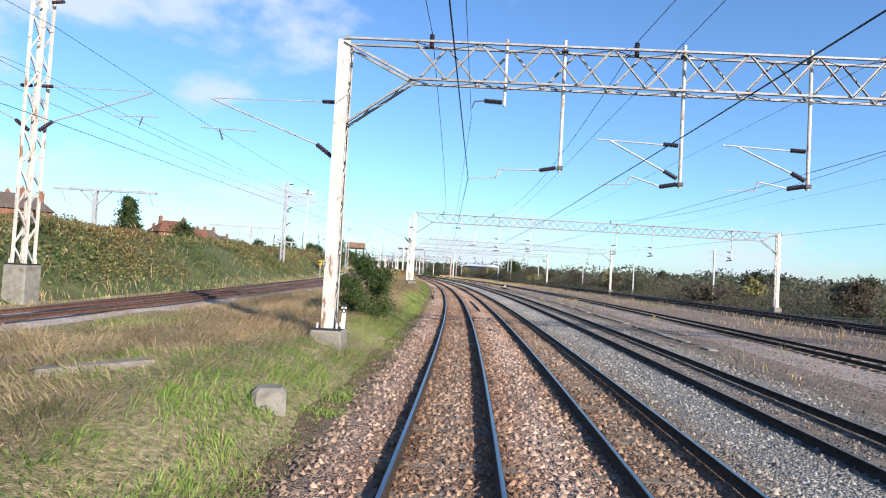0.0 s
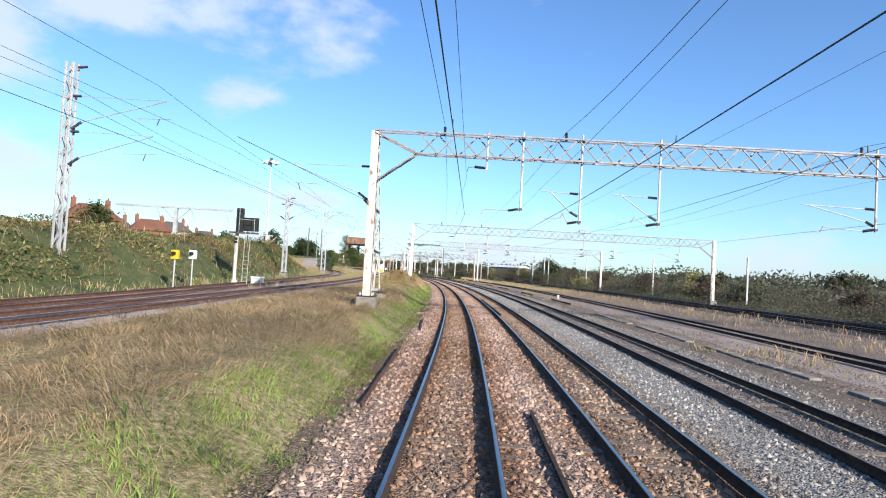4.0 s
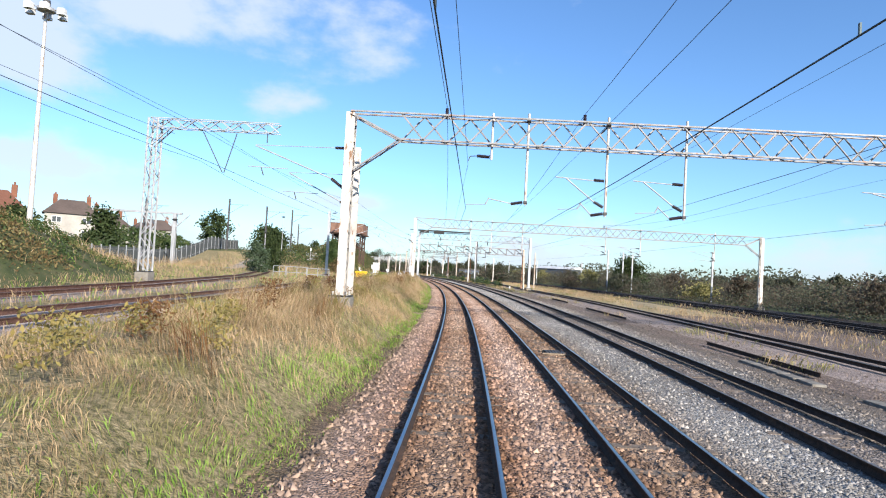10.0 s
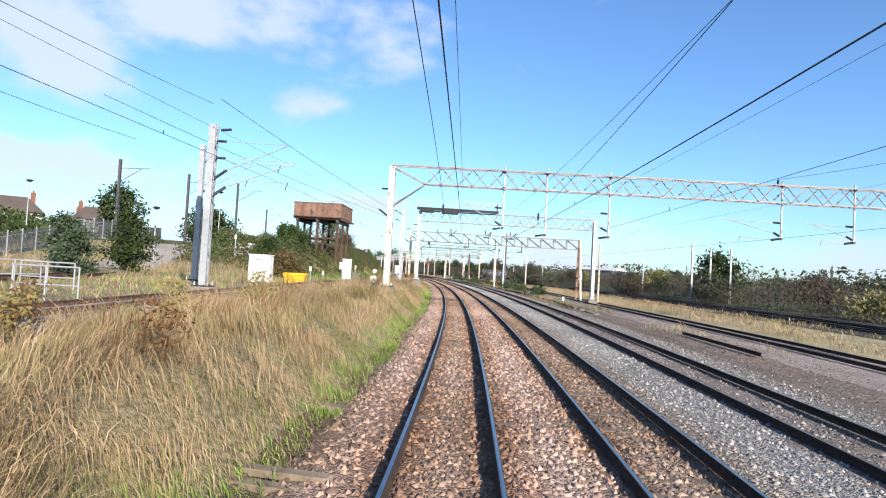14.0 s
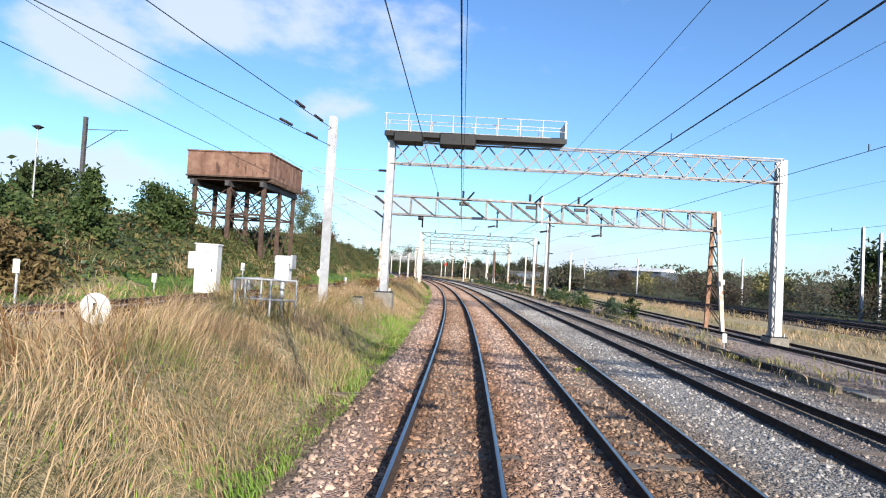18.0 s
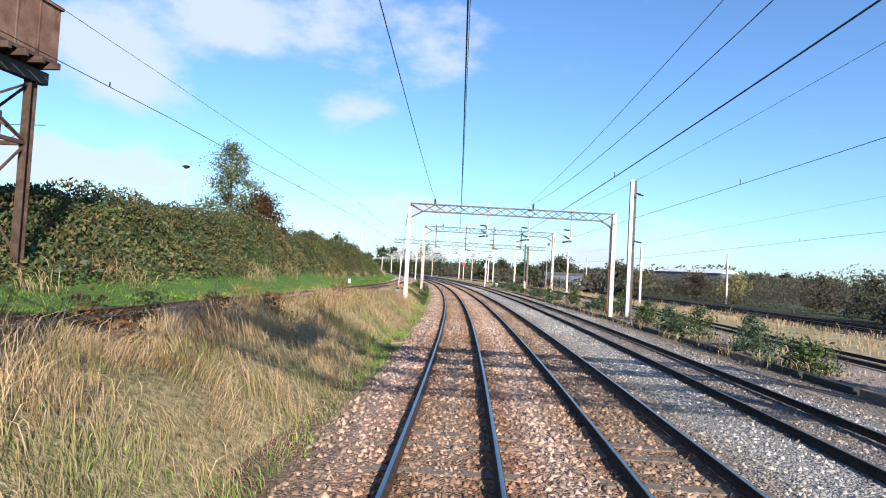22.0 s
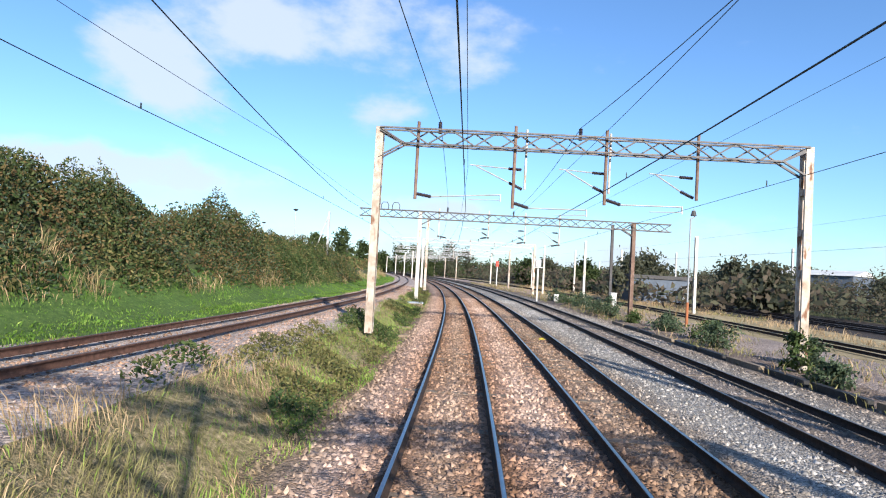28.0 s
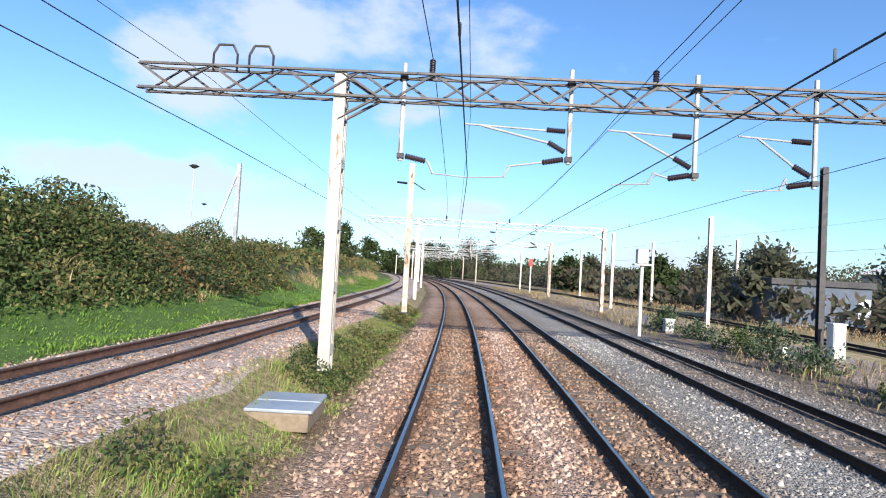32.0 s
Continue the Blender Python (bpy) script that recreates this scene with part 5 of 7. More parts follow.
gb = thing("grit_bin", at(191.8, -12.0, gz(191.8, -12.0)), "bright yellow plastic grit bin on the gravel", "grit bin")
part("tub", Geo().add([(-0.65, -0.4, 0), (0.65, -0.4, 0), (0.65, 0.4, 0), (-0.65, 0.4, 0), (-0.8, -0.5, 0.75), (0.8, -0.5, 0.75), (0.8, 0.5, 0.75), (-0.8, 0.5, 0.75)], [(3, 2, 1, 0), (4, 5, 6, 7), (0, 1, 5, 4), (1, 2, 6, 5), (2, 3, 7, 6), (3, 0, 4, 7)]), M_YELLOW, gb)
part("lid", Geo().chamfer((0, 0, 0.82), (1.68, 1.08, 0.16), 0.05), M_YELLOW, gb)
for s_, d_ in ((211.2, -22.4), (213.4, -22.9)):
    ub = thing("grey_bin", at(s_, d_, gz(s_, d_)), "low grey equipment box with a pale lid on gravel", "equipment box", "low boxes")
    part("body", Geo().chamfer((0, 0, 0.3), (1.5, 0.9, 0.75), 0.03), M_GREY, ub)
    part("lid", Geo().chamfer((0, 0, 0.72), (1.75, 1.1, 0.12), 0.03), M_WHITE, ub)

# yard fence
M_PALE = material("dark green-grey palisade steel", ((0.0504, 0.0576, 0.0612), (0.0792, 0.0864, 0.09)), 4, 0.6, 0.2, 0.1, 50)
fn = thing("palisade_fence", Matrix(), "grey steel palisade fence along the yard", "fence")
for k in range(42):
    s_ = 150 + k * 2.0
    part("fence_post", Geo().bar(P(s_, -41, gz(s_, -41) - 0.1), P(s_, -41, gz(s_, -41) + 2.3), 0.1), M_GREY, fn)
    a, b = P(s_, -41, gz(s_, -41)), P(s_ + 2, -41, gz(s_ + 2, -41))
    g = Geo()
    for j in range(1, 12):
        p = a.lerp(b, j / 12)
        g.bar(p + Vector((0, 0, 0.05)), p + Vector((0, 0, 2.1)), 0.07, 0.02)
    for z in (0.4, 1.8):
        part("fence_rail", Geo().bar(a + Vector((0, 0, z)), b + Vector((0, 0, z)), 0.04), M_GREY, fn)
    tagged(part("pale_infill", g, M_PALE, fn), kind="stuff")
for s_, d_, h_ in ((200, -46, 9.5), (215, -38, 9), (222, -33, 8.5), (232, -30, 9.0), (262, -33, 8.2)):
    z_ = gz(s_, d_)
    mp = thing("overhead_line_mast", at(s_, d_, 0), "dark slim mast with a bracket arm in the yard", "mast", "yard masts")
    part("shaft", Geo().bar((0, 0, z_ - 0.2), (0, 0, z_ + h_), 0.26), M_DARK, mp)
    part("arm", Geo().tube((0, 0, z_ + h_ - 1.0), (3.4, 0, z_ + h_ - 0.9), 0.03, 6), M_DARK, mp)
    part("stay", Geo().tube((0, 0, z_ + h_ - 2.6), (2.4, 0, z_ + h_ - 1.0), 0.03, 6), M_DARK, mp)


def lamp_post(s, d, h, label, mat=M_GREY, hook=False):
    z = gz(s, d)
    g = thing("lamp_post", at(s, d, z), label, "lamp post", "lamp posts")
    part("shaft", Geo().tube((0, 0, -0.2), (0, 0, h), 0.07, 8, 0.045), mat, g)
    if hook:
        q = [(0.32 * math.sin(a) - 0.0, 0, h + 0.32 * (1 - math.cos(a)) * 1.1) for a in np.linspace(0, 2.6, 7)]
        for a, b in zip(q, q[1:]):
            part("neck", Geo().tube(a, b, 0.04, 6), mat, g)
        part("lamp_head", Geo().tube((0.18, 0, h + 0.55), (0.18, 0, h + 0.2), 0.12, 10, 0.2), M_DARK, g)
        part("sleeve", Geo().tube((0, 0, 0.0), (0, 0, 1.7), 0.1, 8), M_ORANGE, g)
    else:
        part("lamp_head", Geo().tube((0, 0, h), (0, 0, h + 0.18), 0.12, 12, 0.38), M_DARK, g)
        part("lamp_cap", Geo().tube((0, 0, h + 0.18), (0, 0, h + 0.3), 0.4, 12, 0.15), M_DARK, g)


lamp_post(274.0, -24.7, 6.5, "grey lamp post with a dark mushroom head on the bank")
for s_, d_, h_ in ((186, -36, 6), (205, -29, 5), (228, -31, 7), (350.7, -20.6, 7.2), (387.7, -33.7, 7.8), (212, -46, 6), (162, -44, 5)):
    lamp_post(s_, d_, h_, "slender grey yard lamp post with a mushroom head")
lamp_post(272.0, 13.2, 7.4, "orange-brown lamp post with a hooked neck", M_ORANGE, True)
lamp_post(312.4, 15.9, 7.5, "slim dark lamp post with a hooked neck and orange sleeve", M_GREY, True)
fm = thing("anchor_mast", at(345.6, -15.3, 0), "pale lattice anchor mast with a raking stay leg", "mast")
part("shaft", Geo().bar((0, 0, gz(345.6, -15.3) - 0.2), (0, 0, 9.2), 0.24), M_GREY, fm)
part("stay_leg", Geo().bar((-2.2, 0, gz(345.6, -15.3) - 0.2), (-0.1, 0, 8.6), 0.12), M_GREY, fm)
for z in (4.5, 6, 7.5):
    part("tie", Geo().bar((-2.1 * (9 - z) / 6.5, 0, z), (0, 0, z + 0.3), 0.07), M_GREY, fm)

# tall twin posts and far poles on the other side
for dd, ss in ((13.95, 269.0), (14.35, 269.6)):
    p_ = plain_post(ss, dd, -0.3, 10.9, M_GREY if dd < 14 else M_DARK, 0.14, "tall dark steel post with insulated brackets", "anchor_mast")
    for z in (9.8, 5.9):
        part("insulator", Geo().ribbed((0.3, 0, z), (0.75, 0, z - 0.08), 0.08, 5), M_INSUL, p_)
plain_post(221.0, 18.5, -0.3, 6.9, M_RUSTGALV, 0.1, "rusty raking post beside the siding", "anchor_mast")
for k in range(15):
    s_ = -10 + k * 36.0
    plain_post(s_, 45.5 + (k % 3), gz(s_, 46), 7.2 + (k % 4) * 0.5, M_GREY, 0.12, "slim grey mast along the far scrub", "line_post")
for s_, d_ in ((330, 24), (364.2, 28.2), (374.6, 23.7), (394, 20.5), (346.5, 17.3), (365, 16), (388, 14.5), (418, 16), (300, 26)):
    plain_post(s_, d_, -0.3, 7.4, M_GALV if d_ > 15.5 else M_RUSTGALV, 0.13, "pale slim overhead line mast beside the siding", "line_post")

bp_ = plain_post(337.0, -2.85, 0.3, 8.3, M_RUSTGALV, 0.13, "weathered brown and white anchor post on the verge", "anchor_mast")
part("insulator", Geo().ribbed((-0.2, -0.15, 7.2), (-0.75, -0.15, 7.25), 0.08, 5), M_INSUL, bp_)
part("pull_off", Geo().tube((0.1, 0, 7.3), (0.75, 0, 6.9), 0.03, 6), M_INSUL, bp_)
plain_post(333.0, 16.5, -0.3, 8.4, M_DARK, 0.13, "dark slim steel pole beside a white cabinet", "steel_post")

# ground signals
gs_ = thing("railway_signal", at(337.0, 9.6, gz(337.0, 9.6) - 0.2), "white-posted short signal with a small head", "signal")
part("post", Geo().tube((0, 0, -0.2), (0, 0, 3.9), 0.1, 8), M_WHITE, gs_)
part("platform", Geo().box((0, 0, 3.95), (0.9, 0.5, 0.08)), M_WHITE, gs_)
part("signal_head", Geo().chamfer((0, 0, 4.4), (0.6, 0.35, 0.75), 0.03), M_GREY, gs_)
gs_ = thing("railway_signal", at(402, 14.5, gz(402, 14.5)), "distant signal post with a red light hood", "signal")
part("post", Geo().tube((0, 0, -0.2), (0, 0, 4.4), 0.12, 8), M_WHITE, gs_)
part("signal_head", Geo().chamfer((0, 0, 5.0), (0.6, 0.4, 1.2), 0.03), M_RED, gs_)

# hut by the siding
ht = thing("railway_hut", at(357, 30, gz(357, 30), 10), "low flat-roofed hut with blue-grey walls and a pale door", "hut")
part("wall", Geo().box((0, 0, 1.7), (9.5, 5, 3.5)), M_BLUEWALL, ht)
part("roof", Geo().chamfer((0, 0, 3.65), (10.0, 5.5, 0.5), 0.05), M_DARK, ht)
part("door", Geo().box((4.0, -2.53, 1.3), (1.2, 0.06, 2.4)), M_WHITE, ht)
part("window", Geo().box((-2.0, -2.53, 1.9), (2.0, 0.06, 0.9)), M_GLASS, ht)

# ---- houses on the rise ----


def house(s, d, turn, wall, roof, w=9.0, dp=7.5, h=5.2, label="brick house with a hipped tiled roof and chimney"):
    z = gz(s, d)
    z = max(z, 3.2)
    g = thing("house", at(s, d, z, turn), label, "house", "houses on the rise")
    part("wall", Geo().box((0, 0, h / 2 - 1.5), (w, dp, h + 3)), wall, g)
    e = 0.45
    vs = [(-w / 2 - e, -dp / 2 - e, h), (w / 2 + e, -dp / 2 - e, h), (w / 2 + e, dp / 2 + e, h), (-w / 2 - e, dp / 2 + e, h), (-w / 2 + 2.4, 0, h + 3.0), (w / 2 - 2.4, 0, h + 3.0)]
    rf = part("roof", Geo().add(vs, [(3, 2, 1, 0), (0, 1, 5, 4), (1, 2, 5), (2, 3, 4, 5), (3, 0, 4)]), roof, g)
    for x in (-w * 0.32, w * 0.32):
        ch = part("chimney", Geo().box((x, 0.3, h + 3.0), (0.8, 0.6, 2.0)), M_BRICK, rf)
        part("chimney_pot", Geo().tube((x, 0.3, h + 4.0), (x, 0.3, h + 4.4), 0.14, 8), M_BRICK, ch)
    for x in (-w * 0.28, w * 0.28):
        for zz in (1.5, 4.0):
            wd = part("window", Geo().box((x, -dp / 2 - 0.02, zz), (1.6, 0.08, 1.2)), M_WHITE, g)
            for q in (-0.38, 0.38):
                part("pane", Geo().box((x + q, -dp / 2 - 0.065, zz), (0.66, 0.02, 1.02)), M_GLASS, wd)


HB, HR = "red brick house with a hipped red tiled roof", "pale rendered house with a hipped dark tiled roof"
for s_, d_, tn, kind in ((112, -80, 35, 1), (126, -84, 35, 1), (160, -66, 40, 0), (203, -71, 30, 0), (214, -84, 35, 1), (233, -74, 30, 2), (250, -80, 25, 1), (264, -80, 30, 2), (288, -76, 30, 2), (305, -84, 35, 2), (324, -84, 30, 2)):
    house(s_, d_, tn, M_BRICK if kind < 2 else M_RENDER, M_ROOF if kind == 0 else M_SLATE, label=HB if kind == 0 else HR if kind == 2 else "brick house with a dark tiled roof")

# ---- small things by the line ----
sb = thing("concrete_stump", at(11.0, -3.4, gz(11.0, -3.4), 15), "worn concrete stump standing in the grass", "concrete block")
part("block", Geo().chamfer((0, 0, 0.12), (0.62, 0.5, 0.55), 0.09), M_CONC, sb)
sl = thing("concrete_slab", at(11.4, -7.0, gz(11.4, -7.0) + 0.02, -35), "narrow pale concrete slab half sunk in grass", "slab")
part("slab", Geo().chamfer((0, 0, 0.04), (0.35, 2.2, 0.16), 0.03), M_CONC, sl)
for s_, d_, ln, tn in ((61.0, -1.95, 9.0, 1.2), (75.0, -1.85, 6.0, 2.0), (50, 1.65, 13.5, 0.6), (95, 2.95, 21.0, 0.0), (112, 12.5, 11, -0.5), (133, 12.3, 9, 0.6), (158, 12.6, 12, 0.3), (178, 13.0, 9, -0.4)):
    lr = thing("loose_rail", at(s_, d_, -0.24, tn), "rusty loose rail lying on the ballast shoulder", "loose rail", "loose rails")
    part("rail_body", Geo().add([(x, y, z) for y in (-ln / 2, ln / 2) for x, z in ((-0.035, 0.16), (-0.01, 0.11), (-0.01, 0.03), (-0.07, 0.01), (-0.07, 0.0), (0.07, 0.0), (0.07, 0.01), (0.01, 0.03), (0.01, 0.11), (0.035, 0.16))], [tuple(range(9, -1, -1)), tuple(range(10, 20))] + [(k, (k + 1) % 10, 10 + (k + 1) % 10, 10 + k) for k in range(10)]), M_RUSTBROWN if d_ < 0 else M_RUST, lr)
tr_ = thing("track_treadle", at(130.2, 3.62, -0.14), "dark slatted trackside ramp with pale edges between the rails", "track equipment")
for y in (-0.42, 0.42):
    part("edge_plate", Geo().box((0, y, 0), (1.0, 0.05, 0.05)), M_WOOD, tr_)
for k in range(6):
    part("slat", Geo().box((-0.3 + k * 0.12, 0, 0.02), (0.09, 0.78, 0.05)), M_DARK, tr_)
rng_y = np.random.default_rng(5)
for s_, d_ in ((46.2, 3.95), (100.2, 3.8), (153.3, 3.9), (204.4, 3.87), (298.4, 3.87)):
    yp = thing("painted_stones", at(s_, d_, -0.18), "cluster of ballast stones sprayed bright yellow", "painted stones", "yellow marks")
    for k in range(14):
        x, y = rng_y.uniform(-0.16, 0.16), rng_y.uniform(-0.35, 0.35)
        r = rng_y.uniform(0.025, 0.045)
        part("stone", Geo().chamfer((x, y, 0.0), (2 * r, 2.2 * r, 1.7 * r), r * 0.5), M_YPAINT, yp)
for k, (s_, d_) in enumerate([(28 + 1.05 * q, 11.7) for q in range(28)] + [(60 + 1.05 * q, 12.0) for q in range(34)] + [(116 + 1.05 * q, 11.5) for q in range(16)] + [(198 + 1.05 * q, 11.9) for q in range(30)]):
    if (k * 7919) % 10 < 8:
        ct = thing("trough_lid", at(s_, d_ + 0.06 * math.sin(k), gz(s_, d_) - 0.02, (k * 37 % 9) - 4), "pale concrete cable trough lid lying in the dirt", "trough lid", "cable trough lids")
        part("lid", Geo().chamfer((0, 0, 0.05), (0.45, 1.0, 0.1), 0.02), M_CONC, ct)
# low kerb of old sleepers along the slow line
for k in range(40):
    s_ = 205 + k * 2.7
    d_ = float(np.interp(s_, [200, 215, 230, 280, 300, 320], [11.3, 11.9, 12.0, 11.2, 10.7, 10.6]))
    tb = thing("timber_baulk", at(s_, d_, gz(s_, d_) - 0.05, (k * 53 % 5) - 2), "dark old timber baulk edging the weeds", "timber", "timber edging")
    part("timber", Geo().chamfer((0, 0, 0.12), (0.22, 2.5, 0.3), 0.03), M_TAR if k % 3 else M_WOOD, tb)
pc = thing("pit_cover", at(316.3, -3.05, gz(316.3, -3.05) - 0.05, 3), "low timber-sided pit with blue-grey steel lids", "pit cover")
part("side_frame", Geo().chamfer((0, 0, 0.14), (1.15, 1.5, 0.3), 0.02), M_WOOD, pc)
for y in (-0.36, 0.38):
    part("lid", Geo().chamfer((0.03, y, 0.32), (1.2, 0.68, 0.05), 0.02), M_LID, pc)
part("lid", Geo().chamfer((-0.75, 0.5, 0.22), (0.5, 0.7, 0.05), 0.02), M_CONC, pc)
for s_, d_, ln in ((155.8, -2.15, 1.3), (297, -2.3, 1.0), (300.5, -2.6, 0.7), (155.5, -2.35, 1.2), (160.0, -2.4, 1.0), (147, -2.45, 0.9), (84, -2.35, 0.7), (199, -2.4, 0.9), (244, -2.3, 0.6)):
    bd = thing("timber_offcut", at(s_, d_, gz(s_, d_) + 0.03, 70 + (s_ * 7) % 40), "grey weathered timber offcut lying on the cess", "timber", "timber offcuts")
    part("board", Geo().chamfer((0, 0, 0.03), (0.2, ln, 0.1), 0.02), M_WOOD, bd)

# small shunting signals on the bank foot
for s_, d_, mt in ((79.8, -17.2, M_YELLOW), (81.6, -16.9, M_WHITE)):
    ds = thing("ground_signal", at(s_, d_, gz(s_, d_)), "short ground signal with a pale square head", "signal", "ground signals")
    part("post", Geo().tube((0, 0, -0.2), (0, 0, 2.0), 0.05, 8), M_GREY, ds)
    part("signal_head", Geo().chamfer((0, 0, 2.15), (0.45, 0.3, 0.55), 0.05), mt, ds)
    part("lens_hood", Geo().tube((0, -0.15, 2.2), (0, -0.32, 2.2), 0.12, 10), M_BLACK, ds)
# number plates, straps and the neutral diamond on gantry masts
for s_, d_, z_ in ((18.5, -4.05, 2.9), (74.7, -4.75, 3.2), (133.8, -5.2, 3.3), (186.6, -4.7, 3.4), (293.8, -3.35, 2.6), (265.5, -3.8, 2.6)):
    np_ = thing("mast_plate", at(s_, d_, z_), "small white number plate strapped to the mast", "number plate", "mast number plates")
    part("plate", Geo().chamfer((0.0, -0.235, 0.0), (0.24, 0.02, 0.42), 0.01), M_WHITE, np_)
    for z in (-0.12, 0.0, 0.12):
        part("digit_bar", Geo().box((0.0, -0.25, z), (0.12, 0.008, 0.05)), M_GREY, np_)
    part("strap", Geo().box((0, 0, 0.1), (0.42, 0.45, 0.02)), M_DARK, np_)
dm = thing("diamond_sign", at(18.2, -3.55, 1.25), "small black diamond sign with white dots on a short stem", "sign")
part("diamond", Geo().add([(-0.13, 0, 0.12), (0, 0, -0.07), (0.13, 0, 0.12), (0, 0, 0.31), (-0.13, 0.02, 0.12), (0, 0.02, -0.07), (0.13, 0.02, 0.12), (0, 0.02, 0.31)], [(0, 1, 2, 3), (7, 6, 5, 4), (0, 4, 5, 1), (1, 5, 6, 2), (2, 6, 7, 3), (3, 7, 4, 0)]), M_BLACK, dm)
for x, z in ((-0.05, 0.12), (0.05, 0.12), (0, 0.03)):
    part("dot", Geo().tube((x, -0.003, z), (x, -0.01, z), 0.035, 8), M_WHITE, dm)
part("stem", Geo().box((0, 0.015, -0.28), (0.12, 0.02, 0.5)), M_WHITE, dm)
# stay rod and anchor block beside the portal
sk = thing("stay_anchor", at(264.4, -4.3, gz(264.4, -4.3)), "weathered concrete stay block with a black cap and raking rod", "stay anchor")
part("block", Geo().chamfer((0, 0, 0.15), (0.55, 0.6, 0.7), 0.04), M_CONC, sk)
part("cap", Geo().tube((0, 0, 0.5), (0, 0, 0.66), 0.2, 10, 0.1), M_TAR, sk)
part("rod", Geo().tube((0, 0, 0.6), (0.12, 0.75, 3.0), 0.03, 8), M_GALV, sk)
part("stay_wire", Geo().tube((0.12, 0.75, 3.0), (0.35, 1.0, 6.3), 0.012, 6), M_DARK, sk)
# long pale shed far beyond the scrub
sh = thing("warehouse_shed", at(420, 104, 0, -60), "long low warehouse with a pale sheet roof", "shed")
part("wall", Geo().box((0, 0, 3.4), (24, 14, 6.8)), M_BLUEWALL, sh)
part("roof", Geo().add([(-12.4, -7.6, 6.7), (12.4, -7.6, 6.7), (12.4, 7.6, 6.7), (-12.4, 7.6, 6.7), (-12.4, 0, 8.2), (12.4, 0, 8.2)], [(0, 1, 5, 4), (2, 3, 4, 5), (1, 2, 5), (3, 0, 4), (3, 2, 1, 0)]), M_WHITE, sh)
# paired far masts joined by a cross beam
for s_, d_ in ((246.8, 42.5), (252.0, 48.5)):
    plain_post(s_, d_, gz(s_, d_) - 0.2, 9.6, M_GREY, 0.14, "grey mast with a lamp arm before the scrub", "line_post")
ob_ = thing("old_mast_base", at(211.0, -4.4, gz(211.0, -4.4)), "stained concrete mast base with a black cap", "concrete block")
part("block", Geo().chamfer((0, 0, 0.12), (0.5, 0.5, 0.66), 0.04), M_CONC, ob_)
part("cap", Geo().chamfer((0, 0, 0.48), (0.4, 0.4, 0.06), 0.02), M_TAR, ob_)


# ---- vegetation ----
def leaf_material(name, stops, rough=0.7, through_light=0.25):
    """Leaves and blades: each one a colour of its own out of the stops."""
    m = bpy.data.materials.new(name)
    m.use_nodes = True
    n, l = m.node_tree.nodes, m.node_tree.links
    b = n["Principled BSDF"]
    b.inputs["Roughness"].default_value = rough
    b.inputs["Specular IOR Level"].default_value = 0.2
    geo = n.new("ShaderNodeNewGeometry")
    co = n.new("ShaderNodeTexCoord")
    nz = n.new("ShaderNodeTexNoise")
    nz.inputs["Scale"].default_value, nz.inputs["Detail"].default_value = 0.45, 3.0
    l.new(co.outputs["Object"], nz.inputs["Vector"])
    add = n.new("ShaderNodeMath")
    add.operation = "MULTIPLY_ADD"
    l.new(geo.outputs["Random Per Island"], add.inputs[0])
    add.inputs[1].default_value = 0.6
    mr = n.new("ShaderNodeMapRange")
    mr.inputs["From Min"].default_value, mr.inputs["From Max"].default_value, mr.inputs["To Max"].default_value = 0.3, 0.7, 0.4
    l.new(nz.outputs["Fac"], mr.inputs["Value"])
    l.new(mr.outputs[0], add.inputs[2])
    ramp = n.new("ShaderNodeValToRGB")
    e = ramp.color_ramp.elements
    while len(e) < len(stops):
        e.new(0.5)
    for k, c in enumerate(stops):
        e[k].position, e[k].color = k / (len(stops) - 1), (*c, 1)
    l.new(add.outputs[0], ramp.inputs[0])
    l.new(ramp.outputs[0], b.inputs["Base Color"])
    if through_light:
        tr = n.new("ShaderNodeBsdfTranslucent")
        l.new(ramp.outputs[0], tr.inputs["Color"])
        mx = n.new("ShaderNodeMixShader")
        mx.inputs[0].default_value = through_light
        l.new(b.outputs[0], mx.inputs[1])
        l.new(tr.outputs[0], mx.inputs[2])
        l.new(mx.outputs[0], n["Material Output"].inputs[0])
    return m


L_STRAW = leaf_material("dry straw grass", ((0.136, 0.0899, 0.0446), (0.336, 0.233, 0.126), (0.48, 0.352, 0.213), (0.264, 0.179, 0.0924)))
L_GREEN = leaf_material("fresh green grass", ((0.0748, 0.135, 0.0232), (0.149, 0.244, 0.0387), (0.234, 0.335, 0.0697), (0.337, 0.361, 0.109)))
L_LUSH = leaf_material("lush bright green grass", ((0.0427, 0.101, 0.0141), (0.0825, 0.168, 0.023), (0.129, 0.229, 0.0384), (0.184, 0.238, 0.0544)))
L_OLIVE = leaf_material("olive rough grass", ((0.0978, 0.0978, 0.0338), (0.196, 0.183, 0.0676), (0.281, 0.248, 0.11), (0.15, 0.163, 0.0491)))
L_SCRUB = leaf_material("dull olive scrub leaves", ((0.0435, 0.0493, 0.0188), (0.102, 0.102, 0.0377), (0.174, 0.16, 0.0609), (0.131, 0.0943, 0.0435)))
L_DOCK = leaf_material("brown dock stems", ((0.0896, 0.0384, 0.0192), (0.154, 0.0768, 0.032), (0.211, 0.128, 0.0512)))
L_GOLD = leaf_material("yellowing weeds", ((0.192, 0.141, 0.0448), (0.269, 0.211, 0.0704), (0.154, 0.147, 0.0512)))
L_BRAMBLE = leaf_material("bramble leaves", ((0.0186, 0.0363, 0.0121), (0.0409, 0.0702, 0.0216), (0.0744, 0.102, 0.033), (0.111, 0.111, 0.0451)))
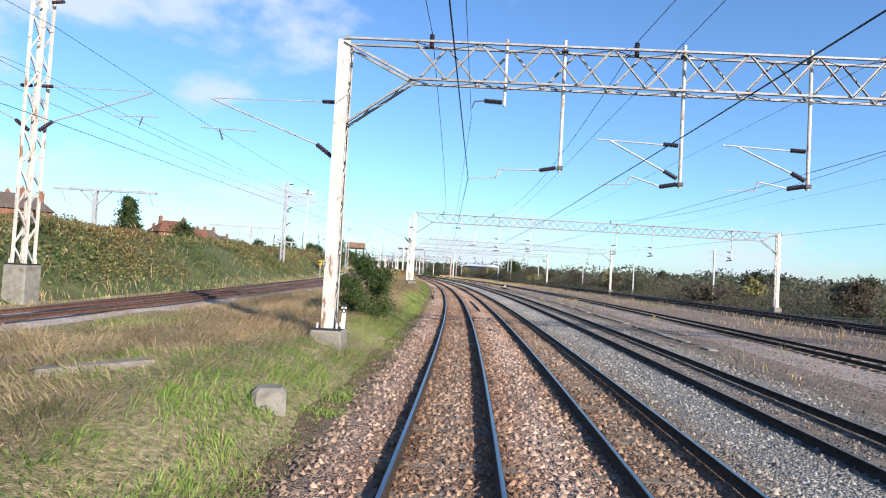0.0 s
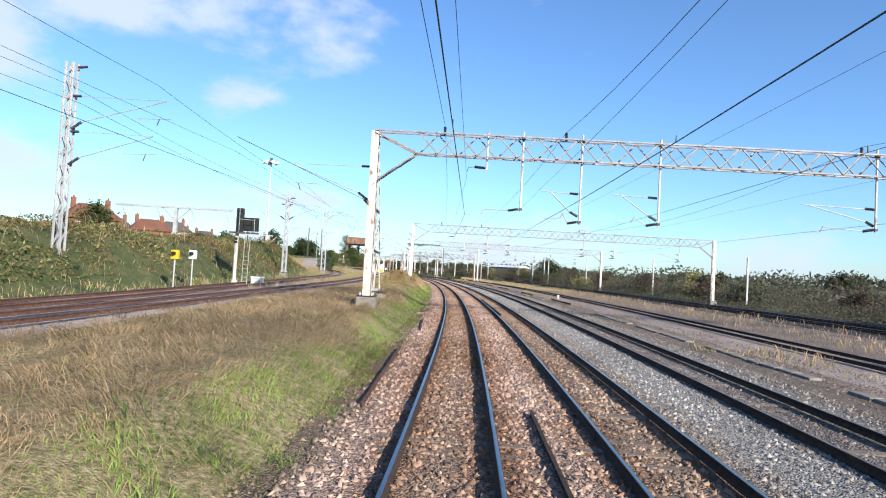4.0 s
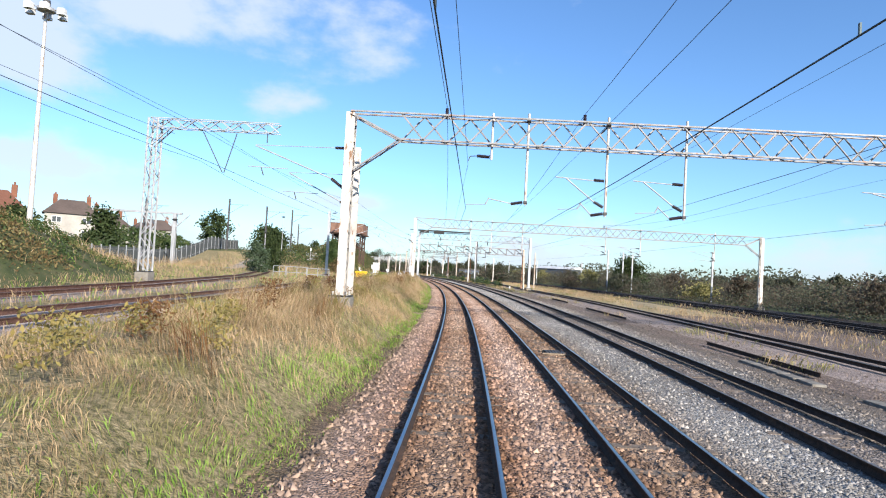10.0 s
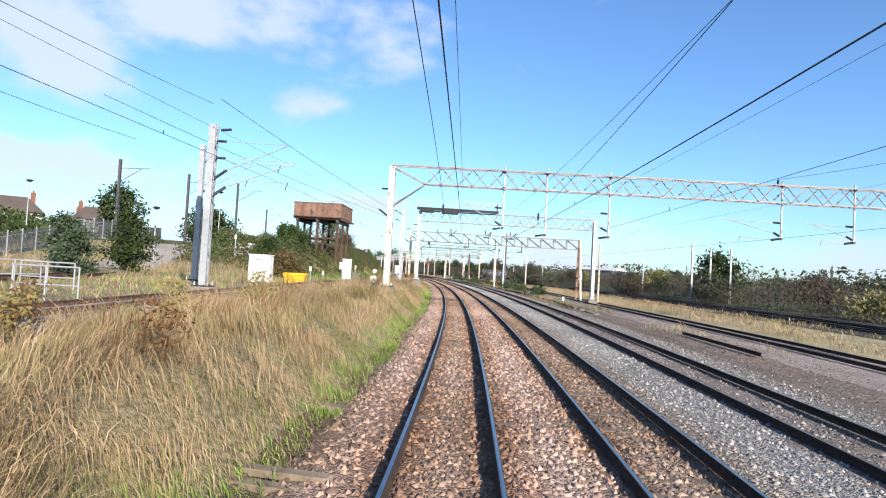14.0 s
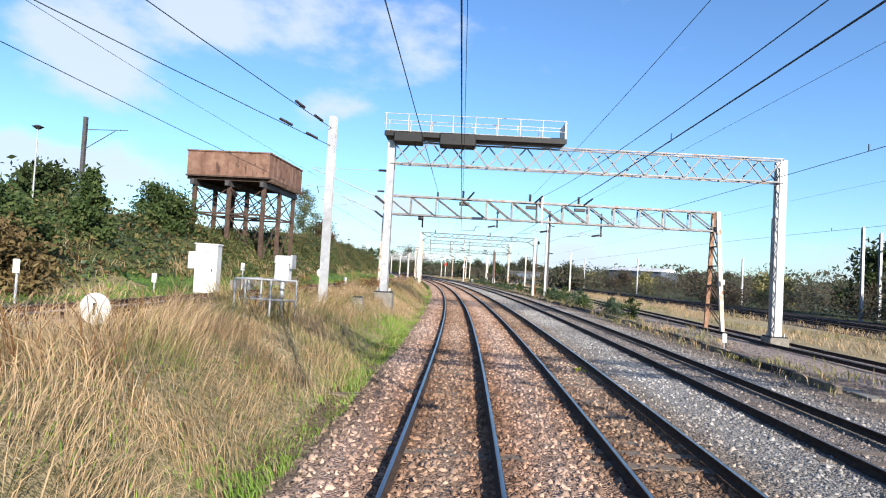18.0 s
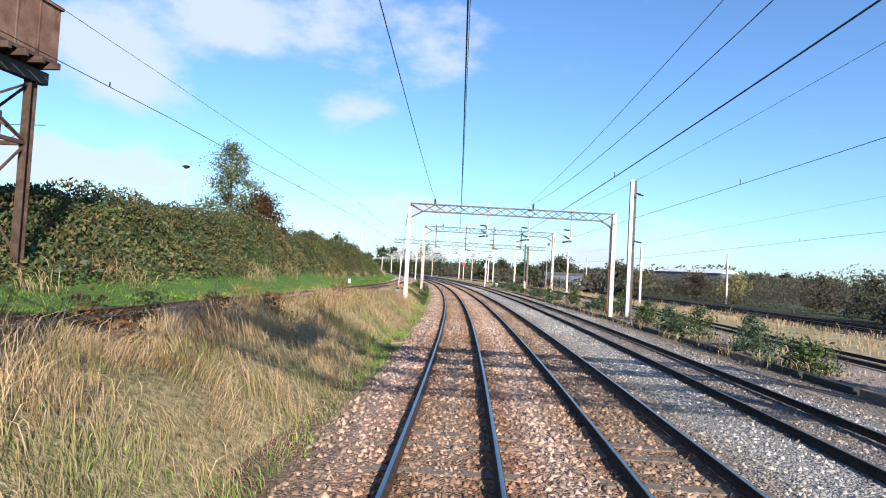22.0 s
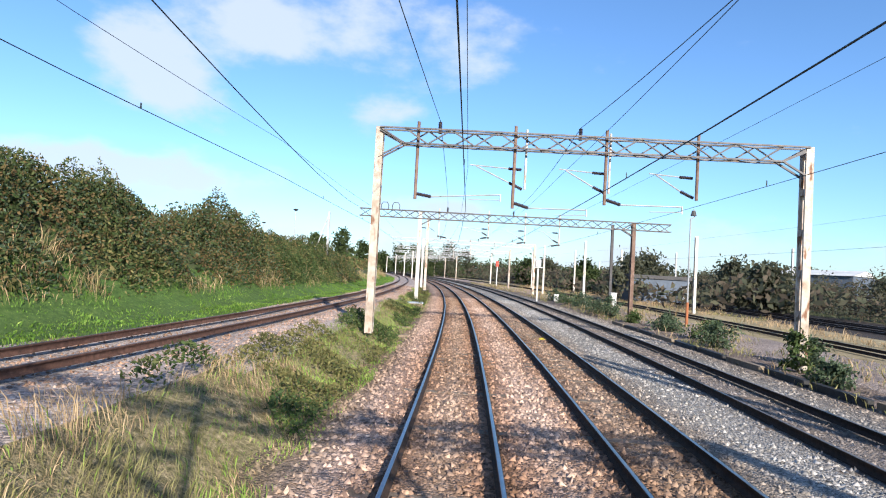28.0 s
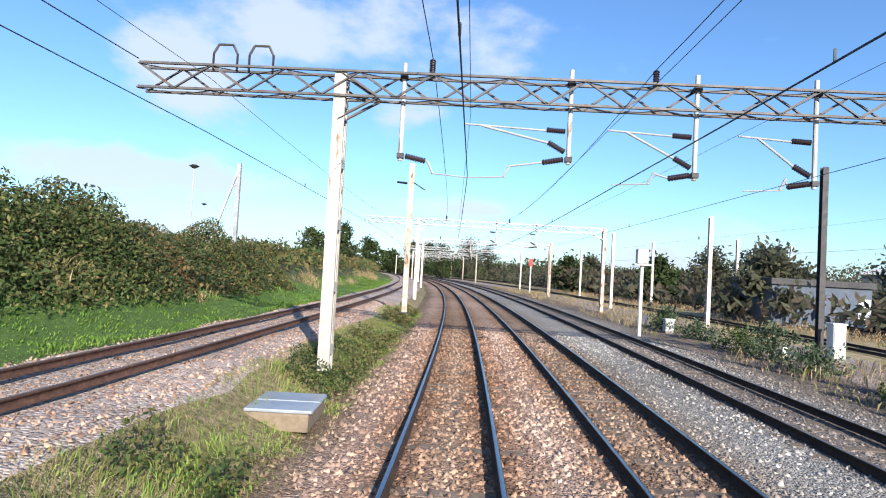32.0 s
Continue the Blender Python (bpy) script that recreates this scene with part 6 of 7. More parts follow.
L_BROWNSHRUB = leaf_material("browning shrub leaves", ((0.0559, 0.0373, 0.0185), (0.111, 0.0745, 0.0331), (0.175, 0.129, 0.0563), (0.0909, 0.088, 0.0331)))
L_TREE = leaf_material("tree leaves", ((0.0192, 0.0316, 0.0115), (0.0384, 0.0579, 0.0192), (0.067, 0.0851, 0.0288)))
L_BIRCH = leaf_material("birch leaves", ((0.0576, 0.0768, 0.0352), (0.109, 0.128, 0.0576), (0.166, 0.173, 0.0832)))
L_RUST = leaf_material("russet leaves", ((0.0384, 0.0192, 0.0128), (0.0768, 0.0384, 0.0192), (0.064, 0.0512, 0.0192)))
L_FAR = leaf_material("far scrub leaves", ((0.0558, 0.0656, 0.0448), (0.0822, 0.0905, 0.0584), (0.115, 0.115, 0.0722), (0.108, 0.0905, 0.0653)), through_light=0.5)
L_FARBROWN = leaf_material("far browning scrub leaves", ((0.0746, 0.0597, 0.0439), (0.111, 0.0877, 0.0627), (0.149, 0.121, 0.0861)), through_light=0.5)
L_BUDD = leaf_material("grey-green buddleia leaves", ((0.0365, 0.0608, 0.0304), (0.0669, 0.0969, 0.0547), (0.104, 0.134, 0.079)))
M_BARK = material("tree bark", ((0.06, 0.045, 0.035), (0.12, 0.095, 0.075)), 6, 0.95, 0, 0.6, 20)

rng = np.random.default_rng(7)


def stuff(name, mesh, label, category):
    return tagged(new(name, mesh), label, category, kind="stuff")


def blades(s, d, height, lean, width, mat, name, head=None, zoff=-0.02):
    """Grass blades: narrow bent strips, leaning with a slowly turning direction."""
    n = len(s)
    base = pts(s, d, z_ground(s, d) + zoff)
    ang = vnoise(s * 0.22, d * 0.3, 21) * 12.0 + rng.normal(0, 0.9, n)
    h = height * rng.uniform(0.5, 1.3, n) * (0.25 + 1.5 * vnoise(s * 1.3, d * 1.3, 23) ** 1.3)
    ln = lean * rng.uniform(0.3, 1.4, n)
    dirv = np.stack([np.cos(ang), np.sin(ang), np.zeros(n)], -1)
    yaw = rng.uniform(0, math.tau, n)
    side = np.stack([np.cos(yaw), np.sin(yaw), np.zeros(n)], -1) * (width * rng.uniform(0.6, 1.4, n))[:, None] * 0.5
    mid = base + dirv * (h * ln * 0.35)[:, None]
    mid[:, 2] += h * 0.6
    tip = base + dirv * (h * ln)[:, None]
    tip[:, 2] += h * np.clip(1.0 - 0.35 * ln, 0.35, 1)
    v = np.stack([base, mid + side, mid - side, tip], 1).reshape(-1, 3)
    k = np.arange(n)[:, None] * 4
    tri = np.concatenate([k + [0, 1, 2], k + [2, 1, 3]], 0)
    return np_mesh(name, v, tri, mat)


def leaf_quads(c, r, size, mat, name):
    """Leaves at the places c, lying every way, with sizes."""
    n = len(c)
    a = rng.normal(0, 1, (n, 3))
    a /= np.linalg.norm(a, axis=1)[:, None]
    b = np.cross(a, rng.normal(0, 1, (n, 3)))
    b /= np.linalg.norm(b, axis=1)[:, None]
    sz = (size * rng.uniform(0.6, 1.4, n))[:, None]
    v = np.stack([c - a * sz, c + b * sz * 0.45, c + a * sz, c - b * sz * 0.45], 1).reshape(-1, 3)
    k = np.arange(n)[:, None] * 4
    return np_mesh(name, v, k + [0, 1, 2, 3], mat)


def scatter(n, s0, s1, d0, d1):
    return rng.uniform(s0, s1, n), rng.uniform(d0, d1, n)


def keep_off_rails(s, d):
    return (np.abs(d - d_la(s)) > 1.75) & ((np.abs(d - d_lb(s)) > 1.75) | (s > 232))


# grass strip between the running line and the branch
s = rng.uniform(1, 345, 900000)
d = -2.0 - 9.5 * rng.uniform(0, 1, len(s)) ** 1.35
edge = -2.1 - 0.9 * vnoise(s * 0.45, d * 0 + 3, 31) * rng.uniform(0, 1, len(s))
fade = np.where(s > 212, d_la(s) + np.interp(s, [250, 265, 285, 310], [2.0, 3.0, 2.9, 2.2]) + 0.5 * (vnoise(s * 0.3, d * 0.3, 33) - 0.5), -99)
ok = (d < edge) & keep_off_rails(s, d) & (d > fade) & (rng.uniform(0, 1, len(s)) < 0.35 + 0.65 * smooth01((vnoise(s * 1.7, d * 1.7, 47) - 0.2) / 0.35))
ok &= ~((np.abs(s - 83.6) < 1.7) & (np.abs(d + 5.4) < 0.95))
s, d = s[ok], d[ok]
patch = vnoise(s * 0.16, d * 0.28, 41)
fine = vnoise(s * 0.9, d * 0.9, 43)
green_band = smooth01((d + np.interp(s, [0, 22, 38, 70, 100, 145], [5.0, 4.7, 3.9, 4.2, 4.7, 3.5]) + 1.5 * (vnoise(s * 0.14, d * 0 + 5, 45) - 0.35)) / 1.1)
late = smooth01((s - 268) / 18)
p_green = np.clip(0.03 + 0.8 * green_band * (1 - 0.4 * late) + smooth01((patch - 0.56) / 0.16) * (0.4 * smooth01((34 - s) / 12) + 0.14) + 0.3 * late, 0, 0.93)
is_green = rng.uniform(0, 1, len(s)) < p_green
is_olive = ~is_green & (fine * 0.7 + 0.3 * patch + 0.25 * late + rng.normal(0, 0.08, len(s)) > np.interp(s, [80, 120], [0.7, 0.6]))
tall = 0.38 + 0.34 * smooth01((s - 112) / 25) * (1 - 1.15 * late)
h_dist = np.interp(d, [-6, -3.4, -2.3], [1.0, 0.8, 0.35])
for mask, mat, nm, hs, wd, ln in ((is_green, L_GREEN, "green_grass", 0.85, 0.014, 1.0), (is_olive, L_OLIVE, "rough_grass", 0.85, 0.011, 1.0), (~is_green & ~is_olive, L_STRAW, "dry_grass", 1.05, 0.011, 1.4)):
    hh = (tall * h_dist * hs)[mask]
    hh = np.where(mask[mask] & (nm == "green_grass"), np.minimum(hh, 0.22), hh)
    stuff(nm, blades(s[mask], d[mask], hh, ln * np.interp(s[mask], [95, 120], [1.5, 0.55]), wd, mat, nm), {"green_grass": "fresh green grass along the ballast edge", "rough_grass": "olive rough grass among the straw", "dry_grass": "dry straw-coloured grass on the verge"}[nm], "grass")

# brown docks and yellow weeds standing in the tall grass
cs, cd = scatter(150, 112, 262, -8.5, -4.2)
s = np.repeat(cs, 45) + rng.normal(0, 0.22, 150 * 45)
d = np.repeat(cd, 45) + rng.normal(0, 0.2, 150 * 45)
ok = keep_off_rails(s, d)
pick = np.repeat(rng.uniform(0, 1, 150) < 0.55, 45)
stuff("dock_weeds", blades(s[ok & pick], d[ok & pick], 0.95, 0.5, 0.016, L_DOCK, "dock_weeds"), "brown dock stems standing in the straw", "weeds")
stuff("yellow_weeds", blades(s[ok & ~pick], d[ok & ~pick], 0.75, 0.7, 0.03, L_GOLD, "yellow_weeds"), "yellowing leafy weeds in the straw", "weeds")

# leafy weed clumps standing above the straw
cs, cd = scatter(60, 114, 248, -8.6, -4.4)
ok = keep_off_rails(cs, cd) & ~((cs > 186) & (cs < 206))
cs, cd = cs[ok], cd[ok]
tone = rng.uniform(0, 1, len(cs))
for low_, high_, mat, nm, lb in ((0, 0.45, L_DOCK, "dock_clumps", "rust-brown dock heads standing in the straw"), (0.45, 1.01, L_GOLD, "ragwort_clumps", "yellow-green leafy weeds standing in the straw")):
    q = (tone >= low_) & (tone < high_)
    n = 260
    s, d = np.repeat(cs[q], n) + rng.normal(0, 0.2, q.sum() * n), np.repeat(cd[q], n) + rng.normal(0, 0.2, q.sum() * n)
    top = np.repeat(rng.uniform(0.8, 1.35, q.sum()), n)
    stuff(nm, leaf_quads(pts(s, d, z_ground(s, d) + top * rng.uniform(0.15, 1.0, len(s)) ** 0.7), None, np.full(len(s), 0.05), mat, nm), lb, "weeds")

# grass left of the branch and along the bank foot
s, d = scatter(210000, -10, 420, -38, -6.5)
ok = (d < d_la(s) - 1.6) & keep_off_rails(s, d) & ((d > bank_foot(s) - np.where(s > 203, 3.2, 9)) & ((d > bank_foot(s) - 1) | (rng.uniform(0, 1, len(s)) < 0.18)) | ((s > 152) & (s < 214))) & ~((s > 184) & (s < 214) & (d < -27) & (d > -32))
s, d = s[ok], d[ok]
lush = smooth01((s - 205) / 15) * (d > bank_foot(s) - 3.2)
g = rng.uniform(0, 1, len(s)) < 0.25 + 0.75 * lush
stuff("bank_grass", blades(s[g], d[g], np.where(lush[g] > 0.5, 0.13, 0.4), 0.7, 0.035, L_GREEN, "bank_grass"), "lush green grass at the bank foot", "grass")
g = g | (lush > 0.5)
stuff("bank_straw", blades(s[~g], d[~g], 0.45 + 0.5 * smooth01((bank_foot(s[~g]) - d[~g]) / 3), 0.7, 0.026, L_STRAW, "bank_straw"), "dry tufts of grass on the bank", "grass")

s, d = scatter(130000, 203, 400, -17, -7.8)
ok = (d < d_la(s) - 1.7 - 0.4 * vnoise(s * 0.5, d * 0 + 1, 35)) & (d > bank_foot(s) - 2.9)
stuff("lush_grass", blades(s[ok], d[ok], 0.14, 0.7, 0.034, L_LUSH, "lush_grass"), "bright green grass strip between branch and bank", "grass")

# straw strips among the sidings
s, d = scatter(120000, -10, 420, 10.7, 31)
d4 = d_4(s)
w1 = (d > d4 + 2.3) & (d < 29.5) & (rng.uniform(0, 1, len(s)) < np.interp(s, [120, 200], [0.3, 1.0]))
w2 = (d < d4 - 2.2) & (vnoise(s * 0.25, d * 0.4, 51) + 0.4 * smooth01((s - 190) / 25) > 0.8)
ok = w1 & (vnoise(s * 0.12, d * 0.3, 53) > 0.28) | w2
s, d = s[ok], d[ok]
gr = (vnoise(s * 0.3, d * 0.3, 57) > 0.68) | ((d < d_4(s)) & (rng.uniform(0, 1, len(s)) < 0.45))
stuff("siding_straw", blades(s[~gr], d[~gr], 0.5, 0.6, 0.035, L_STRAW, "siding_straw"), "pale dry grass between the sidings", "grass")
stuff("siding_weeds", blades(s[gr], d[gr], 0.42, 0.7, 0.04, L_OLIVE, "siding_weeds"), "olive weeds between the sidings", "grass")


def shrub_cover(n, s0, s1, d0, d1, dens, high, size, mats, name, label, clump=0.28, wild=1.0):
    """Shrubs over an area: lumpy mounds of leaves, in several kinds."""
    s, d = scatter(n, s0, s1, d0, d1)
    lump = vnoise(s * clump, d * clump, 61) * 0.6 + vnoise(s * clump * 2.6, d * clump * 2.6, 63) * 0.4
    keep = rng.uniform(0, 1, n) < dens(s, d) * smooth01((lump - 0.22) / 0.25)
    s, d, lump = s[keep], d[keep], lump[keep]
    h = high(s, d) * (0.3 - 0.2 * wild + (1.1 + 0.55 * wild) * np.clip(lump - 0.2, 0, 1))
    z = z_ground(s, d) + h * rng.uniform(0.0, 1.0, len(s)) ** 0.45
    c = pts(s, d, z)
    sort = vnoise(s * 0.2, d * 0.26, 67) * 0.6 + vnoise(s * 0.7, d * 0.8, 68) * 0.2 + rng.uniform(0, 0.25, len(s))
    cuts = np.quantile(sort, np.linspace(0, 1, len(mats) + 1))
    for k, (mat, nm, lb) in enumerate(mats):
        q = (sort >= cuts[k]) & (sort <= cuts[k + 1])
        stuff(nm, leaf_quads(c[q], None, np.full(q.sum(), size), mat, nm), lb, "shrubs")


HERB_MATS = [(L_SCRUB, "olive_scrub", "olive scrub and dead stems on the bank"), (L_BRAMBLE, "bramble_thicket", "dark green bramble thicket on the bank"), (L_BROWNSHRUB, "brown_scrub", "browning willowherb and scrub on the bank"), (L_OLIVE, "olive_scrub", "olive scrub and dead stems on the bank"), (L_BROWNSHRUB, "brown_scrub", "browning willowherb and scrub on the bank")]
GREEN_MATS = [(L_BRAMBLE, "bramble_thicket", "dark green bramble thicket covering the bank"), (L_SCRUB, "olive_scrub", "olive scrub and dead stems on the bank"), (L_TREE, "hawthorn_thicket", "dense dark hawthorn thicket on the bank"), (L_BROWNSHRUB, "brown_scrub", "browning scrub on the bank"), (L_BRAMBLE, "bramble_thicket", "dark green bramble thicket covering the bank"), (L_BUDD, "nettle_thicket", "grey-green nettles and burdock on the bank"), (L_TREE, "hawthorn_thicket", "dense dark hawthorn thicket on the bank"), (L_BROWNSHRUB, "brown_scrub", "browning scrub on the bank")]
BANK_MATS = [(L_BRAMBLE, "bramble_thicket", "dark green bramble thicket covering the bank"), (L_BRAMBLE, "bramble_thicket", "dark green bramble thicket covering the bank"), (L_BROWNSHRUB, "brown_scrub", "browning scrub on the bank"), (L_SCRUB, "olive_scrub", "olive scrub and dead stems on the bank")]
shrub_cover(130000, -20, 158, -34, -16.5, lambda s, d: 0.95 * smooth01((bank_foot(s) - 0.8 - d) / 2.5) * smooth01((vnoise(s * 0.2, d * 0.3, 97) - 0.25) / 0.2), lambda s, d: 0.6 + 0.9 * smooth01((bank_foot(s) - 4 - d) / 5) * np.interp(s, [60, 110, 140, 158], [0.1, 0.2, 1.2, 1.0]), 0.11, HERB_MATS, "", "")
shrub_cover(130000, 204, 345, -27, -9, lambda s, d: smooth01((bank_foot(s) - 1.4 - d) / 1.2), lambda s, d: 0.8 + 1.5 * smooth01((bank_foot(s) - 4 - d) / 5) * np.interp(s, [204, 228, 245, 262, 345], [1.2, 0.25, 0.4, 1.2, 1.3]), 0.14, GREEN_MATS, "", "")
shrub_cover(230000, 284, 345, -19, -9.0, lambda s, d: smooth01((bank_foot(s) - 1.2 - d) / 1.0), lambda s, d: 0.5 + np.interp(s, [284, 292, 298, 305, 310, 316, 322, 345], [1.2, 1.5, 1.3, 2.9, 2.6, 2.1, 2.0, 1.2]) * smooth01((bank_foot(s) - 1.2 - d) / 2.6), 0.08, GREEN_MATS, "", "", 0.36, 1.7)
shrub_cover(90000, 228, 284, -26, -11.5, lambda s, d: smooth01((bank_foot(s) - 1.5 - d) / 1.2), lambda s, d: 0.5 + np.interp(s, [228, 245, 262, 284], [0.6, 0.8, 1.9, 1.9]) * smooth01((bank_foot(s) - 1.4 - d) / 3.5), 0.1, GREEN_MATS, "", "", 0.3)
shrub_cover(90000, 268, 345, -5.2, -2.4, lambda s, d: 1.0 * (d > d_la(s) + 2.6) * ~((np.abs(s - 315.6) < 2.6) & (np.abs(d - -3.05) < 1.5)) * (vnoise(s * 0.35, d * 0.5, 95) > 0.38 - 0.1 * (s > 280)), lambda s, d: 0.6 + 0 * s, 0.05, [(L_SCRUB, "nettle_patch", "leafy green weeds on the verge"), (L_BRAMBLE, "bramble_patch", "low dark bramble patch on the verge")], "", "", 0.6)
shrub_cover(26000, 345, 480, -24, -7, lambda s, d: smooth01((bank_foot(s) - 2 - d) / 3), lambda s, d: 2.0 + 0 * s, 0.24, BANK_MATS, "", "")
# dark bramble along the crest before the yard
shrub_cover(45000, 110, 153, -33, -19.5, lambda s, d: smooth01((bank_foot(s) - 1.2 - d) / 2.0) * smooth01((s - 110) / 18) * smooth01((153 - s) / 6), lambda s, d: 0.6 + 1.1 * smooth01((bank_foot(s) - 3 - d) / 4) * smooth01((s - 105) / 30), 0.09, [(L_BRAMBLE, "bramble_thicket", "dark green bramble thicket on the bank"), (L_BRAMBLE, "bramble_thicket", "dark green bramble thicket on the bank"), (L_BROWNSHRUB, "brown_scrub", "browning willowherb and scrub on the bank")], "", "", 0.25)
# dark bramble clumps scattered over the early bank
shrub_cover(90000, 10, 128, -31, -17.6, lambda s, d: smooth01((bank_foot(s) - 0.6 - d) / 1.5) * smooth01((vnoise(s * 0.13, d * 0.22, 121) - 0.5) / 0.12), lambda s, d: 0.9 + 0 * s, 0.085, [(L_BRAMBLE, "bramble_thicket", "dark green bramble thicket on the bank"), (L_SCRUB, "olive_scrub", "olive scrub and dead stems on the bank"), (L_BROWNSHRUB, "brown_scrub", "browning willowherb and scrub on the bank")], "", "", 0.3)
# dead grass tufts where the scrub meets the turf
s, d = scatter(70000, 212, 400, -17, -8.5)
up_ = bank_foot(s) - d
ok = (up_ > 1.2) & (up_ < 3.0) & (vnoise(s * 0.3, d * 0.5, 111) > 0.56)
s, d = s[ok], d[ok]
q = rng.uniform(0, 1, len(s)) < 0.6
stuff("bank_straw", blades(s[q], d[q], 0.85, 0.6, 0.022, L_STRAW, "bank_straw"), "dead straw tufts at the foot of the scrub", "grass")
stuff("bank_rough_grass", blades(s[~q], d[~q], 0.75, 0.6, 0.022, L_OLIVE, "bank_rough_grass"), "olive rough grass at the foot of the scrub", "grass")
# yard edge hedge
shrub_cover(16000, 158, 235, -62, -44, lambda s, d: 0.8 + 0 * s, lambda s, d: 3.0 + 0 * s, 0.3, [(L_TREE, "garden_hedge", "dark garden hedges behind the fence"), (L_BRAMBLE, "garden_hedge", "dark garden hedges behind the fence")], "", "", 0.12)
# scrub belt beyond the sidings
FAR_MATS = [(L_FAR, "scrub_belt", "dark scrub belt beyond the sidings"), (L_FARBROWN, "brown_scrub_belt", "browning scrub belt beyond the sidings"), (L_FAR, "scrub_belt", "dark scrub belt beyond the sidings"), (L_FARBROWN, "brown_scrub_belt", "browning scrub belt beyond the sidings")]
shrub_cover(200000, -20, 470, 41, 63, lambda s, d: 0.9 + 0 * s, lambda s, d: np.interp(d, [41, 46, 63], [1.2, 4.2, 5.4]) * np.interp(s, [-60, 60, 130, 230, 260, 300, 470], [0.3, 0.36, 0.52, 0.85, 1.3, 1.25, 1.25]) * (0.55 + 0.8 * vnoise(s * 0.045, d * 0.06, 91)), 0.15, FAR_MATS, "", "", 0.2, 0.8)
shrub_cover(50000, -60, 620, 66, 150, lambda s, d: 0.9 + 0 * s, lambda s, d: np.interp(d, [66, 150], [2.6, 5.0]) * (0.4 + 1.2 * vnoise(s * 0.025, d * 0.03, 92)), 0.6, FAR_MATS, "", "", 0.09, 0.6)
shrub_cover(26000, -100, 900, 190, 330, lambda s, d: 0.9 + 0 * s, lambda s, d: 6.0 + 8.0 * vnoise(s * 0.02, d * 0.02, 93), 1.3, [(L_FAR, "far_wood", "dark line of far woods on the skyline")], "", "", 0.03)
shrub_cover(30000, 505, 660, -70, 130, lambda s, d: smooth01((np.abs(d - 2) - 14) / 8) + (s > 600) * 1.0, lambda s, d: 5.5 + 4.0 * vnoise(s * 0.05, d * 0.05, 71), 0.75, [(L_FAR, "far_wood", "dark woods where the line bends away"), (L_TREE, "far_wood", "dark woods where the line bends away")], "", "", 0.06)
shrub_cover(14000, 330, 505, 22, 60, lambda s, d: 0.8 + 0 * s, lambda s, d: 4.6 + 0 * s, 0.5, FAR_MATS, "", "", 0.08)
shrub_cover(24000, 20, 420, -130, -92, lambda s, d: 0.9 + 0 * s, lambda s, d: 6.0 + 0 * s, 0.8, [(L_TREE, "garden_trees", "dark garden trees behind the houses"), (L_FAR, "garden_trees", "dark garden trees behind the houses")], "", "", 0.06)


def tree(s, d, high, wide, leaves, size, mat, label, trunk=None, seed=0, low=0.25, name="tree", cone=False):
    """A tapered trunk with limbs and a crown of leaf clumps."""
    r = np.random.default_rng(seed + 100)
    z = gz(s, d) - 0.1
    t = thing(name, at(s, d, z), label, "tree", "")
    top = high * 0.92
    r0 = max(0.05, high * 0.018)
    part("trunk", Geo().tube((0, 0, 0), (0.1, 0.05, top * 0.5), r0, 8, r0 * 0.65).tube((0.1, 0.05, top * 0.5), (0, 0, top), r0 * 0.65, 6, 0.01), trunk or M_BARK, t)
    c = []
    nl = 8 if name == "bush" or d > 20 else 16
    for k in range(nl):
        u = low + (0.95 - low) * (k + 0.5) / nl
        a = k * 2.4 + r.uniform(-0.4, 0.4)
        reach = wide * 0.5 * ((1 - u) * 1.25 + 0.08 if cone else math.sin(math.pi * min(1, (u - low) / (1 - low) * 0.75 + 0.22))) * r.uniform(0.7, 1.15)
        zz = u * high
        tip = Vector((reach * math.cos(a), reach * math.sin(a), zz + (0.02 if cone else 0.1) * high))
        part("limb", Geo().tube((0, 0, zz - 0.08 * high), tip, r0 * 0.35, 5, 0.01), trunk or M_BARK, t)
        for q in range(4 if nl == 16 else 8):
            f = r.uniform(0.2, 1.1)
            c.append((tip.x * f, tip.y * f, zz + f * 0.08 * high + r.normal(0, 0.03 * high), wide * r.uniform(0.1, 0.21)))
    c = np.array(c)
    leaves = int(leaves * 1.1)
    pick = r.integers(0, len(c), leaves)
    off = r.normal(0, 1, (leaves, 3))
    off *= 0.62
    cc = c[pick, :3] + off * c[pick, 3:4] * np.array([1, 1, 0.8])
    part("crown", leaf_quads(cc, None, np.full(leaves, size), mat, "crown"), mat, t)
    return t


tree(279.2, -22.4, 9.2, 5.2, 9000, 0.11, L_BIRCH, "slender pale birch rising above the bank scrub", seed=1, low=0.12)
tree(280.0, -19.5, 4.6, 5.5, 7000, 0.13, L_RUST, "russet-leaved bushy tree on the bank", seed=2, low=0.05)
tree(27.2, -4.35, 2.6, 2.6, 17000, 0.05, L_BRAMBLE, "dark green leafy bush standing in the verge", seed=8, low=0.06, name="bush")
tree(206, -16.6, 2.4, 3.8, 6000, 0.12, L_BROWNSHRUB, "tall browning shrub at the start of the bank", seed=9, low=0.05, name="bush")
tree(209, -18.6, 3.0, 4.2, 6000, 0.12, L_BRAMBLE, "tall green shrub at the start of the bank", seed=13, low=0.05, name="bush")
tree(225, -20.2, 2.8, 4.0, 6000, 0.12, L_BRAMBLE, "green bush growing beside the tank stand", seed=14, low=0.05, name="bush")
tree(229, -21.5, 2.4, 3.6, 5000, 0.12, L_BROWNSHRUB, "browning bush growing beside the tank stand", seed=15, low=0.05, name="bush")
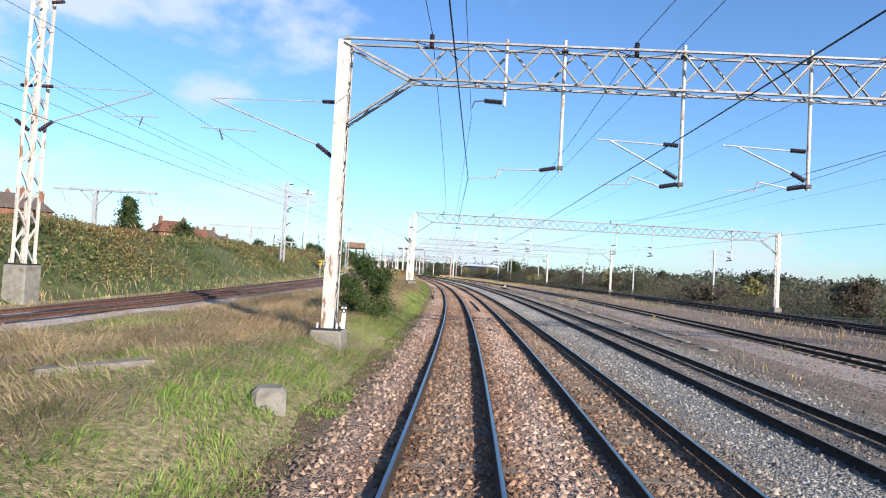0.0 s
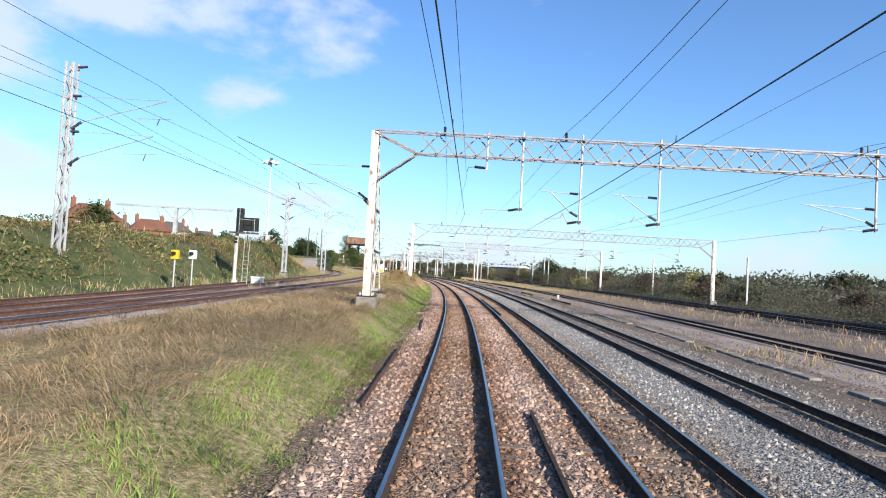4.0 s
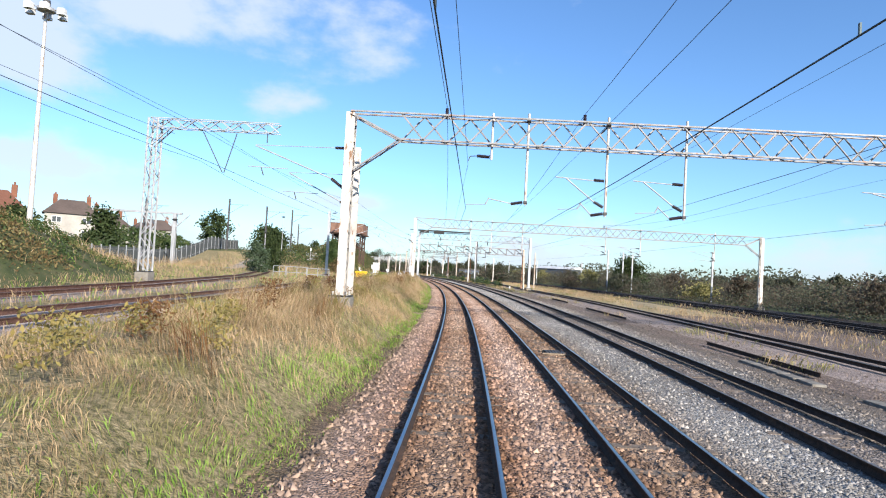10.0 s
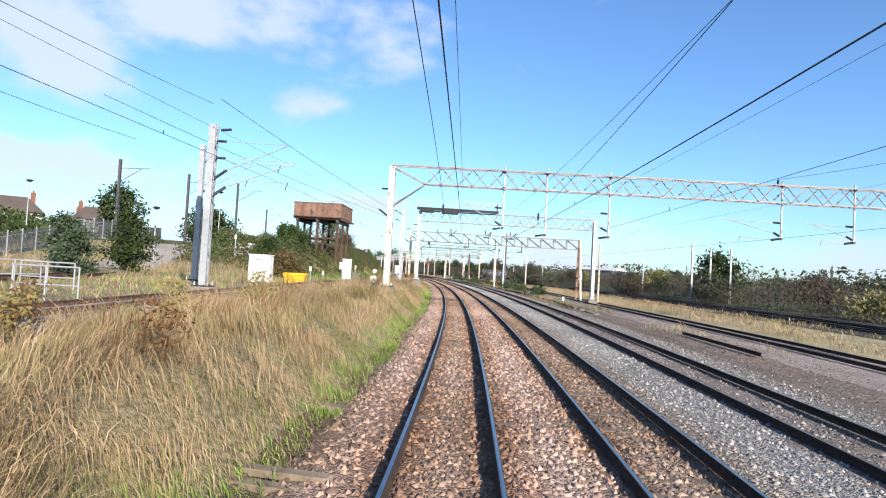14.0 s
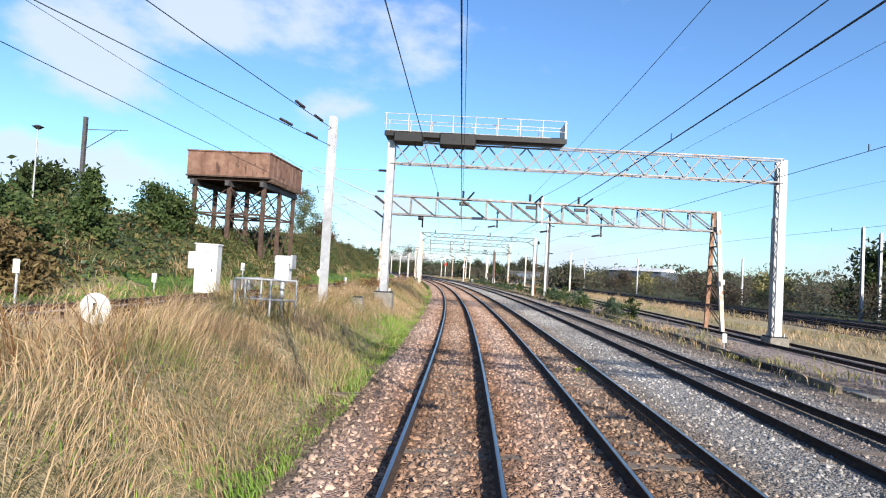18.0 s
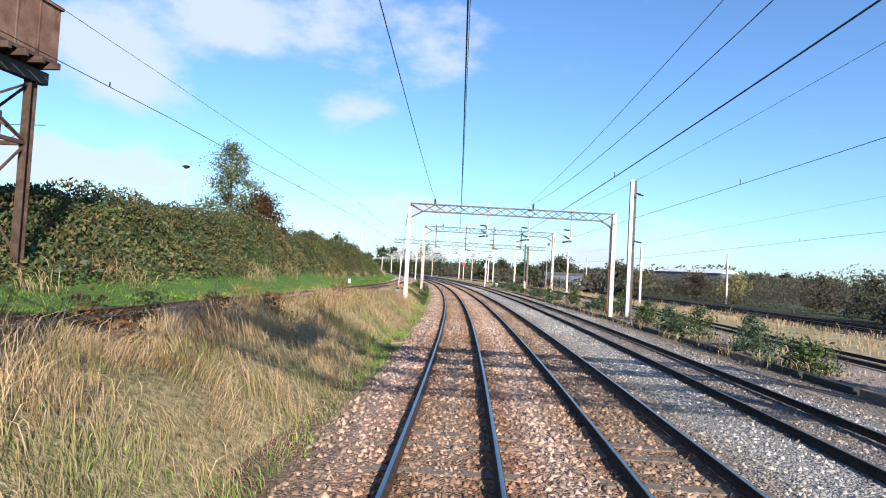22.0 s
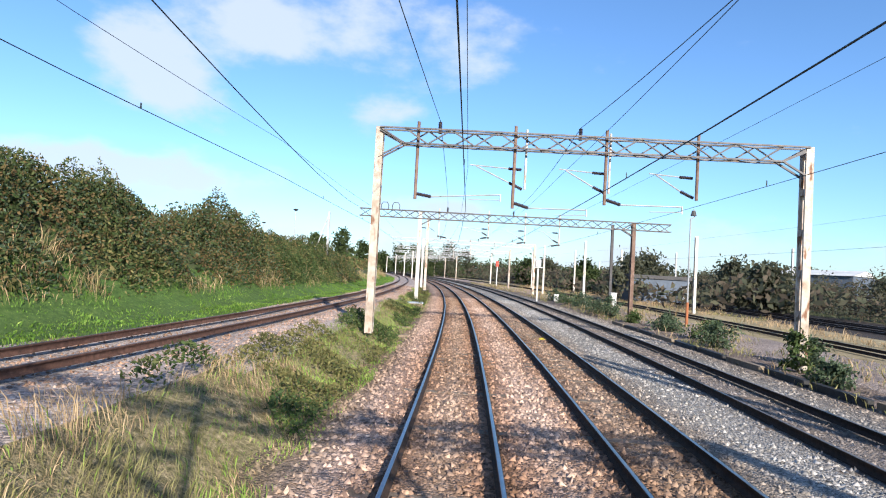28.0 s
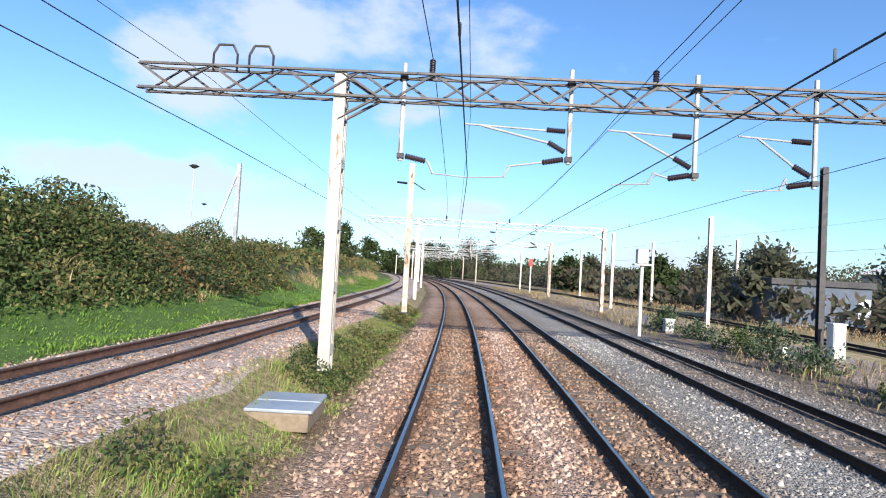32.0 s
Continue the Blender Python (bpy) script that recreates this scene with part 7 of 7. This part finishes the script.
tree(185, -24.9, 3.6, 3.4, 5000, 0.12, L_BUDD, "grey-green buddleia bush in the yard", seed=10, low=0.05, name="bush")
tree(192, -24.6, 4.2, 3.4, 5000, 0.13, L_TREE, "dark broad conical bush in the yard", seed=11, low=0.05)
tree(216, -19.5, 3.6, 2.2, 3000, 0.14, L_BRAMBLE, "ivy-clad narrow tree on the bank", seed=12, low=0.03, cone=True)
for k, (s_, d_, h_, w_) in enumerate(((117, -60, 9.0, 4.5), (121, -61, 8.6, 4.0), (232, -33, 4.4, 6.5), (238, -36, 5, 7), (196, -50, 7, 6), (180, -52, 6, 6), (228, -44, 7, 6), (150, -60, 7, 6))):
    tree(s_, d_, h_, w_, 2600, 0.28, L_TREE, "dark dense garden tree behind the yard", seed=20 + k, low=0.05, cone=k < 2)
for k in range(26):
    s_, d_ = 90 + k * 26 + rng.uniform(-8, 8), 190 + rng.uniform(-20, 80)
    tree(s_, d_, rng.uniform(5, 9), rng.uniform(8, 14), 1300, 0.7, L_FAR, "dark rounded tree above the far scrub", seed=40 + k, low=0.1)
for k in range(9):
    s_, d_ = 500 + k * 12, -32 + k * 9.5
    tree(s_, d_, 11 + 3 * math.sin(k * 1.7), 9, 1800, 0.55, L_TREE, "dark tall tree near the bend of the line", seed=70 + k, low=0.08)
# rounded bushes standing in the scrub belt
for k in range(32):
    s_, d_ = -20 + k * 13 + rng.uniform(-4, 4), rng.uniform(44, 58)
    tree(s_, d_, rng.uniform(2.6, 5.2), rng.uniform(4, 8), 1500, 0.24, (L_FAR, L_FARBROWN, L_OLIVE, L_FARBROWN)[k % 4], "rounded dull bush in the scrub beyond the sidings", seed=300 + k, low=0.04, name="bush")
for k, (s_, d_, h_, w_) in enumerate(((254, 51, 8.2, 9), (520, 23, 13.5, 14), (530, 33, 11.5, 12), (512, 12, 11.0, 11), (356, 27, 5.5, 6), (372, 36, 7.0, 8), (388, 30, 6.0, 7), (400, 44, 8.0, 9), (366, 48, 6.5, 9), (420, 26, 6.5, 7), (436, 36, 7.5, 8), (345, 40, 5.5, 8))):
    tree(s_, d_, h_, w_, 3000, 0.34, L_FAR if k % 3 else L_TREE, "rounded dark tree beyond the hut and sidings", seed=360 + k, low=0.05)
# buddleia and weeds on the right of the slow line
for k in range(34):
    s_ = 232 + k * 3.4 + rng.uniform(-1.2, 1.2)
    d_ = float(np.interp(s_, [230, 280, 300, 345], [13.0, 12.6, 12.2, 12.8])) + rng.uniform(-0.8, 2.2)
    tree(s_, d_, rng.uniform(0.7, 1.7), rng.uniform(1.2, 2.6), 900, 0.085, L_BUDD if k % 3 else L_BRAMBLE, "low grey-green bush of weeds beside the slow line", seed=120 + k, low=0.04, name="bush")

# ---- loose stones and sleepers ----


def stones(n, s0, s1, d0, d1, size, mat, name, label, beside=None):
    s, d = scatter(n, s0, s1, d0, d1)
    off = d
    if beside:
        d = d + beside(s)
    keep = np.ones(n, bool)
    for r in (-0.7525, 0.7525, 2.6475, 4.1525, 6.7975, 8.3025):
        keep &= np.abs(d - r) > 0.085
    s, d, off = s[keep], d[keep], off[keep]
    n = len(s)
    c = pts(s, d, z_ground(s, d) + size * 0.15)
    base = np.array([[1, 0, 0], [0, 0.9, 0], [-1, 0, 0], [0, -0.9, 0], [0.35, 0.1, 0.62]], float)
    base[:4, 2] = -0.3
    v = base[None] * (size * rng.uniform(0.5, 1.3, (n, 5, 1)) * rng.uniform(0.65, 1.3, (n, 1, 1))) + rng.normal(0, size * 0.25, (n, 5, 3))
    ya = rng.uniform(0, math.tau, n)
    x = v[..., 0] * np.cos(ya)[:, None] - v[..., 1] * np.sin(ya)[:, None]
    y = v[..., 0] * np.sin(ya)[:, None] + v[..., 1] * np.cos(ya)[:, None]
    v = np.stack([x, y, v[..., 2]], -1) + c[:, None]
    k = np.arange(n)[:, None] * 5
    f = np.concatenate([k + t for t in ([0, 1, 4], [1, 2, 4], [2, 3, 4], [3, 0, 4])], 0)
    stuff(name, np_mesh(name, v.reshape(-1, 3), f, mat, line=np.repeat(np.stack([s, off], -1), 5, 0)), label, "gravel")


stones(42000, 3, 335, -0.7, 0.7, 0.06, M_STONES, "rusty_ballast_stones", "loose rust-dusted ballast stones between the rails")
stones(46000, 3, 335, -2.8, -0.8, 0.06, M_STONES, "ballast_stones", "loose pinkish ballast stones on the shoulder")
stones(52000, 3, 335, 0.8, 2.6, 0.06, M_STONES, "ballast_stones", "loose pinkish ballast stones between the lines")
stones(34000, 3, 335, 2.7, 4.1, 0.06, M_STONES, "rusty_ballast_stones", "loose rust-dusted ballast stones between the rails")
stones(40000, 3, 335, 4.2, 6.7, 0.05, M_STONES, "grey_ballast_stones", "loose pale grey ballast stones")
stones(8000, 205, 345, -2.0, -0.85, 0.045, M_STONES, "branch_stones", "loose pale ballast stones beside the branch rails", d_la)
stones(11000, 205, 345, 0.85, 2.2, 0.045, M_STONES, "branch_stones", "loose pale ballast stones beside the branch rails", d_la)
stones(8000, 205, 345, -0.65, 0.65, 0.045, M_STONES, "branch_stones", "loose ballast stones between the branch rails", d_la)
stones(16000, 3, 335, 10.4, 15.0, 0.055, M_STONES, "cess_stones", "scattered stones on the cinder cess")
stones(16000, 3, 335, 6.85, 8.25, 0.05, M_STONES, "grey_ballast_stones", "loose dull ballast stones between the slow line rails")
stones(28000, 3, 335, 8.4, 10.6, 0.05, M_STONES, "grey_ballast_stones", "loose pale grey ballast stones")


def sleepers(tr, s0, s1, dfun, ztop, first):
    """Concrete sleepers bedded in ballast: the near ones singly, the rest joined."""
    me = Geo().chamfer((0, 0, -0.1), (2.5, 0.26, 0.2), 0.025).mesh("sleeper")
    me.materials.append(M_SLEEPER)
    r = np.random.default_rng(3)
    rest_v, rest_f = [], []
    for k, s_ in enumerate(np.arange(s0, s1, 0.66)):
        m = at(s_, dfun(s_), ztop(s_) + r.uniform(-0.02, 0.022), r.uniform(-0.5, 0.5))
        if k < first:
            ob = new("sleeper", me)
            ob.parent = tr
            ob.matrix_world = m
        else:
            o = len(rest_v)
            rest_v += [tuple(m @ q.co) for q in me.vertices]
            rest_f += [tuple(i + o for i in p.vertices) for p in me.polygons]
    if rest_v:
        j = bpy.data.meshes.new("sleepers")
        j.from_pydata(rest_v, [], rest_f)
        j.materials.append(M_SLEEPER)
        ob = new("sleepers", j)
        ob.parent = tr
        tagged(ob, kind="stuff")


sleepers(TRACK_1, 3, 345, lambda s: 0.0, lambda s: -0.208, 300)
sleepers(TRACK_2, 3, 345, lambda s: 3.4, lambda s: -0.199, 300)
sleepers(TRACK_3, 8, 345, lambda s: 7.55, lambda s: -0.205, 60)
sleepers(TRACK_4, 20, 44, lambda s: float(d_4(s)), lambda s: -0.3, 30)
